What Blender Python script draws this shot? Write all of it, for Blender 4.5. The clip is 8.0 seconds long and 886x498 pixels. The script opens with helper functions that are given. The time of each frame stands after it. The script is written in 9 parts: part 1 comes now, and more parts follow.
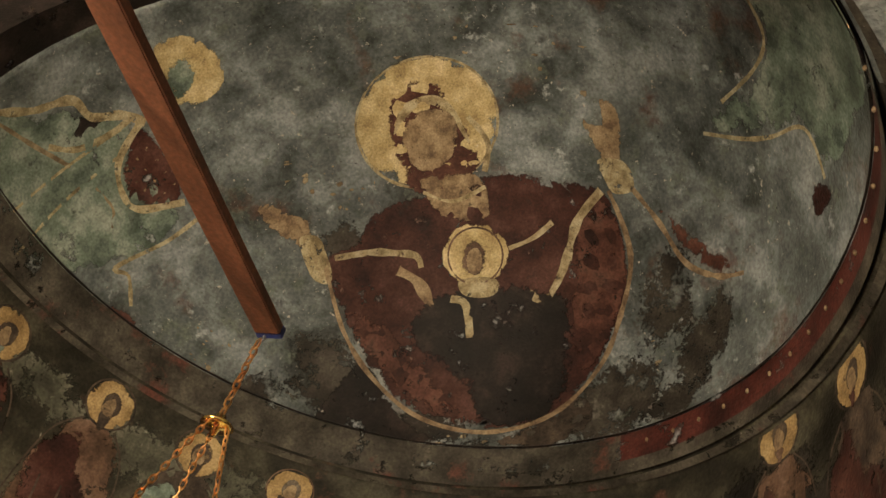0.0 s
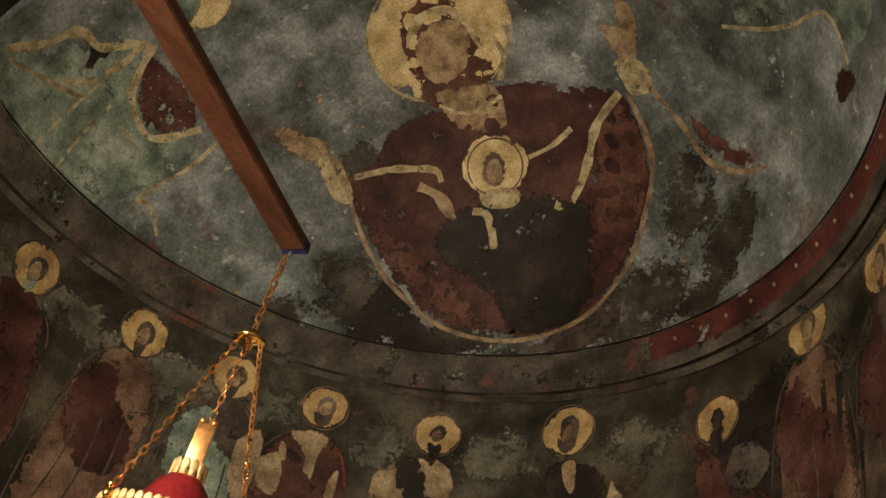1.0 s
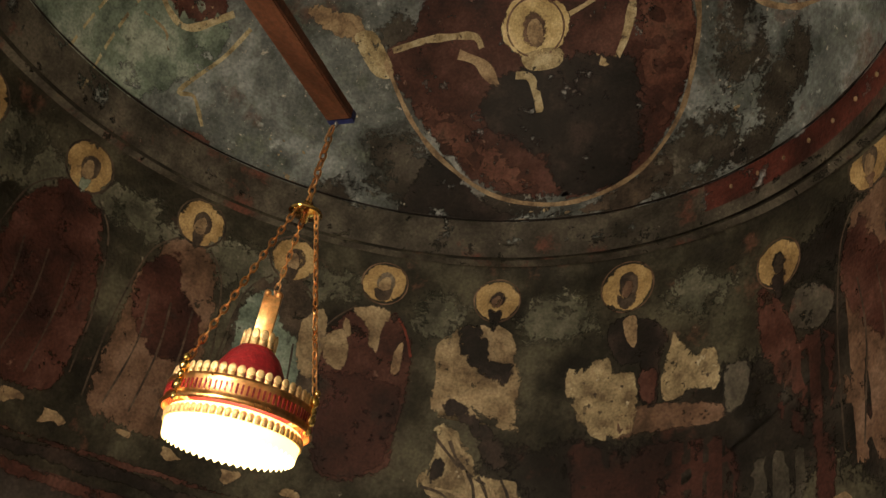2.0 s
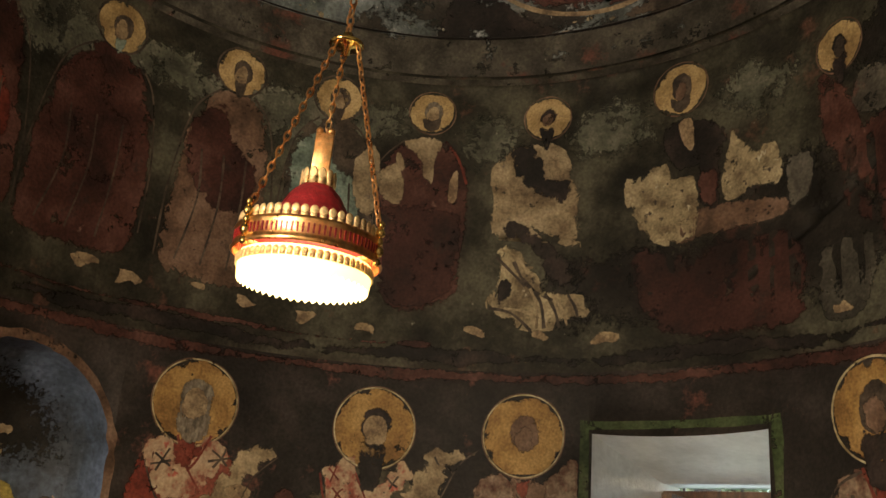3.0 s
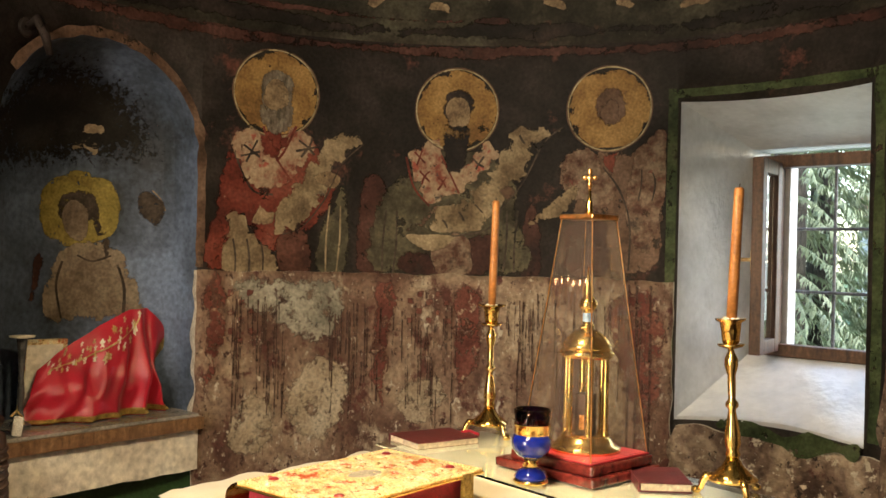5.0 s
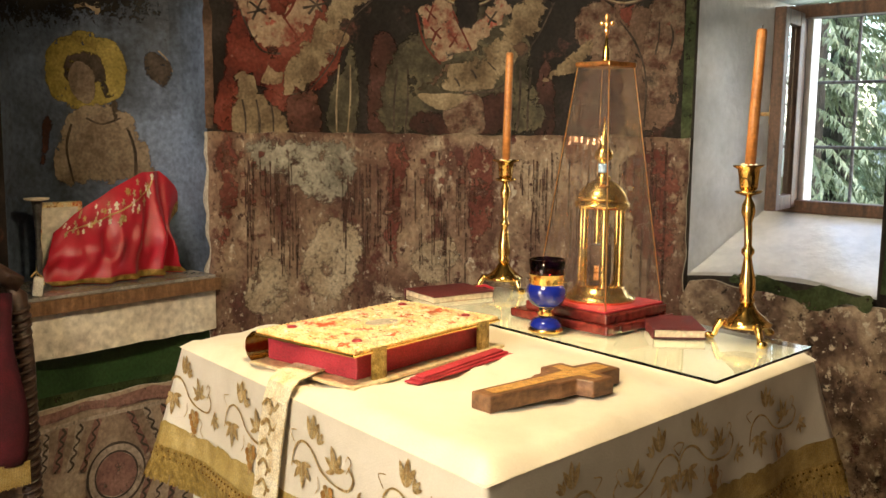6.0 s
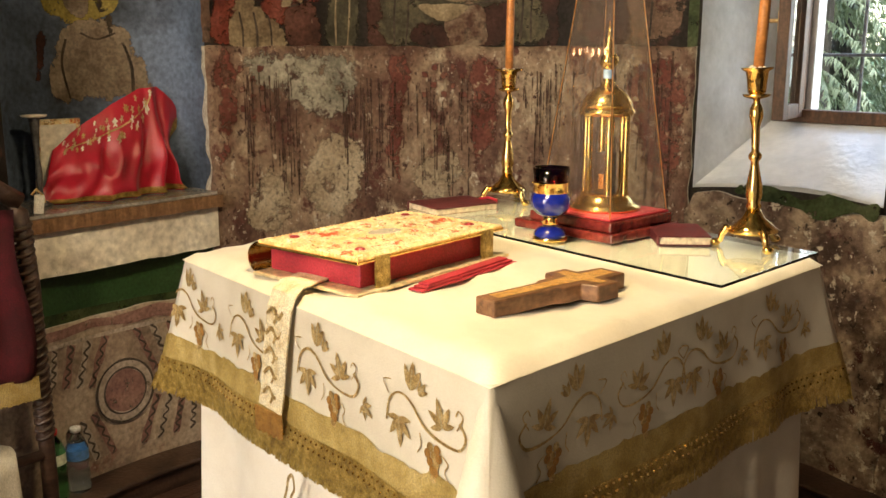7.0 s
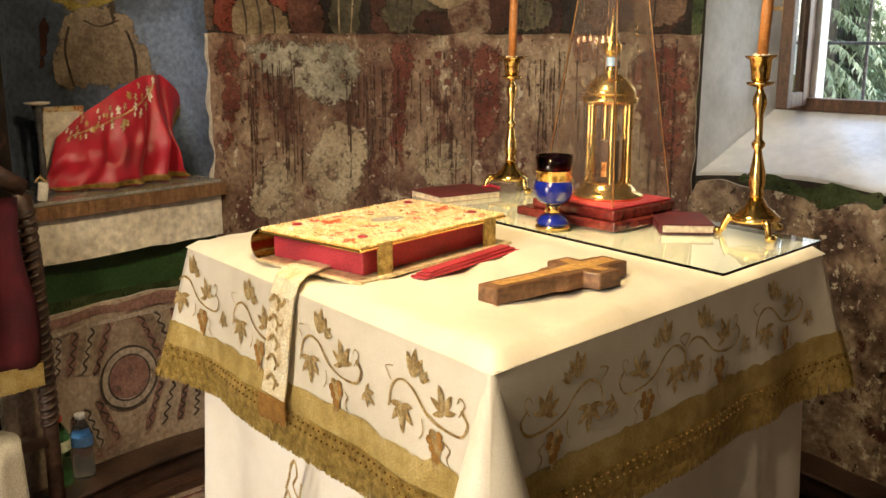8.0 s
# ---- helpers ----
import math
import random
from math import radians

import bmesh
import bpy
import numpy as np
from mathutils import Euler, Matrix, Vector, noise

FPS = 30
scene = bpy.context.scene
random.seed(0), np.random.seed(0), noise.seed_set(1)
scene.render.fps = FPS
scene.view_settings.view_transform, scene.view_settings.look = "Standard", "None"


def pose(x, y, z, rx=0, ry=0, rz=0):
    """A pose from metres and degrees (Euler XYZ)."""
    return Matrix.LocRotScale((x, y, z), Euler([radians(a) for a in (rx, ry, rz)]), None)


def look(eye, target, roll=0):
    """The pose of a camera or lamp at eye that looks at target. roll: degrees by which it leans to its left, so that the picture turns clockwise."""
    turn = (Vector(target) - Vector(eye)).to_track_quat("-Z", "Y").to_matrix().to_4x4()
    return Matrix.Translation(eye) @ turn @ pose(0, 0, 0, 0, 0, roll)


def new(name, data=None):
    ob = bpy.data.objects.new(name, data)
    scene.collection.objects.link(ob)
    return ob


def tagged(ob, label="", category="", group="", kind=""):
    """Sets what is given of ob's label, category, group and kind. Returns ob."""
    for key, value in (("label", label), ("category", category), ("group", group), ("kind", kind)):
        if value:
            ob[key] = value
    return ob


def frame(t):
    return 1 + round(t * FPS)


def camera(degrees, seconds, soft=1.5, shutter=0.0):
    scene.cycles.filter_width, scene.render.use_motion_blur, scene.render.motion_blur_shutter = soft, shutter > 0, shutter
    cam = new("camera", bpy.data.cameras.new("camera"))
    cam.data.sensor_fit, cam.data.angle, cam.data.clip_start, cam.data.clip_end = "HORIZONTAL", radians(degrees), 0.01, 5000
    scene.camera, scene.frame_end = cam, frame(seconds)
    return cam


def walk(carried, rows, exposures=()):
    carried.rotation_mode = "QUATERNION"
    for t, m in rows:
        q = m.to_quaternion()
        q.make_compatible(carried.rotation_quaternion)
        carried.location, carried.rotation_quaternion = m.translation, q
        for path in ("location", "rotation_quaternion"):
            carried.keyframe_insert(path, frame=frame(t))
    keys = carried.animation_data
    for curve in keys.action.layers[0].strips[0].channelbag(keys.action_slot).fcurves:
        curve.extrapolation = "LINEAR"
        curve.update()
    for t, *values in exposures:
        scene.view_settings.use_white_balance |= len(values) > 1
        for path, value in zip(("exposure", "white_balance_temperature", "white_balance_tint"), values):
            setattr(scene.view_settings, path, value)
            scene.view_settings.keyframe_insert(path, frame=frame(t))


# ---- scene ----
cam = camera(50.56, 8.0)
# seconds, eye in metres, Euler angles in degrees
PATH = [
    (0.0, 1.5081, -1.6109, 1.6767, 132.691, -12.159, 26.118),
    (0.5, 1.5080, -1.6050, 1.6646, 130.909, -11.601, 27.128),
    (1.0, 1.4990, -1.5896, 1.6519, 127.269, -10.521, 29.225),
    (2.5, 1.4649, -1.5497, 1.6091, 114.197, -6.505, 37.001),
    (3.0, 1.4525, -1.5472, 1.6059, 108.370, -4.017, 39.534),
    (3.5, 1.4305, -1.5307, 1.5931, 103.113, -2.426, 41.326),
    (4.0, 1.3998, -1.5107, 1.5801, 97.996, -1.438, 42.844),
    (4.5, 1.3862, -1.4992, 1.5586, 94.099, -1.370, 43.874),
    (5.0, 1.3810, -1.4982, 1.5325, 90.154, -1.418, 44.563),
    (6.5, 1.3603, -1.4822, 1.4552, 79.641, -0.201, 45.326),
    (7.0, 1.3577, -1.4783, 1.4427, 77.872, 0.035, 45.355),
    (7.5, 1.3571, -1.4799, 1.4410, 77.276, 0.057, 45.464),
    (8.0, 1.3612, -1.4785, 1.4412, 77.179, -0.014, 45.595),
]
walk(cam, [(t, pose(x, y, z, rx, ry, rz)) for t, x, y, z, rx, ry, rz in PATH],
     ((0.0, 0.70), (1.0, 0.42), (2.5, 0.12), (3.5, 0.12), (4.5, 0.18), (8.0, 0.12)))

# ---------------------------------------------------------------- light
world = bpy.data.worlds.new("world")
scene.world = world
world.use_nodes = True
wn, wl = world.node_tree.nodes, world.node_tree.links
sky = wn.new("ShaderNodeTexSky")
sky.sky_type, sky.sun_disc = "NISHITA", False
sky.sun_elevation, sky.sun_rotation = radians(38), radians(60)
wl.new(sky.outputs[0], wn["Background"].inputs[0])
wn["Background"].inputs[1].default_value = 0.95


def lamp(name, kind, energy, at, color=(1, 1, 1), size=0.1, size_y=None, shape="SQUARE"):
    d = bpy.data.lights.new(name, kind)
    d.energy, d.color = energy, color
    if kind == "AREA":
        d.shape, d.size = shape, size
        if size_y:
            d.size_y = size_y
    elif kind == "SUN":
        d.angle = radians(12)
    else:
        d.shadow_soft_size = size
    o = new(name, d)
    o.matrix_world = at
    return o


lamp("sun", "SUN", 3.6, look((9, -3, 9), (0, 0, 0)), (1, 0.95, 0.87))
# bulb of the hanging lamp, under its glass
LAMP_X, LAMP_Y = 0.092, -0.37
lamp("lamp_bulb", "AREA", 20.5, look((LAMP_X - 0.005, LAMP_Y - 0.008, 2.084), (LAMP_X, LAMP_Y, 0)), (1, 0.74, 0.40), 0.22, shape="DISK")
# daylight in the openings; the west door is unseen, assumed from the lit cloth
lamp("west_door_daylight", "AREA", 78.0, look((0.0, -4.15, 1.45), (-0.3, 0.0, 0.9)), (1.0, 0.84, 0.64), 1.1, 2.3, "RECTANGLE")
lamp("apse_window_daylight", "AREA", 1.2, look((0, 2.0, 1.62), (0, 0, 1.25)), (0.86, 0.94, 1.0), 0.5, 0.66, "RECTANGLE")
# fill light behind the camera, in an added chandelier out of view
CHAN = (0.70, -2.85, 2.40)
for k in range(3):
    lamp("chandelier_fill", "POINT", 90.0, pose(CHAN[0] + 0.24 * math.cos(2.1 * k), CHAN[1] + 0.24 * math.sin(2.1 * k), CHAN[2] + 0.13), (1, 0.80, 0.56), 0.03)


# ---------------------------------------------------------------- materials
def mat(name, cols, scale=6.0, rough=0.75, metal=0.0, bump=0.25, bscale=90.0, spots=(), stretch=(1, 1, 1), grain=0.35,
        transmission=0.0, emit=None, sheen=0.0, coat=0.0, coords="Object", by_piece=0.0):
    """Noise-driven paint: a ramp over cols, fine grain, spots of (colour, scale, threshold, softness), and relief."""
    m = bpy.data.materials.new(name)
    m.use_nodes = True
    n, l = m.node_tree.nodes, m.node_tree.links
    b = n["Principled BSDF"]
    tc, mp = n.new("ShaderNodeTexCoord"), n.new("ShaderNodeMapping")
    l.new(tc.outputs[coords], mp.inputs[0])
    mp.inputs["Scale"].default_value = stretch
    t1 = n.new("ShaderNodeTexNoise")
    t1.inputs["Scale"].default_value, t1.inputs["Detail"].default_value = scale, 7
    t1.inputs["Roughness"].default_value = 0.62
    l.new(mp.outputs[0], t1.inputs[0])
    ramp = n.new("ShaderNodeValToRGB")
    e = ramp.color_ramp.elements
    while len(e) < len(cols):
        e.new(0.5)
    for k, c in enumerate(cols):
        e[k].position = 0.36 + 0.28 * k / max(1, len(cols) - 1)
        e[k].color = (*c, 1)
    l.new(t1.outputs[0], ramp.inputs[0])
    out = ramp.outputs[0]
    t2 = n.new("ShaderNodeTexNoise")
    t2.inputs["Scale"].default_value, t2.inputs["Detail"].default_value = bscale, 4
    l.new(tc.outputs[coords], t2.inputs[0])
    for c, sc, th, soft in spots:
        t3, rr, mx = n.new("ShaderNodeTexNoise"), n.new("ShaderNodeMapRange"), n.new("ShaderNodeMix")
        t3.inputs["Scale"].default_value, t3.inputs["Detail"].default_value, t3.inputs["Roughness"].default_value = sc, 8, 0.68
        l.new(mp.outputs[0], t3.inputs[0])
        rr.inputs[1].default_value, rr.inputs[2].default_value = th, th + soft
        l.new(t3.outputs[0], rr.inputs[0])
        mx.data_type = "RGBA"
        l.new(rr.outputs[0], mx.inputs[0])
        l.new(out, mx.inputs[6])
        mx.inputs[7].default_value = (*c, 1)
        out = mx.outputs[2]
    if grain:
        hs, mr = n.new("ShaderNodeHueSaturation"), n.new("ShaderNodeMapRange")
        mr.inputs[1].default_value, mr.inputs[2].default_value = 0.25, 0.75
        mr.inputs[3].default_value, mr.inputs[4].default_value = 1 - grain, 1 + grain
        l.new(t2.outputs[0], mr.inputs[0])
        l.new(mr.outputs[0], hs.inputs["Value"])
        l.new(out, hs.inputs["Color"])
        out = hs.outputs[0]
    if by_piece:
        oi, mr2, hs2 = n.new("ShaderNodeObjectInfo"), n.new("ShaderNodeMapRange"), n.new("ShaderNodeHueSaturation")
        mr2.inputs[3].default_value, mr2.inputs[4].default_value = 1 - by_piece, 1 + by_piece
        l.new(oi.outputs["Random"], mr2.inputs[0])
        l.new(mr2.outputs[0], hs2.inputs["Value"])
        l.new(out, hs2.inputs["Color"])
        out = hs2.outputs[0]
    l.new(out, b.inputs["Base Color"])
    rm = n.new("ShaderNodeMapRange")
    rm.inputs[3].default_value, rm.inputs[4].default_value = max(0.02, rough - 0.1), min(1, rough + 0.1)
    l.new(t1.outputs[0], rm.inputs[0])
    l.new(rm.outputs[0], b.inputs["Roughness"])
    b.inputs["Metallic"].default_value = metal
    b.inputs["Transmission Weight"].default_value = transmission
    b.inputs["Sheen Weight"].default_value = sheen
    b.inputs["Coat Weight"].default_value = coat
    if bump:
        bp, ad = n.new("ShaderNodeBump"), n.new("ShaderNodeMath")
        bp.inputs["Strength"].default_value, bp.inputs["Distance"].default_value = bump, 0.01
        l.new(t1.outputs[0], ad.inputs[0])
        l.new(t2.outputs[0], ad.inputs[1])
        l.new(ad.outputs[0], bp.inputs["Height"])
        l.new(bp.outputs[0], b.inputs["Normal"])
    if emit:
        b.inputs["Emission Color"].default_value, b.inputs["Emission Strength"].default_value = (*emit[0], 1), emit[1]
    return m


def glass_mat(name, tint=(1, 1, 1), rough=0.0, ior=1.45):
    m = bpy.data.materials.new(name)
    m.use_nodes = True
    b = m.node_tree.nodes["Principled BSDF"]
    b.inputs["Base Color"].default_value = (*tint, 1)
    b.inputs["Transmission Weight"].default_value, b.inputs["Roughness"].default_value, b.inputs["IOR"].default_value = 1, rough, ior
    return m


SOOT, CHIP_GLINT, LIME = (0.018, 0.016, 0.014), (0.36, 0.34, 0.30), (0.30, 0.31, 0.29)
# pale specks are plaster chips and painted glints in one colour
M_CONCH = mat("fresco_slate_ground", [(0.034, 0.040, 0.038), (0.105, 0.122, 0.122), (0.24, 0.27, 0.275)], 3.6, 0.5, bump=0.5, bscale=70,
              spots=[((0.10, 0.12, 0.10), 7, 0.56, 0.12), ((0.34, 0.37, 0.375), 9, 0.62, 0.09), (SOOT, 5, 0.61, 0.14), ((0.09, 0.045, 0.03), 2.6, 0.58, 0.12), (CHIP_GLINT, 30, 0.64, 0.03), ((0.50, 0.49, 0.45), 75, 0.665, 0.03), (SOOT, 55, 0.64, 0.04)])
M_MIDWALL = mat("fresco_green_grey_ground", [(0.008, 0.007, 0.005), (0.025, 0.023, 0.016), (0.070, 0.066, 0.046)], 3.6, 0.66, bump=0.35, bscale=80,
                spots=[((0.11, 0.05, 0.035), 4.0, 0.60, 0.12), (SOOT, 4.5, 0.58, 0.14), ((0.30, 0.29, 0.24), 16, 0.69, 0.05), (CHIP_GLINT, 55, 0.71, 0.03)])
M_LOWWALL = mat("fresco_indigo_ground", [(0.009, 0.0075, 0.0065), (0.017, 0.014, 0.0125), (0.034, 0.028, 0.025)], 3.4, 0.62, bump=0.3, bscale=80,
                spots=[((0.10, 0.04, 0.03), 5, 0.60, 0.10), (SOOT, 4, 0.60, 0.14), (CHIP_GLINT, 60, 0.73, 0.03)])
M_WHITEWASH = mat("window_reveal_whitewash", [(0.48, 0.50, 0.51), (0.58, 0.60, 0.61), (0.66, 0.68, 0.69)], 4, 0.42, bump=0.4, bscale=40, grain=0.08,
                  spots=[((0.45, 0.47, 0.48), 6, 0.60, 0.15)])
M_SILL = mat("glossy_white_sill_paint", [(0.66, 0.71, 0.76), (0.78, 0.82, 0.86), (0.84, 0.87, 0.90)], 7, 0.14, bump=0.35, bscale=30, grain=0.06, coat=0.5)
M_NICHE = mat("niche_blue_fresco", [(0.03, 0.038, 0.05), (0.075, 0.10, 0.15), (0.14, 0.19, 0.30)], 2.2, 0.5, bump=0.2, bscale=60,
              spots=[((0.02, 0.022, 0.026), 5, 0.60, 0.14), (CHIP_GLINT, 40, 0.72, 0.03)])
M_HALO = mat("halo_pale_ochre", [(0.27, 0.205, 0.095), (0.41, 0.325, 0.165), (0.53, 0.445, 0.26)], 9, 0.6, bump=0.35, bscale=120,
             spots=[((0.12, 0.09, 0.05), 12, 0.62, 0.08), ((0.55, 0.52, 0.42), 20, 0.66, 0.06)])
M_HALO_DEEP = mat("halo_orange_ochre", [(0.14, 0.075, 0.025), (0.23, 0.135, 0.045), (0.32, 0.20, 0.075)], 7, 0.6, bump=0.25, bscale=110,
                  spots=[((0.10, 0.06, 0.03), 9, 0.63, 0.1)])
M_OCHRE = mat("ochre_trim", [(0.15, 0.115, 0.06), (0.30, 0.25, 0.145), (0.42, 0.37, 0.245)], 16, 0.65, bump=0.3, bscale=150,
              spots=[((0.06, 0.05, 0.04), 22, 0.60, 0.08)])
M_FLESH = mat("faded_umber_patch", [(0.10, 0.068, 0.043), (0.21, 0.15, 0.088), (0.31, 0.24, 0.15)], 14, 0.66, bump=0.25, bscale=120,
              spots=[((0.07, 0.055, 0.04), 20, 0.60, 0.1)])
M_PALEFLESH = mat("pale_grey_tan_paint", [(0.09, 0.068, 0.048), (0.16, 0.125, 0.09), (0.24, 0.195, 0.145)], 8, 0.6, spots=[((0.12, 0.10, 0.08), 16, 0.62, 0.08)])
M_UMBER = mat("dark_umber_paint", [(0.02, 0.016, 0.013), (0.045, 0.034, 0.026), (0.08, 0.06, 0.045)], 12, 0.65, spots=[((0.15, 0.13, 0.10), 25, 0.68, 0.06)])
M_MAROON = mat("maroon_fresco", [(0.018, 0.008, 0.007), (0.046, 0.018, 0.014), (0.082, 0.038, 0.030)], 5, 0.62, bump=0.3, bscale=90,
               spots=[(SOOT, 6, 0.60, 0.12), ((0.20, 0.13, 0.10), 11, 0.66, 0.08)])
M_RED = mat("red_fresco", [(0.055, 0.012, 0.009), (0.115, 0.024, 0.016), (0.17, 0.050, 0.034)], 6, 0.62, bump=0.3, bscale=90,
            spots=[(SOOT, 7, 0.63, 0.12), ((0.25, 0.17, 0.13), 16, 0.68, 0.06)])
M_RUSSET = mat("russet_fresco", [(0.034, 0.014, 0.011), (0.078, 0.032, 0.023), (0.125, 0.060, 0.043)], 6, 0.6, bump=0.3, bscale=90,
               spots=[(SOOT, 6, 0.58, 0.14), ((0.22, 0.16, 0.11), 14, 0.66, 0.06)])
M_BLACKENED = mat("blackened_fresco", [(0.007, 0.006, 0.005), (0.013, 0.010, 0.009), (0.032, 0.023, 0.020)], 7, 0.6, spots=[((0.10, 0.04, 0.035), 9, 0.64, 0.1)])
M_OLIVE = mat("dark_olive_fresco", [(0.025, 0.022, 0.014), (0.062, 0.055, 0.035), (0.12, 0.105, 0.066)], 9, 0.66, spots=[(SOOT, 10, 0.58, 0.1), ((0.26, 0.22, 0.15), 20, 0.64, 0.05)])
M_GREYHAIR = mat("pale_grey_paint", [(0.07, 0.058, 0.043), (0.125, 0.105, 0.08), (0.19, 0.165, 0.13)], 20, 0.66, stretch=(3, 3, 1))
M_WHITE = mat("cream_fresco", [(0.095, 0.068, 0.04), (0.20, 0.152, 0.092), (0.31, 0.25, 0.16)], 8, 0.68, bump=0.3, bscale=100,
              spots=[((0.09, 0.07, 0.055), 14, 0.60, 0.1), ((0.20, 0.08, 0.05), 30, 0.68, 0.05)])
M_TEAL = mat("grey_green_fresco", [(0.055, 0.075, 0.06), (0.13, 0.17, 0.14), (0.25, 0.29, 0.25)], 7, 0.66, spots=[(SOOT, 10, 0.62, 0.1), (CHIP_GLINT, 30, 0.70, 0.04)])
M_BROWNROBE = mat("brown_fresco", [(0.05, 0.03, 0.02), (0.10, 0.06, 0.04), (0.16, 0.105, 0.075)], 7, 0.66, spots=[(SOOT, 8, 0.60, 0.12)])
M_PATTERN = mat("patterned_vestment", [(0.17, 0.05, 0.035), (0.27, 0.19, 0.125), (0.34, 0.26, 0.175)], 20, 0.66, grain=0.25,
                spots=[((0.05, 0.045, 0.04), 24, 0.63, 0.03), ((0.28, 0.07, 0.05), 18, 0.60, 0.05)])
M_DIMVEST = mat("browned_vestment", [(0.07, 0.03, 0.02), (0.15, 0.10, 0.07), (0.22, 0.165, 0.115)], 22, 0.66, spots=[(SOOT, 10, 0.58, 0.12), ((0.14, 0.04, 0.03), 18, 0.60, 0.05)])
M_BANDRED = mat("red_border_band", [(0.022, 0.008, 0.007), (0.062, 0.018, 0.014), (0.10, 0.032, 0.026)], 5, 0.6, spots=[(SOOT, 4, 0.55, 0.16), ((0.13, 0.11, 0.09), 14, 0.66, 0.08)])
M_DARKBROWN = mat("dark_brown_ground", [(0.014, 0.012, 0.010), (0.030, 0.026, 0.021), (0.062, 0.056, 0.046)], 5, 0.58, bump=0.4, spots=[(SOOT, 8, 0.58, 0.12), ((0.13, 0.125, 0.105), 10, 0.62, 0.08), (CHIP_GLINT, 44, 0.68, 0.03)])
M_GREYBAND = mat("sooty_border_grey", [(0.022, 0.02, 0.016), (0.05, 0.045, 0.036), (0.09, 0.082, 0.066)], 7, 0.62, bump=0.35, spots=[(SOOT, 9, 0.58, 0.1), ((0.10, 0.04, 0.03), 5, 0.58, 0.1), (CHIP_GLINT, 40, 0.69, 0.03)])
M_DARKMAROON = mat("sooted_maroon_fresco", [(0.014, 0.007, 0.006), (0.030, 0.012, 0.010), (0.055, 0.022, 0.018)], 5, 0.62, bump=0.3, bscale=90, spots=[(SOOT, 6, 0.58, 0.14), ((0.12, 0.09, 0.07), 14, 0.68, 0.06)])
M_OCHREROBE = mat("ochre_drapery", [(0.10, 0.075, 0.045), (0.22, 0.175, 0.105), (0.34, 0.285, 0.18)], 11, 0.68, bump=0.35, bscale=110, spots=[((0.035, 0.028, 0.022), 17, 0.60, 0.06), ((0.38, 0.34, 0.25), 24, 0.63, 0.05)])
M_YELLOW = mat("tarnished_yellow_halo", [(0.11, 0.085, 0.02), (0.19, 0.15, 0.035), (0.27, 0.22, 0.06)], 9, 0.55, bump=0.25, bscale=110, spots=[((0.07, 0.055, 0.025), 10, 0.60, 0.08)])
M_NICHESOOTSHADE = mat("niche_soot_shade", [(0.007, 0.0065, 0.006), (0.013, 0.012, 0.011), (0.026, 0.025, 0.023)], 6, 0.6, bump=0.2)
M_PALEGROUND = mat("worn_grey_green_ground", [(0.030, 0.030, 0.022), (0.070, 0.070, 0.052), (0.12, 0.12, 0.092)], 7, 0.66, bump=0.4, spots=[(SOOT, 9, 0.58, 0.1), ((0.20, 0.195, 0.16), 26, 0.64, 0.05)])
M_HALO_MID = mat("halo_dull_ochre", [(0.19, 0.125, 0.055), (0.30, 0.21, 0.095), (0.41, 0.30, 0.15)], 9, 0.6, bump=0.35, bscale=120, spots=[((0.10, 0.07, 0.04), 12, 0.61, 0.08)])
M_WALLSOOTSHADE = mat("wall_soot_shade", [(0.006, 0.005, 0.004), (0.013, 0.011, 0.009), (0.030, 0.026, 0.021)], 5, 0.66, bump=0.3, spots=[((0.06, 0.022, 0.017), 4.0, 0.58, 0.12), ((0.16, 0.15, 0.12), 30, 0.70, 0.04)])
M_GREENLINE = mat("green_border_paint", [(0.018, 0.028, 0.012), (0.038, 0.055, 0.022), (0.07, 0.085, 0.04)], 9, 0.65, spots=[(SOOT, 9, 0.60, 0.1)])
M_DADO = mat("worn_dado_plaster", [(0.075, 0.038, 0.030), (0.14, 0.085, 0.062), (0.22, 0.155, 0.11), (0.33, 0.26, 0.185)], 4.2, 0.74, bump=0.55, bscale=60, stretch=(1.15, 1.15, 0.85),
             spots=[((0.40, 0.335, 0.245), 6, 0.57, 0.10), ((0.085, 0.034, 0.028), 9, 0.55, 0.07), ((0.44, 0.39, 0.31), 22, 0.60, 0.06), ((0.05, 0.024, 0.02), 26, 0.585, 0.05), ((0.50, 0.46, 0.38), 60, 0.64, 0.04), ((0.028, 0.018, 0.016), 70, 0.62, 0.04)])
M_DADOGREY = mat("grey_limewash", [(0.13, 0.12, 0.095), (0.22, 0.205, 0.165), (0.33, 0.31, 0.25)], 7, 0.75, bump=0.4, spots=[((0.07, 0.04, 0.033), 16, 0.58, 0.06), ((0.40, 0.37, 0.30), 26, 0.62, 0.05)])
M_DADORED = mat("faded_dado_red", [(0.07, 0.022, 0.018), (0.125, 0.045, 0.034), (0.19, 0.085, 0.065)], 9, 0.75, bump=0.4, spots=[((0.30, 0.24, 0.17), 20, 0.60, 0.06)])
M_DADOPALE = mat("bared_pale_plaster", [(0.20, 0.155, 0.105), (0.32, 0.26, 0.185), (0.43, 0.37, 0.28)], 9, 0.78, bump=0.5, spots=[((0.10, 0.06, 0.045), 18, 0.585, 0.06)])
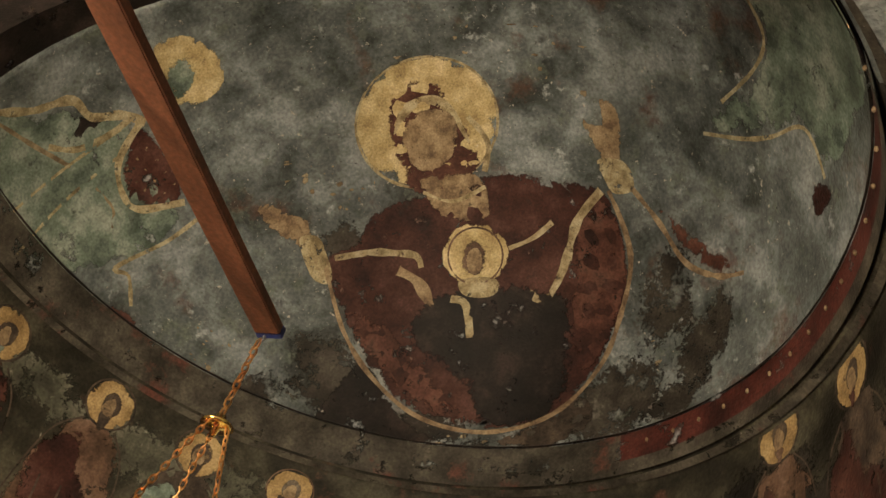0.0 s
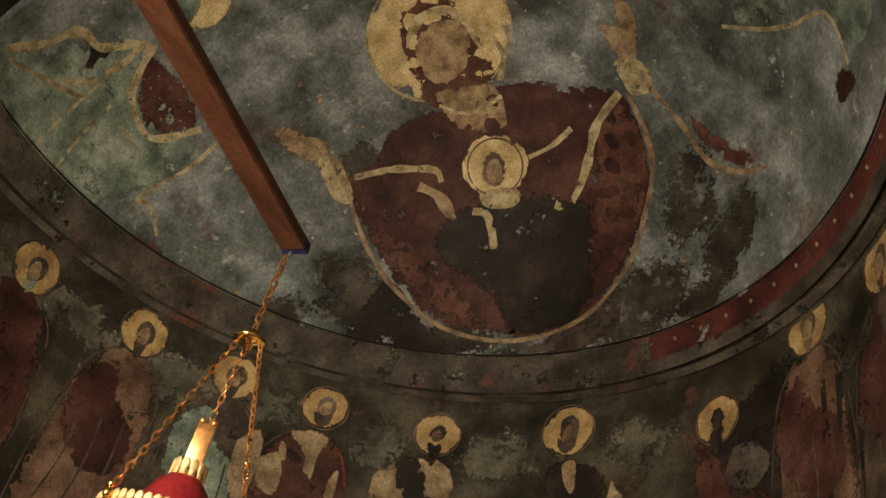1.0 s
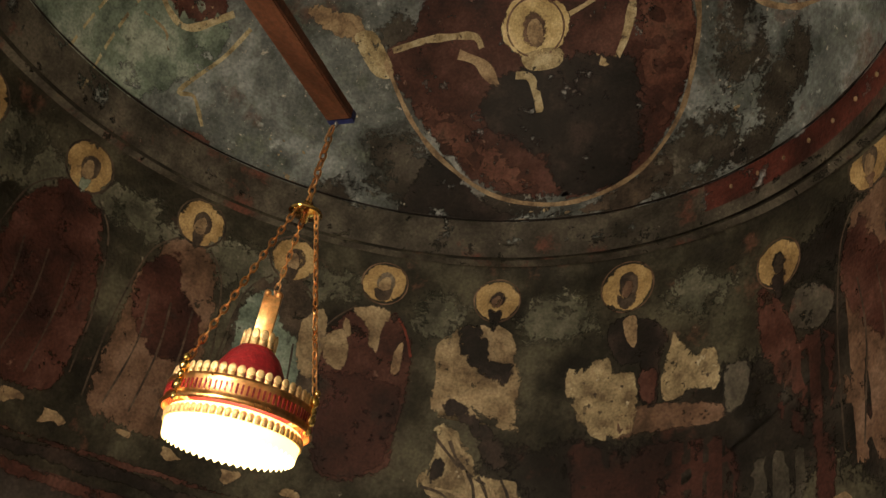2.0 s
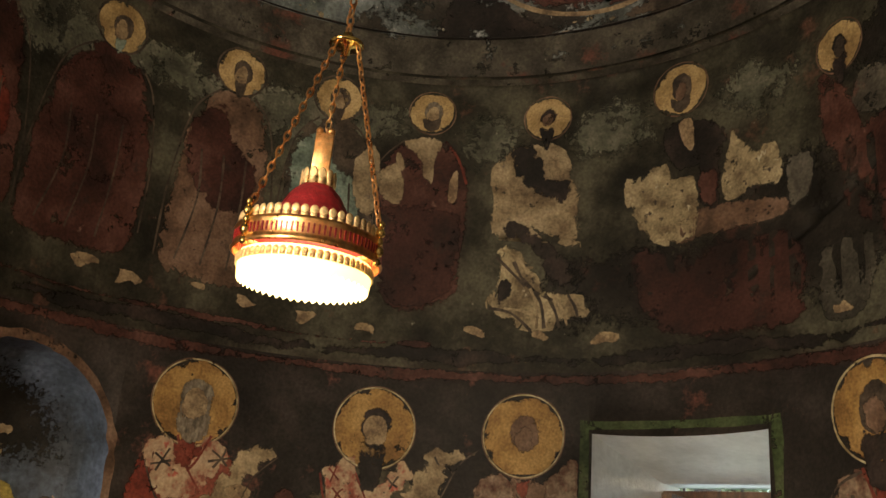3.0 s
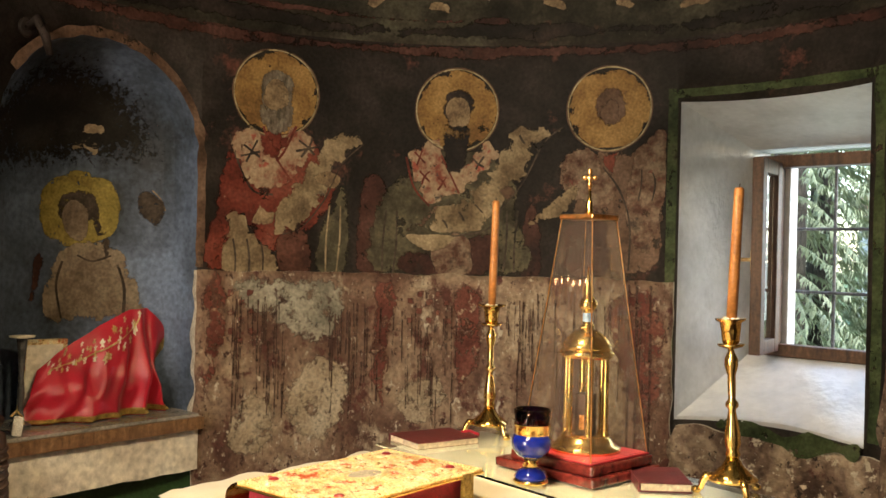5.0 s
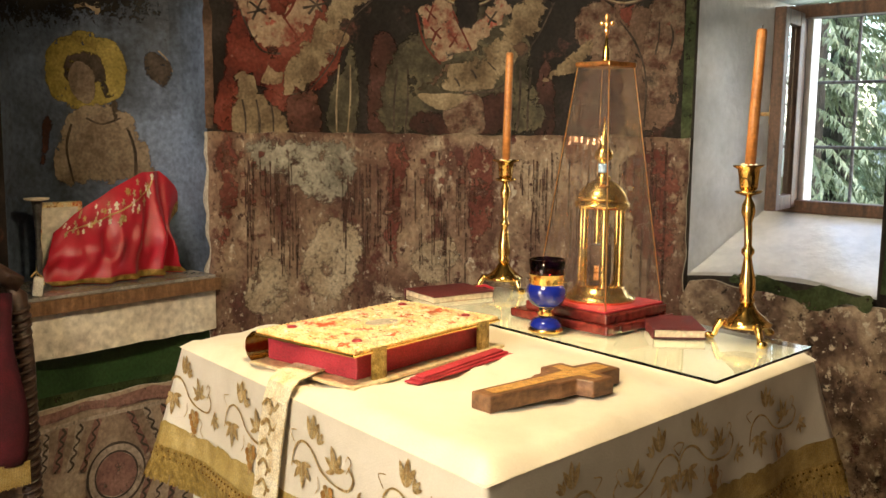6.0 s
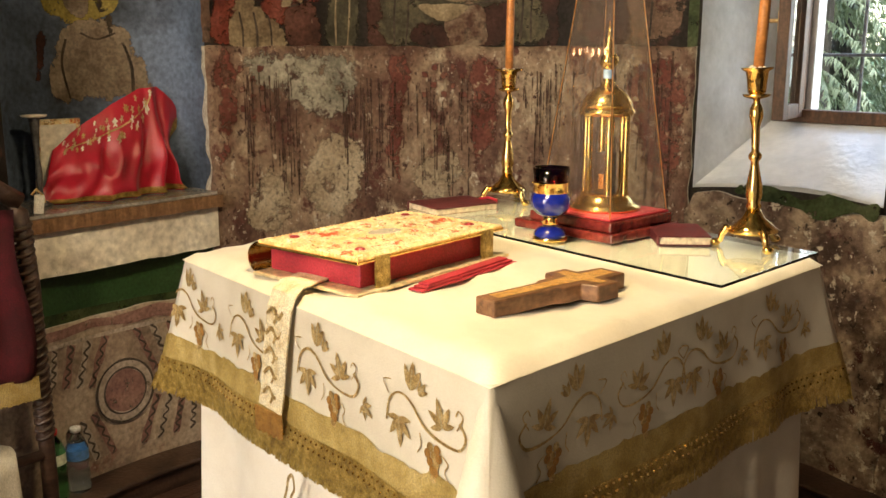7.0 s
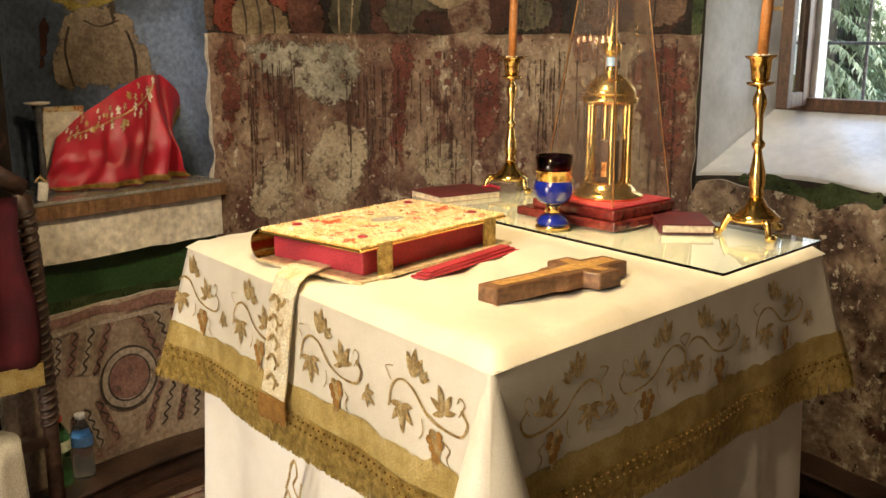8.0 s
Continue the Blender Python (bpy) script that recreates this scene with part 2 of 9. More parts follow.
M_DADO_DARK = mat("crumbled_plaster", [(0.055, 0.034, 0.027), (0.17, 0.12, 0.09), (0.34, 0.27, 0.20)], 9, 0.78, bump=1.0, bscale=45,
                  spots=[((0.06, 0.022, 0.02), 12, 0.57, 0.06), ((0.44, 0.39, 0.31), 20, 0.575, 0.05), ((0.50, 0.45, 0.37), 48, 0.62, 0.04), ((0.025, 0.018, 0.015), 28, 0.60, 0.04), ((0.04, 0.05, 0.04), 8, 0.62, 0.1)])
M_STREAK = mat("dark_red_drips", [(0.045, 0.024, 0.019), (0.085, 0.045, 0.035)], 20, 0.7, spots=[((0.2, 0.16, 0.12), 30, 0.6, 0.06)])
M_PLASTER_EDGE = mat("broken_plaster_edge", [(0.30, 0.27, 0.22), (0.45, 0.42, 0.36)], 20, 0.8, bump=0.6)
M_ORNAMENT = mat("grey_pink_dado", [(0.16, 0.12, 0.095), (0.29, 0.225, 0.175), (0.42, 0.35, 0.28)], 5, 0.75, bump=0.4, bscale=70,
                 spots=[((0.20, 0.09, 0.075), 6, 0.60, 0.1), ((0.42, 0.38, 0.33), 12, 0.66, 0.06)])
M_ORN_LIGHT = mat("pale_dado_line", [(0.30, 0.25, 0.21), (0.44, 0.38, 0.32)], 14, 0.78)
M_ORN_PINK = mat("faded_pink_dado", [(0.17, 0.085, 0.075), (0.26, 0.15, 0.13)], 10, 0.78, spots=[((0.33, 0.27, 0.23), 16, 0.64, 0.06)])
M_ORN_DARK = mat("dark_dado_line", [(0.035, 0.028, 0.025), (0.07, 0.055, 0.048)], 14, 0.78)
M_GREENWALL = mat("dark_green_oil_paint", [(0.012, 0.035, 0.012), (0.022, 0.06, 0.02), (0.035, 0.08, 0.03)], 4, 0.42, bump=0.15)
M_LIMESTONE = mat("whitewashed_stone", [(0.58, 0.53, 0.45), (0.70, 0.66, 0.57), (0.78, 0.75, 0.67)], 4, 0.72, bump=0.6, bscale=40,
                  spots=[((0.22, 0.18, 0.14), 14, 0.66, 0.05)])
M_GREYMARBLE = mat("polished_grey_marble", [(0.14, 0.13, 0.12), (0.24, 0.23, 0.21), (0.34, 0.32, 0.30)], 6, 0.14, bump=0.05)
M_DARKWOOD = mat("dark_brown_wood", [(0.02, 0.011, 0.008), (0.045, 0.025, 0.017), (0.07, 0.04, 0.028)], 6, 0.45, stretch=(1, 1, 6), bscale=80)
M_FLOORWOOD = mat("dark_stained_boards", [(0.025, 0.012, 0.009), (0.05, 0.026, 0.018), (0.075, 0.04, 0.028)], 5, 0.4, stretch=(6, 1, 1), by_piece=0.25)
M_SHELFWOOD = mat("varnished_brown_wood", [(0.12, 0.062, 0.03), (0.19, 0.105, 0.052), (0.26, 0.15, 0.08)], 8, 0.4, stretch=(1, 6, 1))
M_FRAMEWOOD = mat("window_frame_wood", [(0.045, 0.020, 0.010), (0.085, 0.040, 0.020), (0.12, 0.060, 0.032)], 9, 0.55, stretch=(5, 5, 1), bump=0.15)
M_BEAM = mat("red_brown_painted_beam", [(0.065, 0.024, 0.012), (0.11, 0.042, 0.022), (0.15, 0.06, 0.032)], 4, 0.5, stretch=(5, 1, 5), bump=0.2)
M_BLUEPAINT = mat("blue_painted_end", [(0.012, 0.02, 0.10), (0.02, 0.035, 0.17)], 8, 0.5)
M_CROSSWOOD = mat("walnut_wood", [(0.10, 0.045, 0.02), (0.17, 0.082, 0.04), (0.23, 0.12, 0.06)], 12, 0.42, stretch=(5, 1, 5), bump=0.15)
M_GOLD = mat("polished_brass", [(0.75, 0.48, 0.13), (0.86, 0.58, 0.19), (0.92, 0.66, 0.27)], 18, 0.16, 1.0, bump=0.06, grain=0.12)
M_GILT = mat("rough_gilt", [(0.80, 0.58, 0.24), (0.93, 0.78, 0.45), (0.99, 0.92, 0.70)], 36, 0.36, 0.55, bump=0.8, bscale=260, grain=0.3,
             spots=[((0.68, 0.13, 0.04), 20, 0.545, 0.05), ((0.42, 0.22, 0.05), 60, 0.575, 0.05), ((1.0, 0.95, 0.78), 45, 0.58, 0.04)])
M_BOARD = mat("pale_gilt_board", [(0.55, 0.44, 0.24), (0.68, 0.57, 0.35), (0.76, 0.67, 0.46)], 14, 0.35, 0.4, bump=0.2)
M_GOLDLACE = mat("gold_lace", [(0.24, 0.155, 0.03), (0.42, 0.29, 0.07), (0.60, 0.44, 0.15)], 60, 0.42, 0.55, bump=0.9, bscale=420, grain=0.5)
M_GOLDSHEER = mat("gold_sheer_weave", [(0.34, 0.235, 0.06), (0.44, 0.32, 0.10), (0.52, 0.40, 0.16)], 22, 0.5, 0.25, bump=0.5, bscale=300, grain=0.3)
M_GOLDTHREAD = mat("gold_thread", [(0.34, 0.21, 0.07), (0.54, 0.37, 0.14), (0.74, 0.58, 0.29)], 70, 0.5, 0.15, bump=0.9, bscale=500, grain=0.45)
M_PALETHREAD = mat("pale_gold_thread", [(0.50, 0.38, 0.18), (0.66, 0.55, 0.32)], 70, 0.5, 0.15, bump=0.9, bscale=500, grain=0.4)
M_GRAPE = mat("amber_thread", [(0.34, 0.16, 0.03), (0.52, 0.28, 0.07)], 60, 0.45, 0.3, bump=0.8, bscale=400)
M_IVORY = mat("ivory_satin", [(0.55, 0.50, 0.39), (0.64, 0.59, 0.475), (0.70, 0.655, 0.545)], 3, 0.42, bump=0.12, bscale=300, grain=0.05, sheen=0.3)
M_IVORY_UNDER = mat("ivory_linen", [(0.66, 0.61, 0.52), (0.74, 0.70, 0.61), (0.79, 0.76, 0.68)], 3, 0.6, bump=0.12, bscale=300, grain=0.05)
M_REDSATIN = mat("red_satin", [(0.27, 0.005, 0.016), (0.38, 0.008, 0.026), (0.48, 0.015, 0.040)], 4, 0.36, bump=0.1, bscale=300, grain=0.1, sheen=0.1)
M_VELVET = mat("crimson_velvet", [(0.05, 0.003, 0.006), (0.08, 0.005, 0.010), (0.12, 0.008, 0.016)], 6, 0.85, bump=0.2, bscale=300, sheen=0.05)
M_REDCLOTH = mat("red_cloth_binding", [(0.26, 0.012, 0.025), (0.36, 0.02, 0.035), (0.43, 0.03, 0.05)], 9, 0.55, bump=0.2, bscale=260)
M_BURGUNDY = mat("burgundy_leather", [(0.07, 0.012, 0.016), (0.11, 0.02, 0.024), (0.15, 0.03, 0.034)], 20, 0.45, bump=0.25, bscale=240)
M_MAHOGANY = mat("polished_mahogany", [(0.09, 0.012, 0.010), (0.15, 0.02, 0.016), (0.20, 0.03, 0.024)], 9, 0.2, stretch=(1, 5, 1), coat=0.6)
M_PAGES = mat("page_edges", [(0.52, 0.44, 0.30), (0.66, 0.58, 0.43)], 12, 0.7, stretch=(1, 1, 40), bump=0.3)
M_WAX = mat("amber_wax", [(0.30, 0.115, 0.028), (0.40, 0.165, 0.045), (0.47, 0.21, 0.07)], 9, 0.42, bump=0.12)
M_WAXWHITE = mat("white_wax", [(0.72, 0.68, 0.58), (0.80, 0.77, 0.70)], 20, 0.45, bump=0.3)
M_WICK = mat("burnt_wick", [(0.02, 0.018, 0.015), (0.05, 0.04, 0.03)], 60, 0.9)
M_BLUEGLASS = mat("cobalt_enamel_glass", [(0.004, 0.010, 0.16), (0.006, 0.016, 0.24), (0.01, 0.025, 0.32)], 8, 0.08, coat=0.8, bump=0.0, grain=0.05)
M_REDGLASS = glass_mat("dark_red_glass", (0.32, 0.02, 0.025), 0.03)
M_GLASS = glass_mat("clear_glass", (0.97, 1.0, 0.985))
M_FILMGLASS = glass_mat("reflection_film_glass", (0.98, 1.0, 0.99))
M_SHEETGLASS = glass_mat("greenish_sheet_glass", (0.90, 0.98, 0.94))
M_GREENGLASS = glass_mat("green_bottle_plastic", (0.02, 0.22, 0.05), 0.08)
M_BLUEBOTTLE = glass_mat("pale_blue_plastic", (0.72, 0.86, 0.97), 0.06, 1.35)
M_LABEL = mat("blue_paper_label", [(0.05, 0.16, 0.45), (0.10, 0.25, 0.58)], 20, 0.5)
M_LABELPALE = mat("pale_paper_label", [(0.45, 0.52, 0.35), (0.58, 0.62, 0.48)], 30, 0.6)
M_CAPWHITE = mat("white_plastic", [(0.72, 0.74, 0.78), (0.80, 0.82, 0.85)], 20, 0.4)
M_CAPRED = mat("red_plastic", [(0.42, 0.02, 0.02), (0.55, 0.03, 0.03)], 20, 0.4)
M_IRON = mat("dark_iron", [(0.05, 0.052, 0.055), (0.10, 0.10, 0.105), (0.16, 0.16, 0.165)], 30, 0.55, 0.6, bump=0.4)
M_LACEBRASS = mat("satin_brass", [(0.80, 0.55, 0.25), (0.90, 0.66, 0.34), (0.96, 0.78, 0.48)], 30, 0.5, 0.6, bump=0.3)
M_ENAMELRED = mat("red_enamel", [(0.22, 0.015, 0.02), (0.32, 0.025, 0.03)], 12, 0.3, 0.2)
M_COPPER = mat("coppery_brass", [(0.78, 0.36, 0.12), (0.90, 0.48, 0.19), (0.96, 0.60, 0.28)], 18, 0.3, 1.0, bump=0.1)
M_LAMPGLASS = mat("lit_frosted_glass", [(0.85, 0.80, 0.60), (0.9, 0.86, 0.70)], 12, 0.4, bump=0.0, emit=((1.0, 0.74, 0.26), 2.6))
M_LAMPDISC = mat("lit_diffuser", [(0.9, 0.86, 0.70), (0.92, 0.88, 0.74)], 12, 0.4, bump=0.0, emit=((1.0, 0.86, 0.48), 7.0))
M_RUG = mat("red_wool_rug", [(0.05, 0.014, 0.014), (0.11, 0.03, 0.028), (0.17, 0.06, 0.05)], 22, 0.9, bump=0.6, bscale=300,
            spots=[((0.22, 0.16, 0.11), 34, 0.62, 0.03), ((0.02, 0.022, 0.03), 28, 0.62, 0.03)])
M_RUGLIGHT = mat("beige_wool", [(0.17, 0.12, 0.085), (0.30, 0.235, 0.17)], 30, 0.9, bump=0.6, bscale=300, spots=[((0.07, 0.025, 0.022), 40, 0.58, 0.04)])
M_GRASS = mat("lawn", [(0.035, 0.07, 0.015), (0.06, 0.12, 0.025), (0.10, 0.17, 0.04)], 2, 0.9, bump=0.6)
M_NEEDLE = mat("spruce_needles", [(0.17, 0.20, 0.10), (0.25, 0.285, 0.16), (0.34, 0.37, 0.24)], 3, 0.7, bump=0.0)
M_BARK = mat("grey_bark", [(0.05, 0.04, 0.03), (0.12, 0.095, 0.075)], 9, 0.9, stretch=(4, 4, 1), bump=0.8)
M_FARHOUSE = mat("white_render", [(0.55, 0.55, 0.54), (0.68, 0.68, 0.67)], 3, 0.8)
M_ROOFTILE = mat("red_roof", [(0.16, 0.06, 0.04), (0.24, 0.09, 0.06)], 9, 0.8)
M_PLAINPLASTER = mat("plain_dim_plaster", [(0.10, 0.09, 0.075), (0.17, 0.155, 0.13), (0.24, 0.22, 0.19)], 2.5, 0.8, bump=0.3, spots=[((0.06, 0.05, 0.045), 3, 0.60, 0.12)])
M_EMBLINEN = mat("white_linen", [(0.55, 0.53, 0.46), (0.66, 0.64, 0.57)], 8, 0.75, bump=0.3, bscale=260)

def sheen_film(m, share, colour):
    """A thin film of colour on glass that stands in for a warm reflection."""
    n, l = m.node_tree.nodes, m.node_tree.links
    d, mx = n.new("ShaderNodeBsdfDiffuse"), n.new("ShaderNodeMixShader")
    d.inputs[0].default_value, mx.inputs[0].default_value = (*colour, 1), share
    l.new(n["Principled BSDF"].outputs[0], mx.inputs[1])
    l.new(d.outputs[0], mx.inputs[2])
    l.new(mx.outputs[0], n["Material Output"].inputs[0])


sheen_film(M_FILMGLASS, 0.012, (0.75, 0.55, 0.48))


def worn(m, scale, start, soft, most):
    """Lets the plaster show through where the paint has flaked."""
    n, l = m.node_tree.nodes, m.node_tree.links
    tc, t, mr, tr, mx = (n.new("ShaderNode" + k) for k in ("TexCoord", "TexNoise", "MapRange", "BsdfTransparent", "MixShader"))
    t.inputs["Scale"].default_value, t.inputs["Detail"].default_value, t.inputs["Roughness"].default_value = scale, 9, 0.72
    l.new(tc.outputs["Object"], t.inputs[0])
    mr.inputs[1].default_value, mr.inputs[2].default_value, mr.inputs[4].default_value = start, start + soft, most
    l.new(t.outputs[0], mr.inputs[0])
    l.new(mr.outputs[0], mx.inputs[0])
    l.new(n["Principled BSDF"].outputs[0], mx.inputs[1])
    l.new(tr.outputs[0], mx.inputs[2])
    l.new(mx.outputs[0], n["Material Output"].inputs[0])


for m in (M_CONCH, M_MIDWALL, M_LOWWALL, M_NICHE, M_NICHESOOTSHADE, M_HALO, M_HALO_MID, M_HALO_DEEP, M_OCHRE, M_FLESH, M_PALEFLESH, M_UMBER, M_MAROON, M_DARKMAROON, M_RED, M_RUSSET, M_BLACKENED, M_OLIVE, M_GREYHAIR,
          M_WHITE, M_TEAL, M_BROWNROBE, M_PATTERN, M_DIMVEST, M_BANDRED, M_DARKBROWN, M_GREYBAND, M_GREENLINE, M_WALLSOOTSHADE, M_PALEGROUND, M_OCHREROBE, M_YELLOW, M_DADO, M_DADO_DARK, M_DADOGREY, M_DADORED, M_DADOPALE, M_STREAK):
    m.node_tree.nodes["Principled BSDF"].inputs["Specular IOR Level"].default_value = 0.16   # dry lime paint
for m in (M_MAROON, M_RED, M_RUSSET, M_GREYBAND, M_BLACKENED, M_TEAL, M_BROWNROBE, M_UMBER, M_BANDRED, M_OLIVE, M_DARKMAROON):
    worn(m, 9, 0.585, 0.07, 0.9)
for m in (M_HALO, M_HALO_DEEP, M_FLESH, M_WHITE, M_PATTERN, M_DIMVEST, M_OCHREROBE, M_YELLOW):
    worn(m, 15, 0.625, 0.06, 0.9)
for m in (M_OCHRE, M_GREENLINE):
    worn(m, 20, 0.58, 0.06, 0.9)
worn(M_DARKBROWN, 6, 0.52, 0.10, 0.9)


SOFT = {}


def feathered(m, width, eaten=1.2, fine=None):
    """Thins the paint unevenly towards the rim of its patch, over a rim of that width."""
    SOFT[m.name] = width
    n, l = m.node_tree.nodes, m.node_tree.links
    at, tr, mx, tc, t = (n.new("ShaderNode" + k) for k in ("Attribute", "BsdfTransparent", "MixShader", "TexCoord", "TexNoise"))
    at.attribute_name = "bare"
    t.inputs["Scale"].default_value, t.inputs["Detail"].default_value, t.inputs["Roughness"].default_value = fine or 1.3 / width, 9, 0.75
    l.new(tc.outputs["Object"], t.inputs[0])
    ad, mr = n.new("ShaderNodeMath"), n.new("ShaderNodeMapRange")
    ad.operation = "MULTIPLY_ADD"
    l.new(t.outputs[0], ad.inputs[0])
    ad.inputs[1].default_value = eaten
    l.new(at.outputs["Fac"], ad.inputs[2])
    mr.interpolation_type = "SMOOTHSTEP"
    mr.inputs[1].default_value, mr.inputs[2].default_value = 0.5 * eaten + 0.26, 0.5 * eaten + 0.40
    l.new(ad.outputs[0], mr.inputs[0])
    last = n["Material Output"].inputs[0].links[0].from_socket
    l.new(mr.outputs[0], mx.inputs[0])
    l.new(last, mx.inputs[1])
    l.new(tr.outputs[0], mx.inputs[2])
    l.new(mx.outputs[0], n["Material Output"].inputs[0])


for m in (M_MAROON, M_DARKMAROON, M_RED, M_RUSSET, M_BLACKENED, M_TEAL, M_BROWNROBE, M_OLIVE, M_GREYBAND):
    feathered(m, 0.030)
for m in (M_HALO, M_HALO_MID, M_HALO_DEEP, M_FLESH, M_WHITE, M_PATTERN, M_DIMVEST, M_UMBER, M_PALEFLESH, M_GREYHAIR, M_OCHREROBE, M_YELLOW):
    feathered(m, 0.010, 0.9)
for m in (M_DADOGREY, M_DADORED, M_DADOPALE):
    worn(m, 18, 0.50, 0.14, 0.9)
    feathered(m, 0.06)
feathered(M_DARKBROWN, 0.16, 1.3, 45)
feathered(M_NICHESOOTSHADE, 0.22, 1.6, 55)
worn(M_PALEGROUND, 9, 0.54, 0.08, 0.9)
feathered(M_PALEGROUND, 0.14, 1.3, 40)
worn(M_WALLSOOTSHADE, 6, 0.56, 0.08, 0.9)
feathered(M_WALLSOOTSHADE, 0.18, 1.3, 45)
worn(M_STREAK, 26, 0.45, 0.14, 0.95)
for m in (M_ORN_LIGHT, M_ORN_PINK, M_ORN_DARK):
    worn(m, 26, 0.56, 0.12, 0.9)

# ---------------------------------------------------------------- mesh helpers
def obj(name, bm, m, parent=None, label="", smooth=False):
    me = bpy.data.meshes.new(name)
    bmesh.ops.recalc_face_normals(bm, faces=bm.faces)
    bm.to_mesh(me)
    bm.free()
    for k in (m if isinstance(m, (list, tuple)) else [m]):
        me.materials.append(k)
    if smooth:
        for p in me.polygons:
            p.use_smooth = True
    o = new(name, me)
    if parent is not None:
        o.parent = parent
    if label:
        o["label"] = label
    return o


part = obj


def thing(name, label, category, at=None, group="", kind=""):
    e = new(name)
    if at is not None:
        e.matrix_world = at
    return tagged(e, label, category, group, kind)


def add_box(bm, a, b, m=None, bevel=0.0):
    """A box from corner a to corner b, moved by m, with softened edges."""
    r = bmesh.ops.create_cube(bm, size=1)["verts"]
    for v in r:
        v.co = Vector([(a[k] + b[k]) / 2 + v.co[k] * (b[k] - a[k]) for k in range(3)])
    if bevel:
        ed = list({e for v in r for e in v.link_edges})
        r = list({v for f in bmesh.ops.bevel(bm, geom=ed, offset=bevel, segments=2, affect="EDGES", profile=0.6)["faces"] for v in f.verts} | {v for v in r if v.is_valid})
    if m is not None:
        bmesh.ops.transform(bm, matrix=m, verts=r)
    return r


def box_bm(a, b, m=None, bevel=0.0):
    bm = bmesh.new()
    add_box(bm, a, b, m, bevel)
    return bm


def add_lathe(bm, prof, n=32, m=None, scallop=0.0, lobes=0, a0=0.0, a1=360.0):
    """Turns the profile of (radius, height) about z. scallop lifts the last ring in lobes."""
    full = abs(a1 - a0) >= 359.9
    cols = n if full else n + 1
    rings = []
    for i, (r, z) in enumerate(prof):
        ring = []
        for k in range(cols):
            a = radians(a0 + (a1 - a0) * k / n)
            dz = scallop * abs(math.sin(lobes * a / 2)) if scallop and i == len(prof) - 1 else 0.0
            v = Vector((r * math.sin(a), r * math.cos(a), z + dz))
            ring.append(bm.verts.new(m @ v if m is not None else v))
        rings.append(ring)
    for p, q in zip(rings, rings[1:]):
        for k in range(n):
            j = (k + 1) % cols
            try:
                bm.faces.new((p[k], p[j], q[j], q[k]))
            except ValueError:
                pass
    return rings


def lathe_bm(prof, n=32, m=None, caps=True, **kw):
    bm = bmesh.new()
    rings = add_lathe(bm, prof, n, m, **kw)
    if caps:
        for r in (rings[0], rings[-1]):
            if (r[0].co - r[1].co).length > 1e-5:
                bm.faces.new(r)
    bmesh.ops.remove_doubles(bm, verts=bm.verts, dist=1e-6)
    return bm


def add_tube(bm, pts, r, n=8, closed=False):
    pts = [Vector(p) for p in pts]
    rings = []
    for i, p in enumerate(pts):
        a, b = pts[i - 1] if i or closed else p, pts[(i + 1) % len(pts)] if i < len(pts) - 1 or closed else p
        d = (b - a).normalized()
        u = d.orthogonal().normalized() if abs(d.z) > 0.95 else d.cross(Vector((0, 0, 1))).normalized()
        w = d.cross(u)
        rad = r[i] if isinstance(r, (list, tuple)) else r
        rings.append([bm.verts.new(p + rad * (math.cos(2 * math.pi * k / n) * u + math.sin(2 * math.pi * k / n) * w)) for k in range(n)])
    pairs = list(zip(rings, rings[1:])) + ([(rings[-1], rings[0])] if closed else [])
    for p, q in pairs:
        for k in range(n):
            bm.faces.new((p[k], p[(k + 1) % n], q[(k + 1) % n], q[k]))
    if not closed:
        bm.faces.new(rings[0])
        bm.faces.new(rings[-1])


def tube_bm(pts, r, n=8, closed=False):
    bm = bmesh.new()
    add_tube(bm, pts, r, n, closed)
    return bm


def add_ball(bm, c, r, m=None, seg=10):
    vs = bmesh.ops.create_uvsphere(bm, u_segments=seg, v_segments=max(6, seg // 2 + 1), radius=1)["verts"]
    rr = r if isinstance(r, (tuple, list)) else (r, r, r)
    for v in vs:
        v.co = Vector((c[0] + v.co.x * rr[0], c[1] + v.co.y * rr[1], c[2] + v.co.z * rr[2]))
        if m is not None:
            v.co = m @ v.co


def spline(pts, closed=True, n=6):
    out, k = [], len(pts)
    for i in range(k if closed else k - 1):
        p = [Vector(pts[(i + j) % k] if closed else pts[min(max(i + j, 0), k - 1)]) for j in (-1, 0, 1, 2)]
        for s in range(n):
            t = s / n
            out.append(0.5 * (2 * p[1] + (p[2] - p[0]) * t + (2 * p[0] - 5 * p[1] + 4 * p[2] - p[3]) * t * t + (3 * p[1] - p[0] - 3 * p[2] + p[3]) * t ** 3))
    if not closed:
        out.append(Vector(pts[-1]))
    return out


def ellipse(c, rx, ry=None, n=28, tilt=0.0):
    ry = ry or rx
    ct, st = math.cos(tilt), math.sin(tilt)
    return [(c[0] + rx * math.cos(a) * ct - ry * math.sin(a) * st, c[1] + rx * math.cos(a) * st + ry * math.sin(a) * ct) for a in [2 * math.pi * k / n for k in range(n)]]


SEEDS = [0.0]


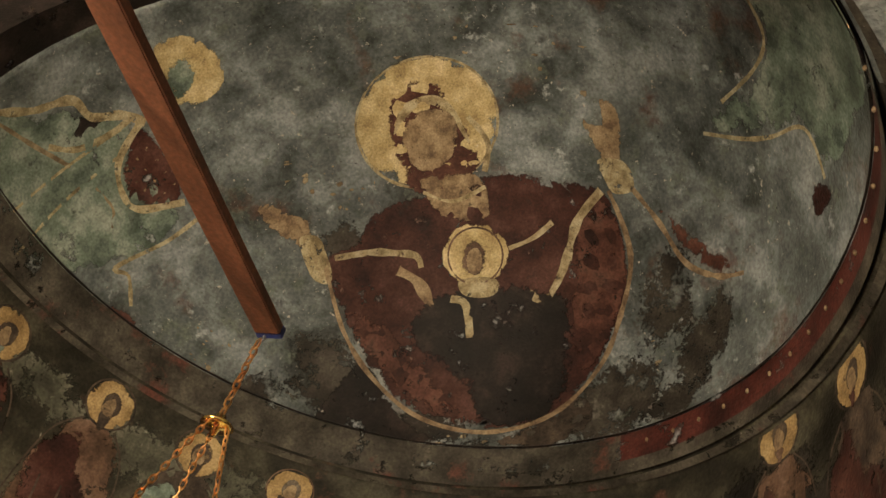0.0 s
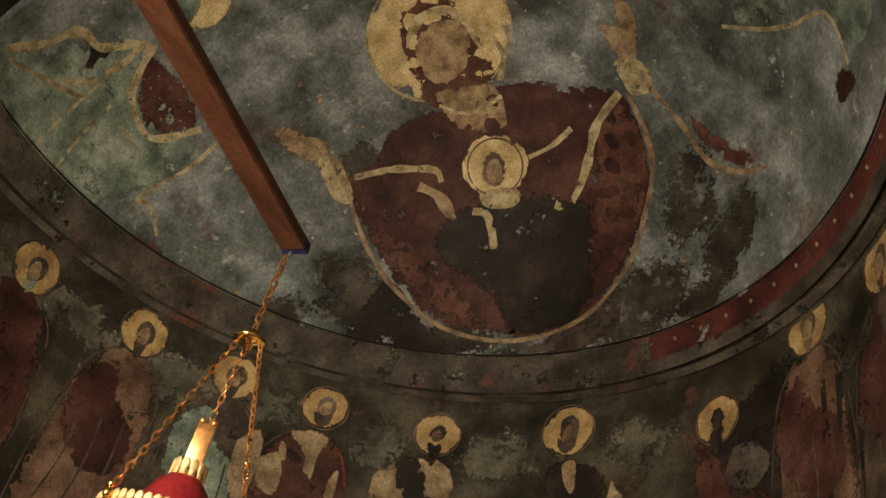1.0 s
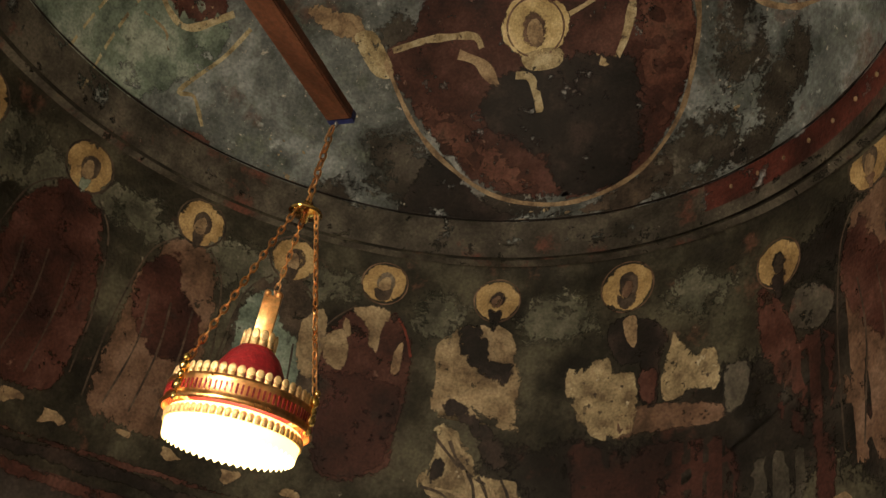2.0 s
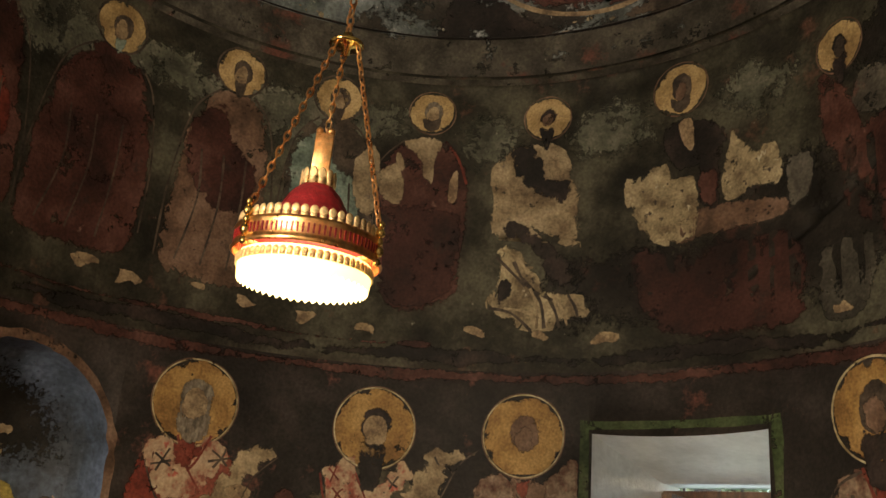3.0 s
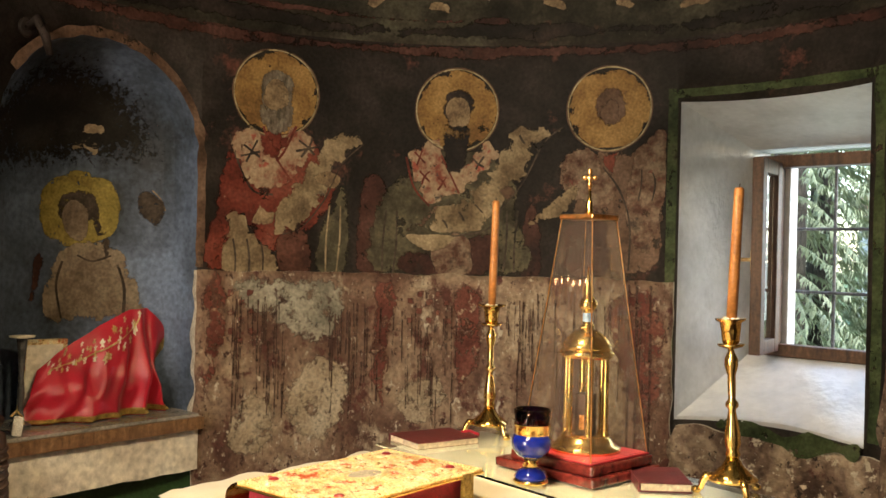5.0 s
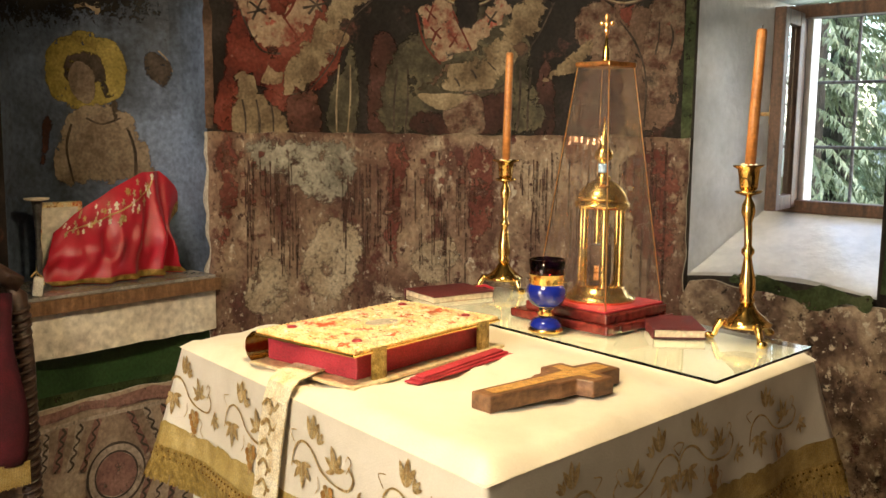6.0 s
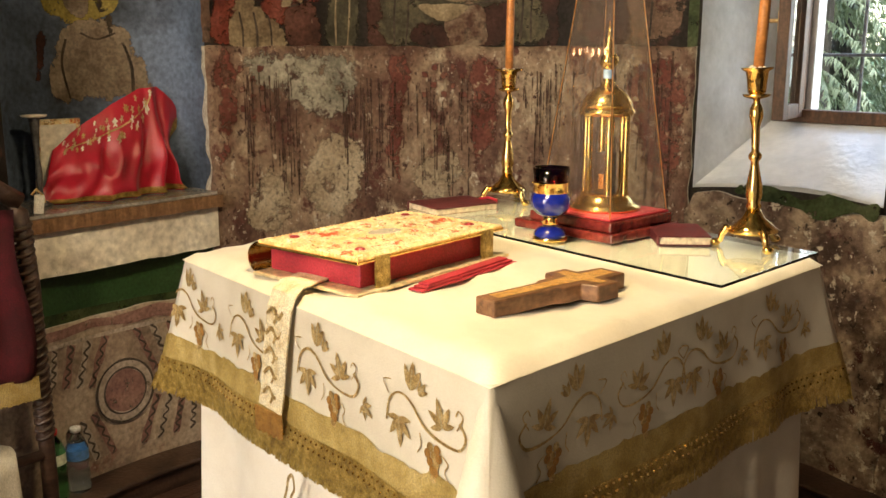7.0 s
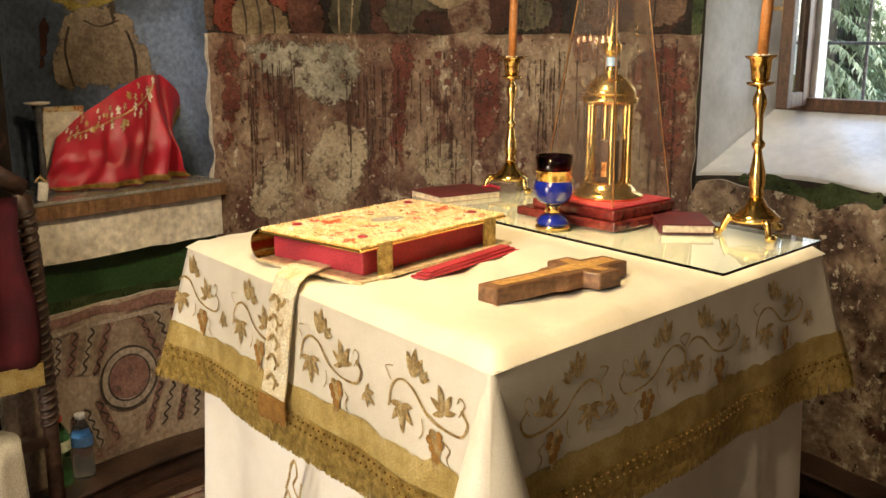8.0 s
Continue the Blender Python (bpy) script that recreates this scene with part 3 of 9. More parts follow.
def patch(name, pts, surf, off, m, parent, label="", step=0.08, rough_edge=0.006, smooth_line=True):
    """A painted area: an outline in the surface's own coordinates, filled, cut to a grid and laid on the surface.
    The attribute "bare" rises towards its rim, where soft paints thin out."""
    SEEDS[0] += 7.3
    off = off * 0.45 if off < 0.012 else off
    line = spline(pts, True, 5) if smooth_line else [Vector(p) for p in pts]
    bm = bmesh.new()
    vs = []
    for p in line:
        j = noise.noise_vector(Vector((p[0] * 14 + SEEDS[0], p[1] * 14, SEEDS[0]))) * rough_edge * 1.6
        vs.append(bm.verts.new((p[0] + j.x, p[1] + j.y, 0)))
    rim = np.array([v.co[:2] for v in vs])
    span = float(min(rim.max(0) - rim.min(0)))
    soft = SOFT.get(m.name, 0.0)
    if soft:
        step = min(step, max(0.012, span / 6))
        soft = min(soft, span / 3)
    bm.faces.new(vs)
    bmesh.ops.triangulate(bm, faces=bm.faces)
    for ax in (0, 1):
        lo, hi = min(v.co[ax] for v in bm.verts), max(v.co[ax] for v in bm.verts)
        for k in range(math.floor(lo / step) + 1, math.ceil(hi / step)):
            co, no = Vector((0, 0, 0)), Vector((0, 0, 0))
            co[ax], no[ax] = k * step, 1
            bmesh.ops.bisect_plane(bm, geom=bm.verts[:] + bm.edges[:] + bm.faces[:], plane_co=co, plane_no=no, dist=1e-5)
    if soft:
        bare = bm.verts.layers.float_color.new("bare")
        a, b = rim, np.roll(rim, -1, 0)
        ab = b - a
        ll = (ab ** 2).sum(1) + 1e-12
        for v in bm.verts:
            q = np.array(v.co[:2])
            t = np.clip(((q - a) * ab).sum(1) / ll, 0, 1)
            d = math.sqrt((((a + ab * t[:, None]) - q) ** 2).sum(1).min())
            k = 0.65 * max(0.0, 1 - d / soft)
            v[bare] = (k, k, k, 1.0)
    for v in bm.verts:
        v.co = surf(v.co.x, v.co.y, off)
    return part(name, bm, m, parent, label, True)


def stroke(name, pts, w, surf, off, m, parent, label="", curve=True):
    """A brush line of width w along pts on the surface."""
    SEEDS[0] += 3.1
    off = off * 0.45 if off < 0.012 else off
    line = spline(pts, False, 6) if curve else [Vector(pts[0]).lerp(Vector(pts[-1]), k / 8) for k in range(9)]
    bm = bmesh.new()
    prev = None
    for i, p in enumerate(line):
        d = (line[min(i + 1, len(line) - 1)] - line[max(i - 1, 0)])
        nn = Vector((-d.y, d.x)).normalized() if d.length > 1e-9 else Vector((0, 1))
        ww = w * 0.5 * (1 + 0.5 * noise.noise(Vector((p.x * 20 + SEEDS[0], p.y * 20, 0))))
        a, b = p + nn * ww, p - nn * ww
        cur = (bm.verts.new(surf(a.x, a.y, off)), bm.verts.new(surf(b.x, b.y, off)))
        if prev:
            bm.faces.new((prev[0], cur[0], cur[1], prev[1]))
        prev = cur
    return part(name, bm, m, parent, label, True)


def ring(name, c, r, w, surf, off, m, parent, label=""):
    pts = ellipse(c, r, n=30)
    return stroke(name, pts + [pts[0]], w, surf, off, m, parent, label)

# ---------------------------------------------------------------- the apse: walls, conch, openings
YC, R_WALL, R_DOME, Z_DOME = -0.034, 1.48, 1.42, 3.55


def stilt(v):
    """The apse opens a little wider towards its south end."""
    az = math.degrees(math.atan2(v[0], v[1] - YC))
    t = min(1.0, max(0.0, (az - 55) / 45))
    k = 1 + 0.038 * t * t * (3 - 2 * t)
    return Vector((v[0] * k, YC + (v[1] - YC) * k, v[2]))


def stilt_all(bm):
    for v in bm.verts:
        v.co = stilt(v.co)


def on_wall(s, z, off=0.0):
    a, r = s / R_WALL, R_WALL - off
    return stilt((r * math.sin(a), YC + r * math.cos(a), z))


def dome_frame(az, el):
    a, e = radians(az), radians(el)
    f = Vector((math.sin(a) * math.cos(e), math.cos(a) * math.cos(e), math.sin(e)))
    rt = f.cross(Vector((0, 0, 1))).normalized()
    up = rt.cross(f)
    c = Vector((0, YC, Z_DOME))
    return lambda u, v, off=0.0: stilt(c + (R_DOME - off) * (f + u * rt + v * up).normalized())


AZ0, AZ1 = -121.0, 96.0
profile = [(R_WALL, -0.02), (R_WALL, 2.3), (R_WALL, 2.6), (R_WALL, 3.0), (R_WALL, 3.43), (R_WALL, 3.505), (R_WALL - 0.012, 3.52), (R_DOME + 0.012, 3.54)]
profile += [(R_DOME * math.cos(radians(a)), Z_DOME + R_DOME * math.sin(radians(a))) for a in range(2, 90, 2)] + [(0.004, Z_DOME + R_DOME)]
outer = [(0.004, Z_DOME + 1.7)] + [(1.7 * math.cos(radians(a)), Z_DOME + 1.7 * math.sin(radians(a))) for a in range(82, 0, -8)] + [(2.02, 3.5), (2.02, -0.02)]
bm = bmesh.new()
rows = add_lathe(bm, profile + outer, 168, Matrix.Translation((0, YC, 0)), a0=AZ0, a1=AZ1)
for k in range(168):
    bm.faces.new((rows[-1][k], rows[-1][k + 1], rows[0][k + 1], rows[0][k]))
for k in (0, 168):
    bm.faces.new([r[k] for r in rows])
stilt_all(bm)
for f in bm.faces:
    z = f.calc_center_median().z
    f.material_index = 0 if z < 2.3 else 1 if z < 3.59 else 2
apse = obj("wall_apse", bm, [M_LOWWALL, M_MIDWALL, M_CONCH, M_WHITEWASH, M_NICHE], smooth=True)
tagged(apse, "soot-darkened frescoed apse wall and half dome", "wall", kind="structure")


def carve(target, bm, slot):
    """Cuts a closed shape out of the wall and leaves the shape's paint on the cut."""
    for f in bm.faces:
        f.material_index = slot
    cutter = obj("cutter", bm, [M_LOWWALL, M_MIDWALL, M_CONCH, M_WHITEWASH, M_NICHE])
    mod = target.modifiers.new("cut", "BOOLEAN")
    mod.operation, mod.solver, mod.object = "DIFFERENCE", "EXACT", cutter
    mod.material_mode = "INDEX"
    bpy.context.view_layer.update()
    me = bpy.data.meshes.new_from_object(target.evaluated_get(bpy.context.evaluated_depsgraph_get()))
    target.modifiers.remove(mod)
    target.data = me
    bpy.data.objects.remove(cutter)


# splayed window opening with a sloping sill
bm = bmesh.new()
sections = []
for y, x0, x1, z0, z1 in ((1.1, -0.372, 0.337, 0.82, 2.168), (1.84, -0.275, 0.275, 1.175, 1.945), (2.3, -0.25, 0.25, 1.175, 1.93)):
    sections.append([bm.verts.new((x, y, z)) for x, z in ((x0, z0), (x1, z0), (x1, z1), (x0, z1))])
for p, q in zip(sections, sections[1:]):
    for k in range(4):
        bm.faces.new((p[k], p[(k + 1) % 4], q[(k + 1) % 4], q[k]))
bm.faces.new(sections[0])
bm.faces.new(sections[-1])
bmesh.ops.recalc_face_normals(bm, faces=bm.faces)
carve(apse, bm, 3)

# round-backed arched niche
N_AZ, N_HALF, N_SPRING, N_DEPTH, N_FLOOR = radians(-94.6), 0.345, 1.84, 0.24, 0.95
N_OUT = Vector((math.sin(N_AZ), math.cos(N_AZ), 0))
N_ALONG = Vector((math.cos(N_AZ), -math.sin(N_AZ), 0))


def niche_point(u, r, z):
    return Vector((0, YC, z)) + N_OUT * r + N_ALONG * u


def in_niche(u, z, off=0.0):
    hw = math.sqrt(max(1e-5, N_HALF ** 2 - max(0.0, z - N_SPRING) ** 2))
    return niche_point(u, R_WALL + N_DEPTH * hw / N_HALF * math.sqrt(max(0.0, 1 - (u / hw) ** 2)) - off, z)


bm = bmesh.new()
levels = [N_FLOOR] + [N_FLOOR + (N_SPRING - N_FLOOR) * k / 4 for k in range(1, 5)] + [N_SPRING + N_HALF * math.sin(radians(a)) for a in range(10, 90, 10)] + [N_SPRING + N_HALF * 0.998]
prev = None
loops = []
for z in levels:
    hw = math.sqrt(max(1e-5, N_HALF ** 2 - max(0.0, z - N_SPRING) ** 2))
    k = hw / N_HALF
    loop = [bm.verts.new(niche_point(hw * math.cos(a), R_WALL + 0.004 + N_DEPTH * k * math.sin(a), z)) for a in [math.pi * j / 20 for j in range(21)]]
    loop += [bm.verts.new(niche_point(-hw, 1.25, z)), bm.verts.new(niche_point(hw, 1.25, z))]
    loops.append(loop)
for p, q in zip(loops, loops[1:]):
    for j in range(len(p)):
        bm.faces.new((p[j], p[(j + 1) % len(p)], q[(j + 1) % len(p)], q[j]))
bm.faces.new(loops[0])
bm.faces.new(loops[-1])
bmesh.ops.recalc_face_normals(bm, faces=bm.faces)
carve(apse, bm, 4)

# the half dome runs on over the south side
bm = bmesh.new()
cont = [(R_WALL + 0.5, 3.40), (R_WALL, 3.40)] + profile[4:]
rows = add_lathe(bm, cont, 40, Matrix.Translation((0, YC, 0)), a0=AZ1, a1=150.0)
stilt_all(bm)
tagged(obj("ceiling_conch", bm, M_CONCH, smooth=True), "soot-darkened plaster of the half dome", "ceiling", kind="structure")

# dark arch rib at the mouth of the apse
bm = bmesh.new()
rib = [(R_WALL - 0.0, -0.02), (R_WALL, 3.45)] + [(R_DOME * math.cos(radians(a)), Z_DOME + R_DOME * math.sin(radians(a))) for a in range(0, 91, 6)]
rows = add_lathe(bm, [(r + 0.004, z) for r, z in rib], 4, Matrix.Translation((0, YC, 0)), a0=-127.5, a1=AZ0)
ext = add_lathe(bm, [(r + 0.22, z) for r, z in rib], 4, Matrix.Translation((0, YC, 0)), a0=-127.5, a1=AZ0)
for p, q in ((rows, ext),):
    for k in (0, 4):
        for i in range(len(p) - 1):
            bm.faces.new((p[i][k], p[i + 1][k], q[i + 1][k], q[i][k]))
tagged(obj("wall_arch_edge", bm, M_BLACKENED, smooth=False), "black edge of the apse arch", "wall", kind="structure")

# the room behind the camera; its unseen walls are added to shut out daylight
def panel(name, a, b, m, label="plain dim plastered wall"):
    return tagged(obj(name, box_bm(a, b), m), label, name.split("_")[0], kind="structure")


panel("floor", (-2.6, -4.4, -0.12), (2.6, 2.1, -0.022), M_DARKWOOD, "dark floor under the boards")
panel("wall_north", (-2.62, -4.4, -0.02), (-2.5, 0.62, 5.6), M_PLAINPLASTER)
panel("wall_south", (2.5, -4.4, -0.02), (2.62, 0.62, 5.6), M_PLAINPLASTER)
panel("wall_west", (-2.5, -4.4, -0.02), (-0.5, -4.28, 5.6), M_PLAINPLASTER)
panel("wall_west", (0.7, -4.4, -0.02), (2.5, -4.28, 5.6), M_PLAINPLASTER)
panel("wall_west", (-0.5, -4.4, 2.65), (0.7, -4.28, 5.6), M_PLAINPLASTER)
panel("ceiling", (-2.62, -4.4, 5.6), (2.62, 0.62, 5.72), M_PLAINPLASTER)
panel("wall_pier", (-2.5, -1.02, -0.02), (-1.24, -0.92, 5.6), M_TEAL, "grey-green frescoed pier beside the arch")
# unseen panel that closes the gap beside the apse against stray light
bm = bmesh.new()
add_box(bm, (-2.5, 0.5, -0.02), (-1.72, 0.6, 3.55))
add_box(bm, (1.72, 0.5, -0.02), (2.5, 0.6, 3.55))
prev = None
for a in range(0, 181, 12):
    c, sn = math.cos(radians(a)), math.sin(radians(a))
    k = min(2.5 / max(1e-6, abs(c)), 2.05 / max(1e-6, sn))
    cur = [bm.verts.new((q * c, y, 3.55 + q * sn)) for q, y in ((1.46, 0.5), (k, 0.5), (k, 0.6), (1.46, 0.6))]
    if prev:
        for j in range(4):
            bm.faces.new((prev[j], prev[(j + 1) % 4], cur[(j + 1) % 4], cur[j]))
    prev = cur
tagged(obj("wall_east", bm, M_PLAINPLASTER), "unseen plaster panel sealing daylight out beside the apse", "wall", kind="structure")


# ---------------------------------------------------------------- painted borders
border = thing("painted_border", "dark moulded red border band round the foot of the half dome", "border")


def ring_band(name, z0, z1, r0, r1, m, a0, a1, parent, n=90):
    bm = bmesh.new()
    add_lathe(bm, [(r0, z0), ((r0 + r1) / 2, (z0 + z1) / 2), (r1, z1)], n, Matrix.Translation((0, YC, 0)), a0=a0, a1=a1)
    stilt_all(bm)
    return part(name, bm, m, parent, "", True)


ring_band("red_stripe", 3.585, 3.70, R_DOME - 0.006, R_DOME * math.cos(math.asin(0.15 / R_DOME)) - 0.006, M_BANDRED, 15, 145, border)
ring_band("dark_stripe", 3.585, 3.70, R_DOME - 0.006, R_DOME * math.cos(math.asin(0.15 / R_DOME)) - 0.006, M_GREYBAND, AZ0, 15, border)
ring_band("lower_stripe", 3.512, 3.53, R_WALL - 0.018, R_WALL - 0.040, M_GREYBAND, AZ0, 140, border)
ring_band("grey_stripe", 3.531, 3.584, R_DOME - 0.002, R_DOME - 0.009, M_GREYBAND, AZ0, 145, border)
for z, r in ((3.535, 1.448), (3.578, 1.424), (3.705, 1.402)):
    bm = bmesh.new()
    add_tube(bm, [(r * math.sin(radians(a)), YC + r * math.cos(radians(a)), z + 0.004 * noise.noise(Vector((a * 0.1, z, 0)))) for a in range(int(AZ0), 145, 3)], [0.004 + 0.003 * noise.noise(Vector((a * 0.37, z * 9, 2))) for a in range(int(AZ0), 145, 3)], 6)
    stilt_all(bm)
    part("moulding", bm, M_BLACKENED, border, "", True)
for a in range(20, 124, 5):
    t = radians(a)
    rr = R_DOME * math.cos(math.asin(0.095 / R_DOME)) - 0.012
    bm = bmesh.new()
    add_ball(bm, (rr * math.sin(t), YC + rr * math.cos(t), 3.645), (0.006, 0.006, 0.010), seg=8)
    stilt_all(bm)
    part("rosette", bm, M_FLESH, border)
low = thing("painted_stripe", "worn red stripe above the lower row of frescoes", "border")
patch("red_line", [(s, 2.305 + 0.006 * math.sin(5 * s)) for s in [-2.95 + 0.12 * k for k in range(41)]] + [(s, 2.245 + 0.006 * math.sin(7 * s)) for s in [1.85 - 0.12 * k for k in range(41)]],
      on_wall, 0.002, M_MAROON, low, step=0.12)
patch("soot_line", [(s, 2.385 + 0.018 * math.sin(6 * s + 1)) for s in [-2.95 + 0.12 * k for k in range(41)]] + [(s, 2.315 + 0.008 * math.sin(9 * s)) for s in [1.85 - 0.12 * k for k in range(41)]],
      on_wall, 0.002, M_BLACKENED, low, step=0.12, rough_edge=0.012)
patch("upper_red_line", [(s, 2.41 + 0.01 * math.sin(6 * s)) for s in [-2.9 + 0.16 * k for k in range(13)]] + [(s, 2.375) for s in [-0.98 - 0.16 * k for k in range(13)]], on_wall, 0.003, M_MAROON, low, step=0.12)
surround = thing("window_border", "green painted border round the splayed window", "border")
stroke("border_line", [(-0.365, 0.98), (-0.362, 1.5), (-0.362, 2.10)], 0.032, on_wall, 0.003, M_GREENLINE, surround)
stroke("border_line", [(-0.38, 2.105), (0.0, 2.105), (0.36, 2.105)], 0.03, on_wall, 0.003, M_GREENLINE, surround)
stroke("border_line", [(0.345, 0.99), (0.347, 1.5), (0.345, 2.10)], 0.036, on_wall, 0.003, M_GREENLINE, surround)

# ---------------------------------------------------------------- half dome: orant figure in plain shapes
V = dome_frame(-12, 42)
# uneven brown patches darken the ground and thin out at their rims
ground = thing("fresco_ground", "dark brown ground along the foot of the half dome", "fresco", group="dome frescoes")
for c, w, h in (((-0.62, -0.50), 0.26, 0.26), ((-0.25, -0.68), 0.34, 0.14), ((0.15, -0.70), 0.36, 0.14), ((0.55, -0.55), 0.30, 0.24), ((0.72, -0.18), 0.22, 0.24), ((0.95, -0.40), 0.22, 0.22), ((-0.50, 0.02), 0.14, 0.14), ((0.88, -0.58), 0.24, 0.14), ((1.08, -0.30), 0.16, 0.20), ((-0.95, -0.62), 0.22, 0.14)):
    patch("brown_patch", ellipse(c, w, h, 14, 0.3), V, 0.001 + 0.0004 * (c[0] > 0), M_DARKBROWN, ground, step=0.07, rough_edge=0.04)
orant = thing("fresco_orant", "faded fresco of a haloed orant in a maroon mantle", "fresco", group="dome frescoes")
patch("mantle", [(-0.41, 0.13), (-0.27, 0.19), (0.04, 0.26), (0.24, 0.24), (0.43, 0.19), (0.52, -0.06), (0.48, -0.30), (0.29, -0.58), (0.02, -0.64), (-0.26, -0.57), (-0.43, -0.40), (-0.52, -0.23), (-0.60, -0.03), (-0.46, 0.04)], V, 0.002, M_MAROON, orant)
patch("mantle_side", [(0.30, 0.08), (0.43, 0.17), (0.51, -0.04), (0.46, -0.30), (0.36, -0.42), (0.28, -0.20)], V, 0.0035, M_RUSSET, orant)
patch("mantle_side", [(-0.52, -0.20), (-0.34, -0.24), (-0.14, -0.45), (-0.02, -0.61), (-0.24, -0.55), (-0.42, -0.38)], V, 0.0035, M_RUSSET, orant)
patch("blackened_area", [(-0.17, -0.12), (-0.02, -0.09), (0.25, -0.13), (0.33, -0.36), (0.26, -0.60), (0.03, -0.63), (-0.10, -0.44), (-0.24, -0.33), (-0.26, -0.22)], V, 0.005, M_BLACKENED, orant, rough_edge=0.014)
patch("halo", ellipse((-0.195, 0.475), 0.272, 0.262), V, 0.002, M_HALO, orant)
ring("halo_line", (-0.195, 0.475), 0.262, 0.010, V, 0.0035, M_OCHRE, orant)
patch("hood", [(-0.345, 0.44), (-0.325, 0.57), (-0.235, 0.645), (-0.13, 0.61), (-0.08, 0.50), (-0.01, 0.36), (0.0, 0.28), (-0.10, 0.19), (-0.25, 0.19), (-0.30, 0.30)], V, 0.0035, M_RUSSET, orant)
patch("hood_trim", [(-0.31, 0.42), (-0.28, 0.52), (-0.20, 0.555), (-0.11, 0.53), (-0.05, 0.40), (-0.05, 0.36), (-0.09, 0.45), (-0.14, 0.505), (-0.21, 0.52), (-0.27, 0.47)], V, 0.005, M_OCHRE, orant)
patch("head", [(-0.19, 0.51), (-0.27, 0.46), (-0.285, 0.38), (-0.24, 0.29), (-0.18, 0.265), (-0.11, 0.31), (-0.075, 0.40), (-0.10, 0.48)], V, 0.006, M_FLESH, orant)
patch("collar", [(-0.22, 0.24), (-0.12, 0.27), (-0.02, 0.25), (0.02, 0.13), (-0.06, 0.09), (-0.16, 0.12)], V, 0.005, M_FLESH, orant)
stroke("collar_line", [(-0.21, 0.20), (-0.11, 0.165), (0.0, 0.21)], 0.012, V, 0.007, M_OCHRE, orant)
stroke("hood_edge", [(0.0, 0.26), (0.02, 0.36), (-0.04, 0.46)], 0.02, V, 0.006, M_OCHRE, orant)
stroke("medallion_rim", [(0.44, 0.19), (0.52, -0.02), (0.49, -0.22), (0.43, -0.40), (0.28, -0.57), (0.04, -0.645), (-0.21, -0.60), (-0.39, -0.46), (-0.50, -0.30), (-0.56, -0.12), (-0.58, -0.03)], 0.020, V, 0.006, M_FLESH, orant)
patch("small_halo", ellipse((-0.04, -0.012), 0.112, 0.105), V, 0.007, M_HALO, orant)
ring("small_halo_line", (-0.04, -0.012), 0.09, 0.006, V, 0.0085, M_BROWNROBE, orant)
patch("small_head", ellipse((-0.045, -0.02), 0.052, 0.068), V, 0.009, M_BROWNROBE, orant)
patch("small_face", ellipse((-0.04, -0.03), 0.034, 0.047), V, 0.0105, M_FLESH, orant)
patch("small_collar", [(-0.09, -0.09), (0.02, -0.08), (0.04, -0.12), (-0.02, -0.15), (-0.08, -0.14)], V, 0.008, M_OCHRE, orant)
stroke("gold_fold", [(-0.54, -0.02), (-0.41, 0.0), (-0.33, 0.0), (-0.24, -0.01), (-0.22, -0.05)], 0.024, V, 0.006, M_OCHRE, orant)
stroke("gold_fold", [(-0.30, -0.06), (-0.23, -0.10), (-0.18, -0.19)], 0.034, V, 0.006, M_FLESH, orant)
stroke("gold_fold", [(0.41, 0.19), (0.31, 0.09), (0.26, -0.05), (0.20, -0.15), (0.13, -0.13)], 0.030, V, 0.006, M_OCHRE, orant)
stroke("gold_fold", [(0.07, 0.01), (0.15, 0.04), (0.22, 0.09)], 0.018, V, 0.006, M_OCHRE, orant)
stroke("gold_fold", [(-0.12, -0.15), (-0.07, -0.17), (-0.05, -0.28)], 0.026, V, 0.0075, M_OCHRE, orant)
patch("raised_palm", [(-0.92, 0.20), (-0.87, 0.115), (-0.74, 0.04), (-0.66, 0.0), (-0.63, 0.05), (-0.66, 0.13), (-0.74, 0.155), (-0.82, 0.20)], V, 0.004, M_FLESH, orant)
patch("cuff", [(-0.69, 0.05), (-0.63, -0.10), (-0.55, -0.10), (-0.60, 0.05)], V, 0.005, M_OCHRE, orant)
patch("raised_palm", [(0.37, 0.45), (0.40, 0.35), (0.43, 0.28), (0.50, 0.28), (0.54, 0.40), (0.53, 0.50), (0.47, 0.53), (0.44, 0.42)], V, 0.004, M_FLESH, orant)
patch("cuff", [(0.41, 0.29), (0.46, 0.18), (0.55, 0.20), (0.52, 0.29)], V, 0.005, M_OCHRE, orant)
patch("sleeve_fall", [(0.55, 0.22), (0.76, 0.09), (1.22, -0.12), (1.02, -0.12), (0.78, -0.02), (0.64, 0.12)], V, 0.003, M_RUSSET, orant)
stroke("sleeve_edge", [(0.54, 0.20), (0.66, 0.08), (0.80, -0.06), (1.02, -0.12), (1.24, -0.12)], 0.022, V, 0.005, M_FLESH, orant)
patch("dark_fold", [(-0.42, -0.38), (-0.58, -0.56), (-0.66, -0.74), (-0.40, -0.74), (-0.12, -0.71), (-0.28, -0.58)], V, 0.0025, M_BLACKENED, orant)
patch("dark_fold", [(0.20, -0.62), (0.36, -0.50), (0.46, -0.60), (0.30, -0.72), (0.06, -0.70)], V, 0.0025, M_UMBER, orant, rough_edge=0.02)
losses = thing("plaster_loss", "pale flaked patches on the dark dome plaster", "stain", group="flaked patches")
random.seed(11)
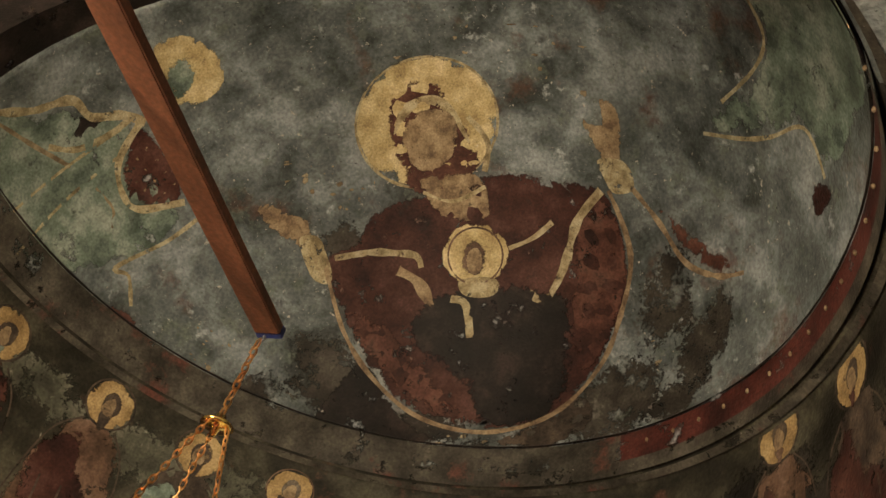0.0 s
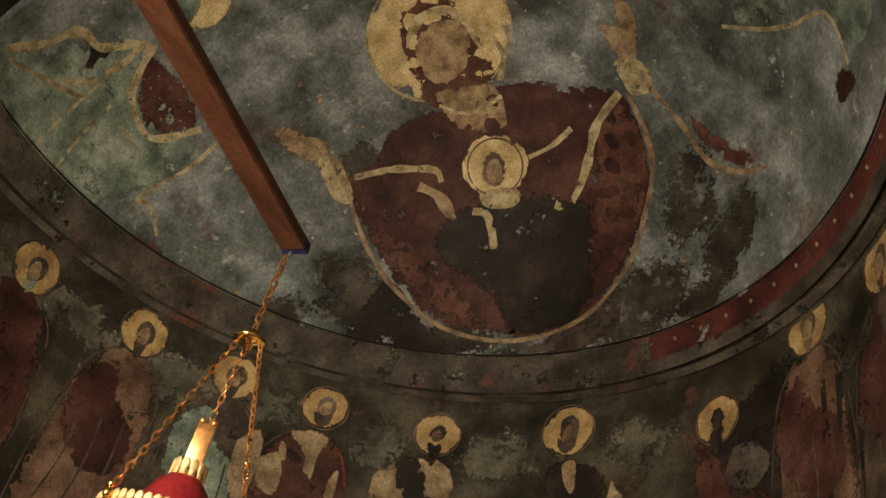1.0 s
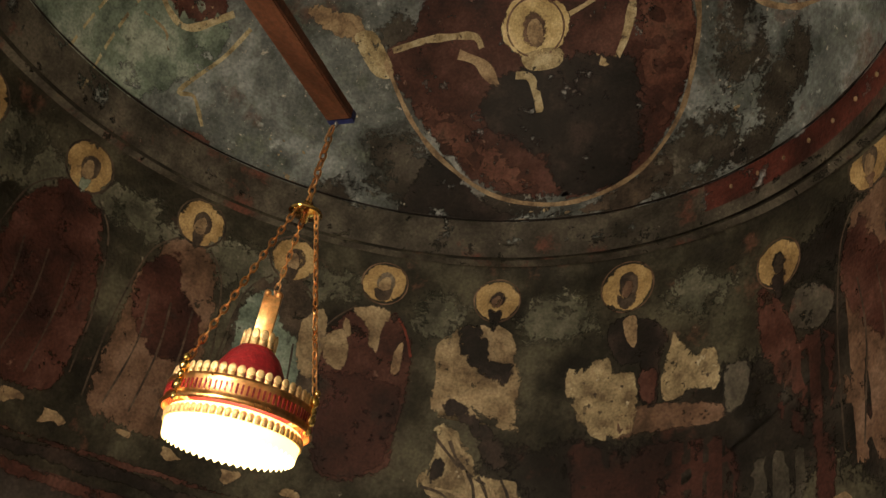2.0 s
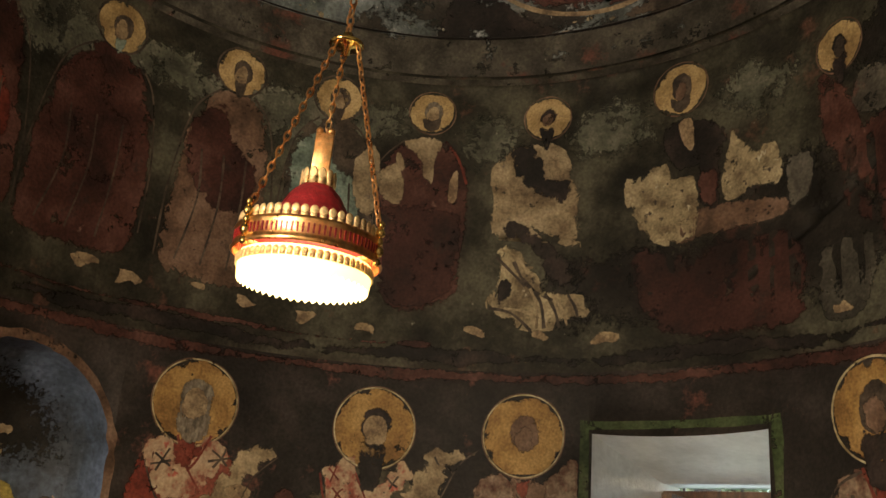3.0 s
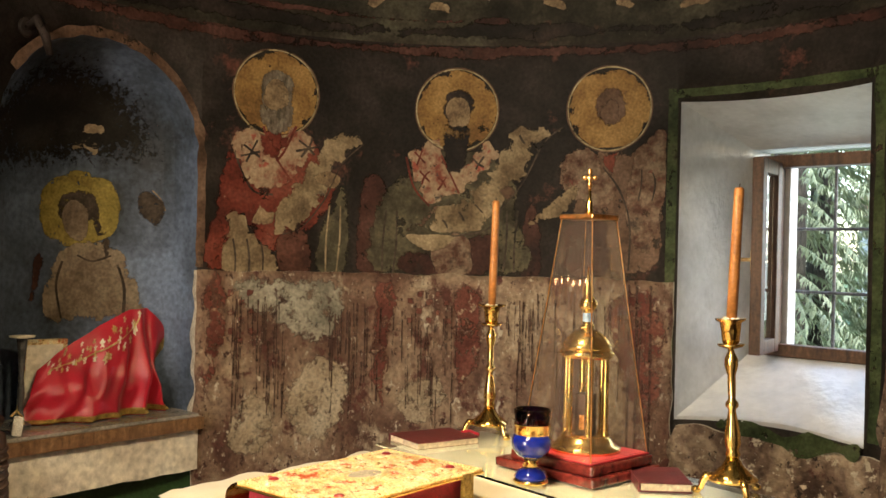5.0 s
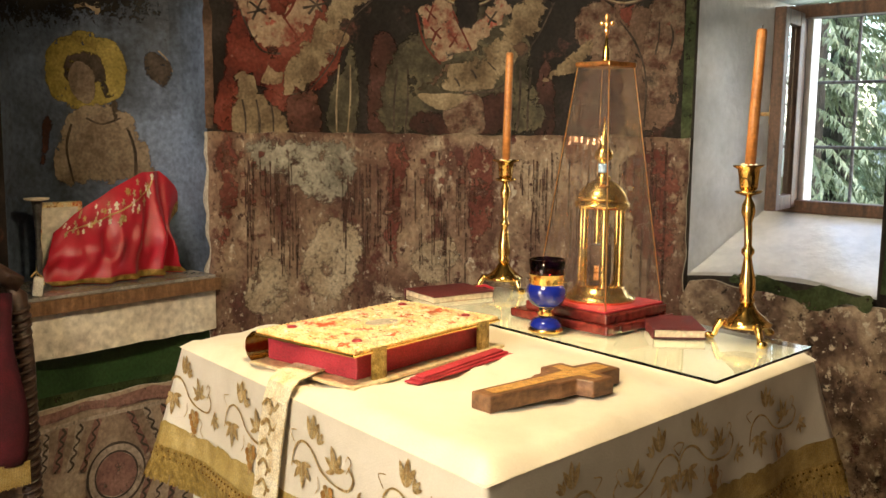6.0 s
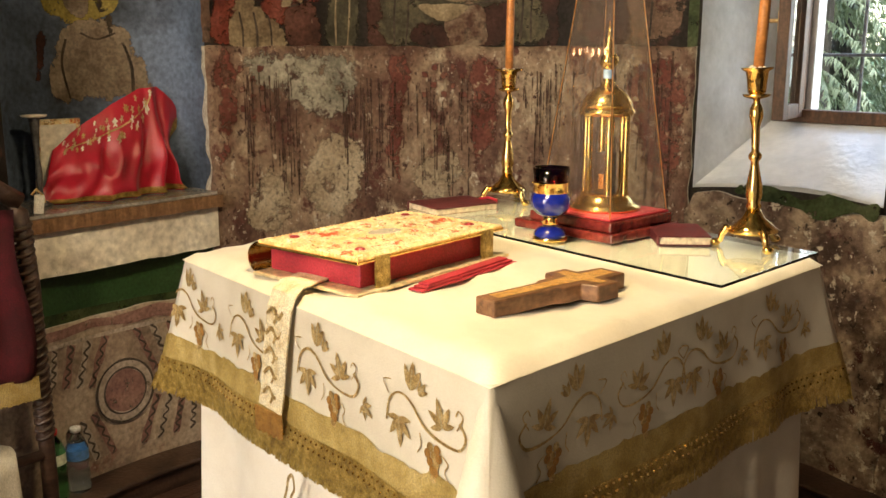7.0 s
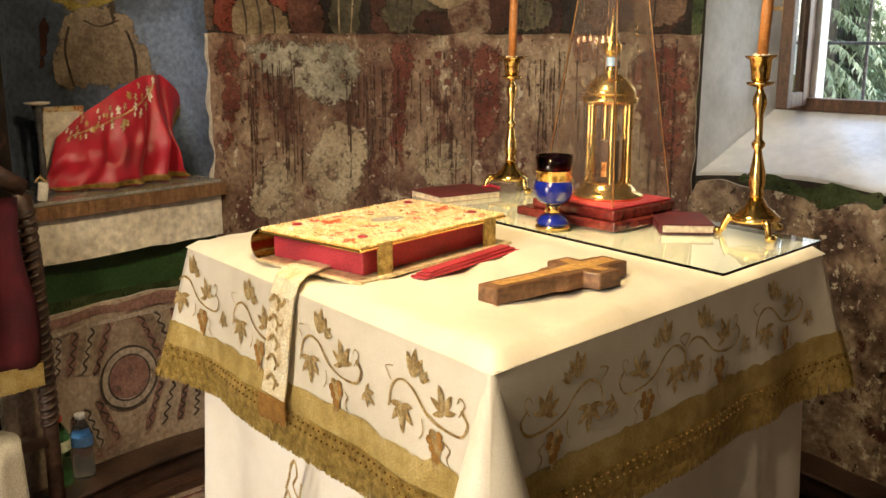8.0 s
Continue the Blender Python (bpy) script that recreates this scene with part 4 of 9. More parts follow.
for c0, c1, w, h, k in ((-0.66, 0.28, 0.16, 0.10, 9), (-0.45, 0.20, 0.10, 0.06, 6), (-1.25, -0.55, 0.22, 0.16, 7), (0.16, -0.70, 0.30, 0.035, 12), (-0.30, -0.73, 0.2, 0.03, 7), (0.68, -0.35, 0.06, 0.18, 7), (0.55, 0.62, 0.3, 0.10, 5), (0.10, 0.85, 0.4, 0.12, 5)):
    for _ in range(2 * k):
        x, y, r = c0 + random.uniform(-w, w), c1 + random.uniform(-h, h), random.uniform(0.005, 0.021)
        patch("flake", [(x + r * random.uniform(0.5, 1.5) * math.cos(a), y + 0.7 * r * random.uniform(0.5, 1.5) * math.sin(a)) for a in [j * 0.785 for j in range(8)]], V, 0.0015, M_WHITE, losses, rough_edge=0.012)

L = dome_frame(-95, 25)
angel = thing("fresco_angel", "faded fresco of a haloed attendant in grey-green robes", "fresco", group="dome frescoes")
patch("robe", [(-0.46, -0.26), (-0.31, -0.12), (-0.23, -0.01), (-0.08, 0.10), (0.04, 0.05), (0.22, 0.08), (0.27, -0.05), (0.21, -0.22), (0.05, -0.40), (-0.10, -0.45), (-0.30, -0.42)], L, 0.002, M_TEAL, angel)
patch("halo", ellipse((-0.115, 0.32), 0.135, 0.115, tilt=0.5), L, 0.002, M_HALO, angel)
patch("head", [(-0.15, 0.35), (-0.155, 0.27), (-0.08, 0.21), (-0.03, 0.24), (-0.04, 0.30), (-0.08, 0.35)], L, 0.004, M_TEAL, angel)
patch("dark_sleeve", [(-0.20, -0.08), (-0.20, 0.0), (-0.11, 0.06), (-0.12, -0.05)], L, 0.004, M_BLACKENED, angel)
patch("purple_panel", [(-0.06, 0.11), (0.0, 0.0), (0.07, -0.045), (0.14, -0.035), (0.22, 0.08), (0.10, 0.14)], L, 0.004, M_MAROON, angel)
for i in range(4):
    for j in range(3):
        patch("dot", ellipse((0.02 + 0.045 * i, 0.01 + 0.04 * j), 0.008), L, 0.006, M_WHITE, angel)
stroke("gold_edge", [(-0.40, -0.22), (-0.31, -0.12), (-0.25, -0.01), (-0.17, 0.01), (-0.11, 0.09), (-0.05, 0.13)], 0.026, L, 0.006, M_OCHRE, angel)
stroke("gold_edge", [(-0.06, 0.12), (-0.01, 0.0), (0.07, -0.05), (0.14, -0.04), (0.22, 0.08)], 0.02, L, 0.006, M_OCHRE, angel)
stroke("gold_edge", [(0.29, 0.08), (0.27, -0.05), (0.21, -0.22), (0.26, -0.21), (0.33, -0.28)], 0.014, L, 0.006, M_OCHRE, angel)
stroke("gold_edge", [(-0.19, -0.14), (-0.12, -0.07), (-0.09, 0.04), (-0.09, 0.11)], 0.018, L, 0.006, M_OCHRE, angel)
stroke("pale_fold", [(-0.15, -0.40), (-0.11, -0.15), (-0.08, 0.06)], 0.009, L, 0.005, M_OCHRE, angel)
stroke("pale_fold", [(-0.05, -0.43), (-0.04, -0.2), (-0.02, 0.03)], 0.009, L, 0.005, M_OCHRE, angel)
stroke("pale_fold", [(-0.37, -0.23), (-0.22, -0.17), (-0.10, -0.12)], 0.012, L, 0.005, M_WHITE, angel)
stroke("pale_fold", [(0.0, -0.10), (0.08, -0.10), (0.12, -0.14)], 0.008, L, 0.005, M_WHITE, angel)
patch("dark_mound", [(0.24, -0.40), (0.27, -0.32), (0.36, -0.29), (0.42, -0.37)], L, 0.003, M_MAROON, angel)

Q = dome_frame(70, 30)
angel2 = thing("fresco_angel", "worn fresco of a grey robe with ochre hems", "fresco", group="dome frescoes")
patch("robe", [(0.24, 0.22), (0.15, 0.11), (0.03, 0.13), (-0.13, 0.22), (-0.22, 0.22), (-0.08, 0.01), (0.02, -0.09), (-0.02, -0.21), (0.14, -0.29), (0.48, -0.40), (0.60, -0.30), (0.5, 0.0)], Q, 0.002, M_TEAL, angel2)
stroke("ochre_hem", [(0.24, 0.20), (0.15, 0.11), (0.05, 0.12), (-0.10, 0.20)], 0.012, Q, 0.004, M_OCHRE, angel2)
stroke("ochre_hem", [(-0.22, 0.23), (-0.15, 0.10), (-0.08, 0.01), (0.02, -0.09), (-0.02, -0.22)], 0.011, Q, 0.004, M_OCHRE, angel2)
patch("red_corner", [(-0.04, -0.19), (-0.10, -0.19), (-0.12, -0.26), (-0.01, -0.28)], Q, 0.003, M_MAROON, angel2)

def blank_head(e, s, z, r, halo, hair, beard, face):
    """A halo with a plain featureless head on it: hair, face and beard as flat areas."""
    k = r / 0.157
    patch("halo", ellipse((s, z), r, r * 0.97), on_wall, 0.004, halo, e)
    if r > 0.12:
        ring("halo_line", (s, z), r * 0.975, 0.005, on_wall, 0.0055, M_OCHRE, e)
    ring("halo_shade", (s, z), r * 1.0, 0.006, on_wall, 0.0050, M_BROWNROBE, e)
    patch("hair", ellipse((s + 0.004, z + 0.010 * k), 0.070 * k, 0.082 * k), on_wall, 0.0065, hair, e)
    patch("head", ellipse((s, z - 0.012 * k), 0.050 * k, 0.068 * k), on_wall, 0.0080, face, e)
    if beard is not None:
        d = 0.10 if beard is M_BLACKENED else 0.0
        patch("beard", [(s - 0.058 * k, z - 0.035 * k), (s, z - 0.055 * k), (s + 0.062 * k, z - 0.035 * k), (s + 0.064 * k, z - 0.10 * k), (s + 0.04 * k, z - (0.135 + d) * k), (s, z - (0.15 + d) * k), (s - 0.04 * k, z - (0.135 + d) * k), (s - 0.062 * k, z - 0.10 * k)], on_wall, 0.0098, beard, e)


# ---------------------------------------------------------------- upper row: standing figures in plain shapes
def standing(s, zh, robe, wrap, lean=0.0, broad=1.0, headm=None, halo_r=0.102, label="", hem=2.52):
    """Halo, blank head, robe, wrap and two folds of one standing figure."""
    e = thing("fresco_figure", label, "fresco", group="upper row of frescoes")
    q = lambda pts: [(s + broad * x + lean * (3.3 - z) * 0.2, z) for x, z in pts]
    zs = zh - 0.12
    patch("robe", q([(-0.07, zs + 0.03), (0.07, zs + 0.03), (0.15, zs - 0.09), (0.20, zs - 0.36), (0.21, hem + 0.12), (0.14, hem), (-0.10, hem - 0.01), (-0.20, hem + 0.06), (-0.20, zs - 0.40), (-0.16, zs - 0.10)]), on_wall, 0.002, robe, e, rough_edge=0.014)
    stroke("outline", q([(-0.07, zs + 0.02), (-0.16, zs - 0.10), (-0.20, zs - 0.40), (-0.20, hem + 0.06)]), 0.007, on_wall, 0.0045, M_UMBER, e)
    stroke("outline", q([(0.07, zs + 0.02), (0.15, zs - 0.09), (0.20, zs - 0.36), (0.21, hem + 0.12)]), 0.007, on_wall, 0.0045, M_UMBER, e)
    if wrap:
        patch("wrap", q([(-0.15, zs - 0.10), (-0.04, zs - 0.02), (0.02, zs - 0.16), (0.12, zs - 0.24), (0.15, zs - 0.42), (0.02, zs - 0.50), (-0.12, zs - 0.40), (-0.19, zs - 0.26)]), on_wall, 0.004, wrap, e, rough_edge=0.012)
    for k in range(3):
        stroke("fold", q([(-0.10 + 0.09 * k, zs - 0.25), (-0.08 + 0.085 * k, zs - 0.45), (-0.12 + 0.10 * k, hem + 0.06)]), 0.008, on_wall, 0.0055, M_UMBER, e)
    patch("halo", ellipse((s, zh), halo_r), on_wall, 0.004, M_HALO_MID, e)
    ring("halo_line", (s, zh), halo_r, 0.008, on_wall, 0.0055, M_UMBER, e)
    patch("hair", ellipse((s + 0.004, zh + 0.0), 0.046, 0.058), on_wall, 0.007, M_UMBER, e)
    patch("head", ellipse((s, zh - 0.018), 0.031, 0.050), on_wall, 0.0085, M_FLESH, e)
    patch("beard", [(s - 0.03, zh - 0.035), (s, zh - 0.045), (s + 0.032, zh - 0.035), (s + 0.022, zh - 0.095), (s, zh - 0.125), (s - 0.02, zh - 0.095)], on_wall, 0.010, headm or M_UMBER, e)
    return e


pale = thing("fresco_ground", "worn grey-green ground between the northern upper frescoes", "fresco", group="upper row of frescoes")
for c, w, h in (((-2.60, 3.26), 0.34, 0.20), ((-2.10, 3.32), 0.30, 0.17), ((-1.62, 3.30), 0.28, 0.18), ((-1.25, 3.33), 0.24, 0.15), ((-0.78, 3.26), 0.20, 0.20), ((-0.28, 3.28), 0.24, 0.18), ((0.32, 3.30), 0.24, 0.16)):
    patch("limewashed_ground", ellipse(c, w, h, 16, 0.0), on_wall, 0.0013 + 0.0003 * (c[0] % 0.5 > 0.25), M_PALEGROUND, pale, rough_edge=0.05)
# sooty ground, made darker still to paint in the south side's shade
sooted = thing("fresco_ground", "sooty ground with painted-in shade behind the southern upper frescoes", "fresco", group="upper row of frescoes")
for c, w, h in (((0.55, 2.75), 0.55, 0.34), ((1.25, 2.85), 0.60, 0.50), ((-0.20, 2.62), 0.50, 0.22), ((1.9, 3.0), 0.45, 0.45), ((0.95, 3.30), 0.40, 0.16)):
    patch("soot_shade_stain", ellipse(c, w, h, 18, 0.1), on_wall, 0.0012 + 0.0003 * (c[0] > 1), M_WALLSOOTSHADE, sooted, rough_edge=0.05)
standing(-2.82, 3.35, M_MAROON, M_RED, label="sooty fresco figure in maroon robes with an ochre halo")
standing(-2.34, 3.385, M_MAROON, M_MAROON, -0.3, 1.15, M_TEAL, label="sooty fresco figure in dark red robes with a broken halo")
standing(-1.84, 3.405, M_BROWNROBE, M_MAROON, -0.2, 1.0, M_UMBER, label="dim fresco figure in brown robes with an ochre halo")
f3 = standing(-1.43, 3.40, M_UMBER, M_TEAL, label="dim fresco figure in grey-green wrap with an ochre halo")
patch("pale_sleeve", [(-1.34, 3.14), (-1.26, 3.22), (-1.22, 3.08), (-1.25, 2.90), (-1.33, 2.96)], on_wall, 0.006, M_WHITE, f3)
f4 = thing("fresco_figure", "fresco figure in a deep maroon cloak with cream sleeves", "fresco", group="upper row of frescoes")
patch("cloak", [(-1.25, 3.10), (-1.17, 3.24), (-1.13, 3.26), (-0.96, 3.27), (-0.89, 3.19), (-0.85, 3.09), (-0.85, 2.89), (-0.87, 2.65), (-0.88, 2.60), (-0.95, 2.54), (-1.04, 2.51), (-1.15, 2.52), (-1.21, 2.62), (-1.24, 2.90)], on_wall, 0.0020, M_MAROON, f4)
patch("shaded_hem", [(-1.23, 2.93), (-1.09, 2.98), (-0.93, 2.96), (-0.87, 2.94), (-0.88, 2.65), (-0.96, 2.56), (-1.04, 2.53), (-1.15, 2.54), (-1.20, 2.64)], on_wall, 0.0032, M_DARKMAROON, f4)
patch("collar", [(-1.15, 3.24), (-1.07, 3.28), (-0.98, 3.26), (-1.00, 3.16), (-1.01, 3.06), (-1.05, 3.09), (-1.08, 3.17)], on_wall, 0.0044, M_WHITE, f4)
patch("sleeve", [(-1.25, 3.09), (-1.16, 3.15), (-1.12, 3.04), (-1.14, 2.96), (-1.22, 2.99)], on_wall, 0.0044, M_WHITE, f4)
patch("sleeve", [(-1.17, 3.19), (-1.14, 3.19), (-1.12, 3.12), (-1.16, 3.11)], on_wall, 0.0044, M_WHITE, f4)
patch("sleeve", [(-0.93, 3.13), (-0.90, 3.12), (-0.90, 3.01), (-0.93, 2.98), (-0.95, 3.02)], on_wall, 0.0044, M_FLESH, f4)
stroke("fold", [(-0.97, 3.26), (-0.91, 3.18), (-0.87, 3.07)], 0.01, on_wall, 0.0044, M_RED, f4)
stroke("outline", [(-1.13, 3.26), (-1.21, 3.18), (-1.25, 3.09), (-1.24, 2.90)], 0.007, on_wall, 0.0044, M_UMBER, f4)
blank_head(f4, -1.032, 3.386, 0.098, M_HALO_MID, M_GREYHAIR, M_UMBER, M_FLESH)
f5 = thing("fresco_figure", "fresco figure striding in a cream mantle with a dark chest", "fresco", group="upper row of frescoes")
patch("mantle", [(-0.64, 3.25), (-0.74, 3.20), (-0.78, 3.10), (-0.76, 2.84), (-0.71, 2.85), (-0.67, 2.92), (-0.63, 2.93), (-0.55, 2.84), (-0.47, 2.80), (-0.42, 2.76), (-0.39, 2.78), (-0.40, 3.04), (-0.43, 3.09), (-0.45, 3.19), (-0.50, 3.25)], on_wall, 0.0020, M_WHITE, f5)
patch("tunic", [(-0.73, 2.80), (-0.66, 2.81), (-0.59, 2.74), (-0.52, 2.64), (-0.45, 2.61), (-0.40, 2.64), (-0.34, 2.50), (-0.41, 2.50), (-0.48, 2.46), (-0.56, 2.44), (-0.64, 2.47), (-0.74, 2.53), (-0.80, 2.54), (-0.75, 2.62), (-0.73, 2.71)], on_wall, 0.0032, M_OCHREROBE, f5)
patch("dark_chest", [(-0.70, 3.24), (-0.61, 3.25), (-0.54, 3.18), (-0.53, 3.10), (-0.43, 3.08), (-0.43, 3.01), (-0.48, 2.96), (-0.57, 3.01), (-0.65, 3.07), (-0.69, 3.12)], on_wall, 0.0044, M_BLACKENED, f5)
patch("knee", [(-0.73, 2.87), (-0.68, 2.93), (-0.61, 2.90), (-0.50, 2.81), (-0.43, 2.74), (-0.41, 2.66), (-0.47, 2.62), (-0.54, 2.67), (-0.58, 2.76), (-0.66, 2.82), (-0.71, 2.80)], on_wall, 0.0044, M_BLACKENED, f5)
patch("cuff", [(-0.54, 3.16), (-0.49, 3.20), (-0.44, 3.17), (-0.44, 3.11), (-0.52, 3.09)], on_wall, 0.0056, M_WHITE, f5)
patch("fold_shade", [(-0.72, 2.66), (-0.67, 2.69), (-0.65, 2.62), (-0.70, 2.56), (-0.73, 2.57)], on_wall, 0.0044, M_BLACKENED, f5)
stroke("fold", [(-0.62, 2.67), (-0.55, 2.58), (-0.53, 2.47)], 0.012, on_wall, 0.0056, M_UMBER, f5)
stroke("fold", [(-0.53, 2.61), (-0.49, 2.54), (-0.47, 2.47)], 0.012, on_wall, 0.0056, M_UMBER, f5)
stroke("fold", [(-0.44, 2.60), (-0.41, 2.55), (-0.40, 2.51)], 0.012, on_wall, 0.0056, M_UMBER, f5)
stroke("fold", [(-0.73, 2.76), (-0.68, 2.71), (-0.61, 2.64)], 0.012, on_wall, 0.0056, M_UMBER, f5)
stroke("fold", [(-0.75, 2.55), (-0.66, 2.53), (-0.58, 2.46)], 0.012, on_wall, 0.0056, M_UMBER, f5)
stroke("fold", [(-0.66, 2.74), (-0.60, 2.64), (-0.50, 2.58)], 0.012, on_wall, 0.0056, M_UMBER, f5)
stroke("pale_fold", [(-0.71, 2.79), (-0.65, 2.76), (-0.60, 2.69)], 0.01, on_wall, 0.0068, M_WHITE, f5)
stroke("pale_fold", [(-0.59, 2.63), (-0.56, 2.55), (-0.56, 2.47)], 0.01, on_wall, 0.0068, M_WHITE, f5)
stroke("pale_fold", [(-0.49, 2.59), (-0.46, 2.54), (-0.44, 2.48)], 0.01, on_wall, 0.0068, M_WHITE, f5)
stroke("pale_fold", [(-0.69, 2.55), (-0.62, 2.54), (-0.55, 2.51)], 0.01, on_wall, 0.0068, M_WHITE, f5)
stroke("pale_fold", [(-0.77, 3.12), (-0.75, 3.00), (-0.75, 2.86)], 0.01, on_wall, 0.0068, M_WHITE, f5)
stroke("pale_fold", [(-0.56, 2.90), (-0.48, 2.85), (-0.41, 2.83)], 0.01, on_wall, 0.0068, M_WHITE, f5)
blank_head(f5, -0.545, 3.358, 0.098, M_HALO_MID, M_BLACKENED, M_BLACKENED, M_BROWNROBE)
f6 = thing("fresco_figure", "fresco figure in cream vestments behind a maroon-draped table", "fresco", group="upper row of frescoes")
patch("table_cloth", [(-0.20, 2.79), (-0.03, 2.73), (0.17, 2.74), (0.41, 2.74), (0.49, 2.64), (0.48, 2.49), (0.44, 2.39), (0.10, 2.38), (-0.07, 2.42), (-0.18, 2.55)], on_wall, 0.0020, M_DARKMAROON, f6)
patch("vestment", [(-0.23, 3.05), (-0.15, 3.06), (-0.06, 3.10), (-0.02, 3.03), (0.07, 3.00), (0.07, 2.80), (-0.03, 2.75), (-0.12, 2.78), (-0.20, 2.88)], on_wall, 0.0032, M_OCHREROBE, f6)
patch("vestment", [(0.17, 3.04), (0.20, 3.11), (0.22, 3.18), (0.29, 3.07), (0.39, 3.06), (0.41, 2.90), (0.29, 2.90), (0.18, 2.88)], on_wall, 0.0032, M_OCHREROBE, f6)
patch("chest", [(-0.08, 3.17), (-0.02, 3.27), (0.13, 3.24), (0.21, 3.15), (0.18, 3.07), (0.16, 2.87), (0.07, 2.89), (0.07, 3.03), (-0.02, 3.04)], on_wall, 0.0044, M_BLACKENED, f6)
patch("chest_panel", [(-0.01, 3.23), (0.05, 3.25), (0.07, 3.14), (0.04, 3.11)], on_wall, 0.0056, M_FLESH, f6)
patch("stole", [(0.07, 3.02), (0.16, 3.02), (0.15, 2.88), (0.08, 2.90)], on_wall, 0.0056, M_MAROON, f6)
patch("cloth_edge", [(-0.05, 2.76), (0.06, 2.89), (0.40, 2.86), (0.42, 2.77), (0.17, 2.76)], on_wall, 0.0032, M_BROWNROBE, f6)
patch("pale_sleeve", [(0.42, 2.98), (0.54, 2.97), (0.53, 2.83), (0.46, 2.79), (0.42, 2.82)], on_wall, 0.0032, M_GREYBAND, f6)
patch("pale_panel", [(0.50, 2.58), (0.59, 2.65), (0.76, 2.63), (0.76, 2.52), (0.68, 2.38), (0.53, 2.39)], on_wall, 0.0020, M_GREYBAND, f6)
patch("soot_spot", [(-0.16, 2.99), (-0.15, 3.00), (-0.14, 2.99), (-0.14, 2.98)], on_wall, 0.0056, M_UMBER, f6)
patch("soot_spot", [(-0.11, 2.94), (-0.10, 2.95), (-0.09, 2.94), (-0.10, 2.92)], on_wall, 0.0056, M_UMBER, f6)
patch("soot_spot", [(-0.06, 3.00), (-0.06, 3.01), (-0.04, 3.00), (-0.05, 2.99)], on_wall, 0.0056, M_UMBER, f6)
patch("soot_spot", [(-0.04, 2.91), (-0.03, 2.92), (-0.02, 2.91), (-0.03, 2.89)], on_wall, 0.0056, M_UMBER, f6)
patch("soot_spot", [(0.00, 2.96), (0.01, 2.97), (0.02, 2.96), (0.02, 2.94)], on_wall, 0.0056, M_UMBER, f6)
patch("soot_spot", [(-0.09, 2.87), (-0.08, 2.88), (-0.06, 2.87), (-0.07, 2.85)], on_wall, 0.0056, M_UMBER, f6)
patch("soot_spot", [(-0.13, 2.90), (-0.12, 2.91), (-0.11, 2.90), (-0.12, 2.88)], on_wall, 0.0056, M_UMBER, f6)
patch("soot_spot", [(0.02, 2.85), (0.03, 2.86), (0.04, 2.85), (0.03, 2.84)], on_wall, 0.0056, M_UMBER, f6)
patch("soot_spot", [(0.21, 2.99), (0.22, 3.00), (0.23, 2.99), (0.22, 2.98)], on_wall, 0.0056, M_UMBER, f6)
patch("soot_spot", [(0.25, 2.94), (0.26, 2.95), (0.27, 2.94), (0.27, 2.92)], on_wall, 0.0056, M_UMBER, f6)
patch("soot_spot", [(0.30, 3.02), (0.31, 3.02), (0.32, 3.01), (0.31, 3.00)], on_wall, 0.0056, M_UMBER, f6)
patch("soot_spot", [(0.35, 2.96), (0.36, 2.97), (0.37, 2.96), (0.36, 2.94)], on_wall, 0.0056, M_UMBER, f6)
blank_head(f6, 0.010, 3.384, 0.112, M_HALO_MID, M_UMBER, M_UMBER, M_BROWNROBE)
f7 = thing("fresco_figure", "blackened fresco figure in maroon robes holding a dark cloth", "fresco", group="upper row of frescoes")
patch("robe", [(0.55, 3.21), (0.62, 3.23), (0.71, 3.11), (0.75, 3.01), (0.89, 2.99), (0.87, 2.68), (0.73, 2.75), (0.62, 2.88), (0.56, 3.02)], on_wall, 0.0020, M_MAROON, f7)
patch("lower_robe", [(0.63, 2.87), (0.73, 2.75), (0.87, 2.68), (0.84, 2.36), (0.76, 2.44), (0.76, 2.61), (0.64, 2.72)], on_wall, 0.0020, M_DARKMAROON, f7)
patch("dark_cloth", [(0.68, 3.07), (0.71, 3.15), (0.76, 3.19), (0.86, 3.16), (0.91, 3.08), (0.86, 3.00), (0.75, 3.00)], on_wall, 0.0044, M_GREYBAND, f7)
blank_head(f7, 0.663, 3.297, 0.094, M_HALO_MID, M_BLACKENED, M_BLACKENED, M_UMBER)
standing(1.10, 3.47, M_BROWNROBE, M_MAROON, 0.0, 1.0, M_BROWNROBE, label="dim fresco figure in brown robes with a chipped gilt halo")
standing(1.52, 3.44, M_UMBER, M_MAROON, 0.0, 1.1, M_MAROON, label="dim fresco figure in dark robes with a chipped gilt halo")
standing(1.95, 3.42, M_UMBER, M_TEAL, 0.0, 1.1, M_UMBER, label="dim fresco figure in grey robes with an ochre halo")
marks = thing("plaster_loss", "chipped ochre patches along the feet of the upper frescoes", "stain", group="flaked patches")
random.seed(5)
for s, z in ((-2.32, 2.50), (-2.14, 2.47), (-1.88, 2.50), (-1.70, 2.47), (-1.47, 2.46), (-1.22, 2.44), (-0.80, 2.45), (-0.55, 2.43), (-0.30, 2.42), (0.62, 2.42), (0.86, 2.44)):
    patch("worn_mark", [(s + random.uniform(0.03, 0.075) * math.cos(a), z + random.uniform(0.012, 0.035) * math.sin(a) - 0.5 * random.uniform(-0.02, 0.03) * math.cos(a)) for a in [j * 0.785 for j in range(8)]], on_wall, 0.004, M_FLESH, marks, rough_edge=0.014)

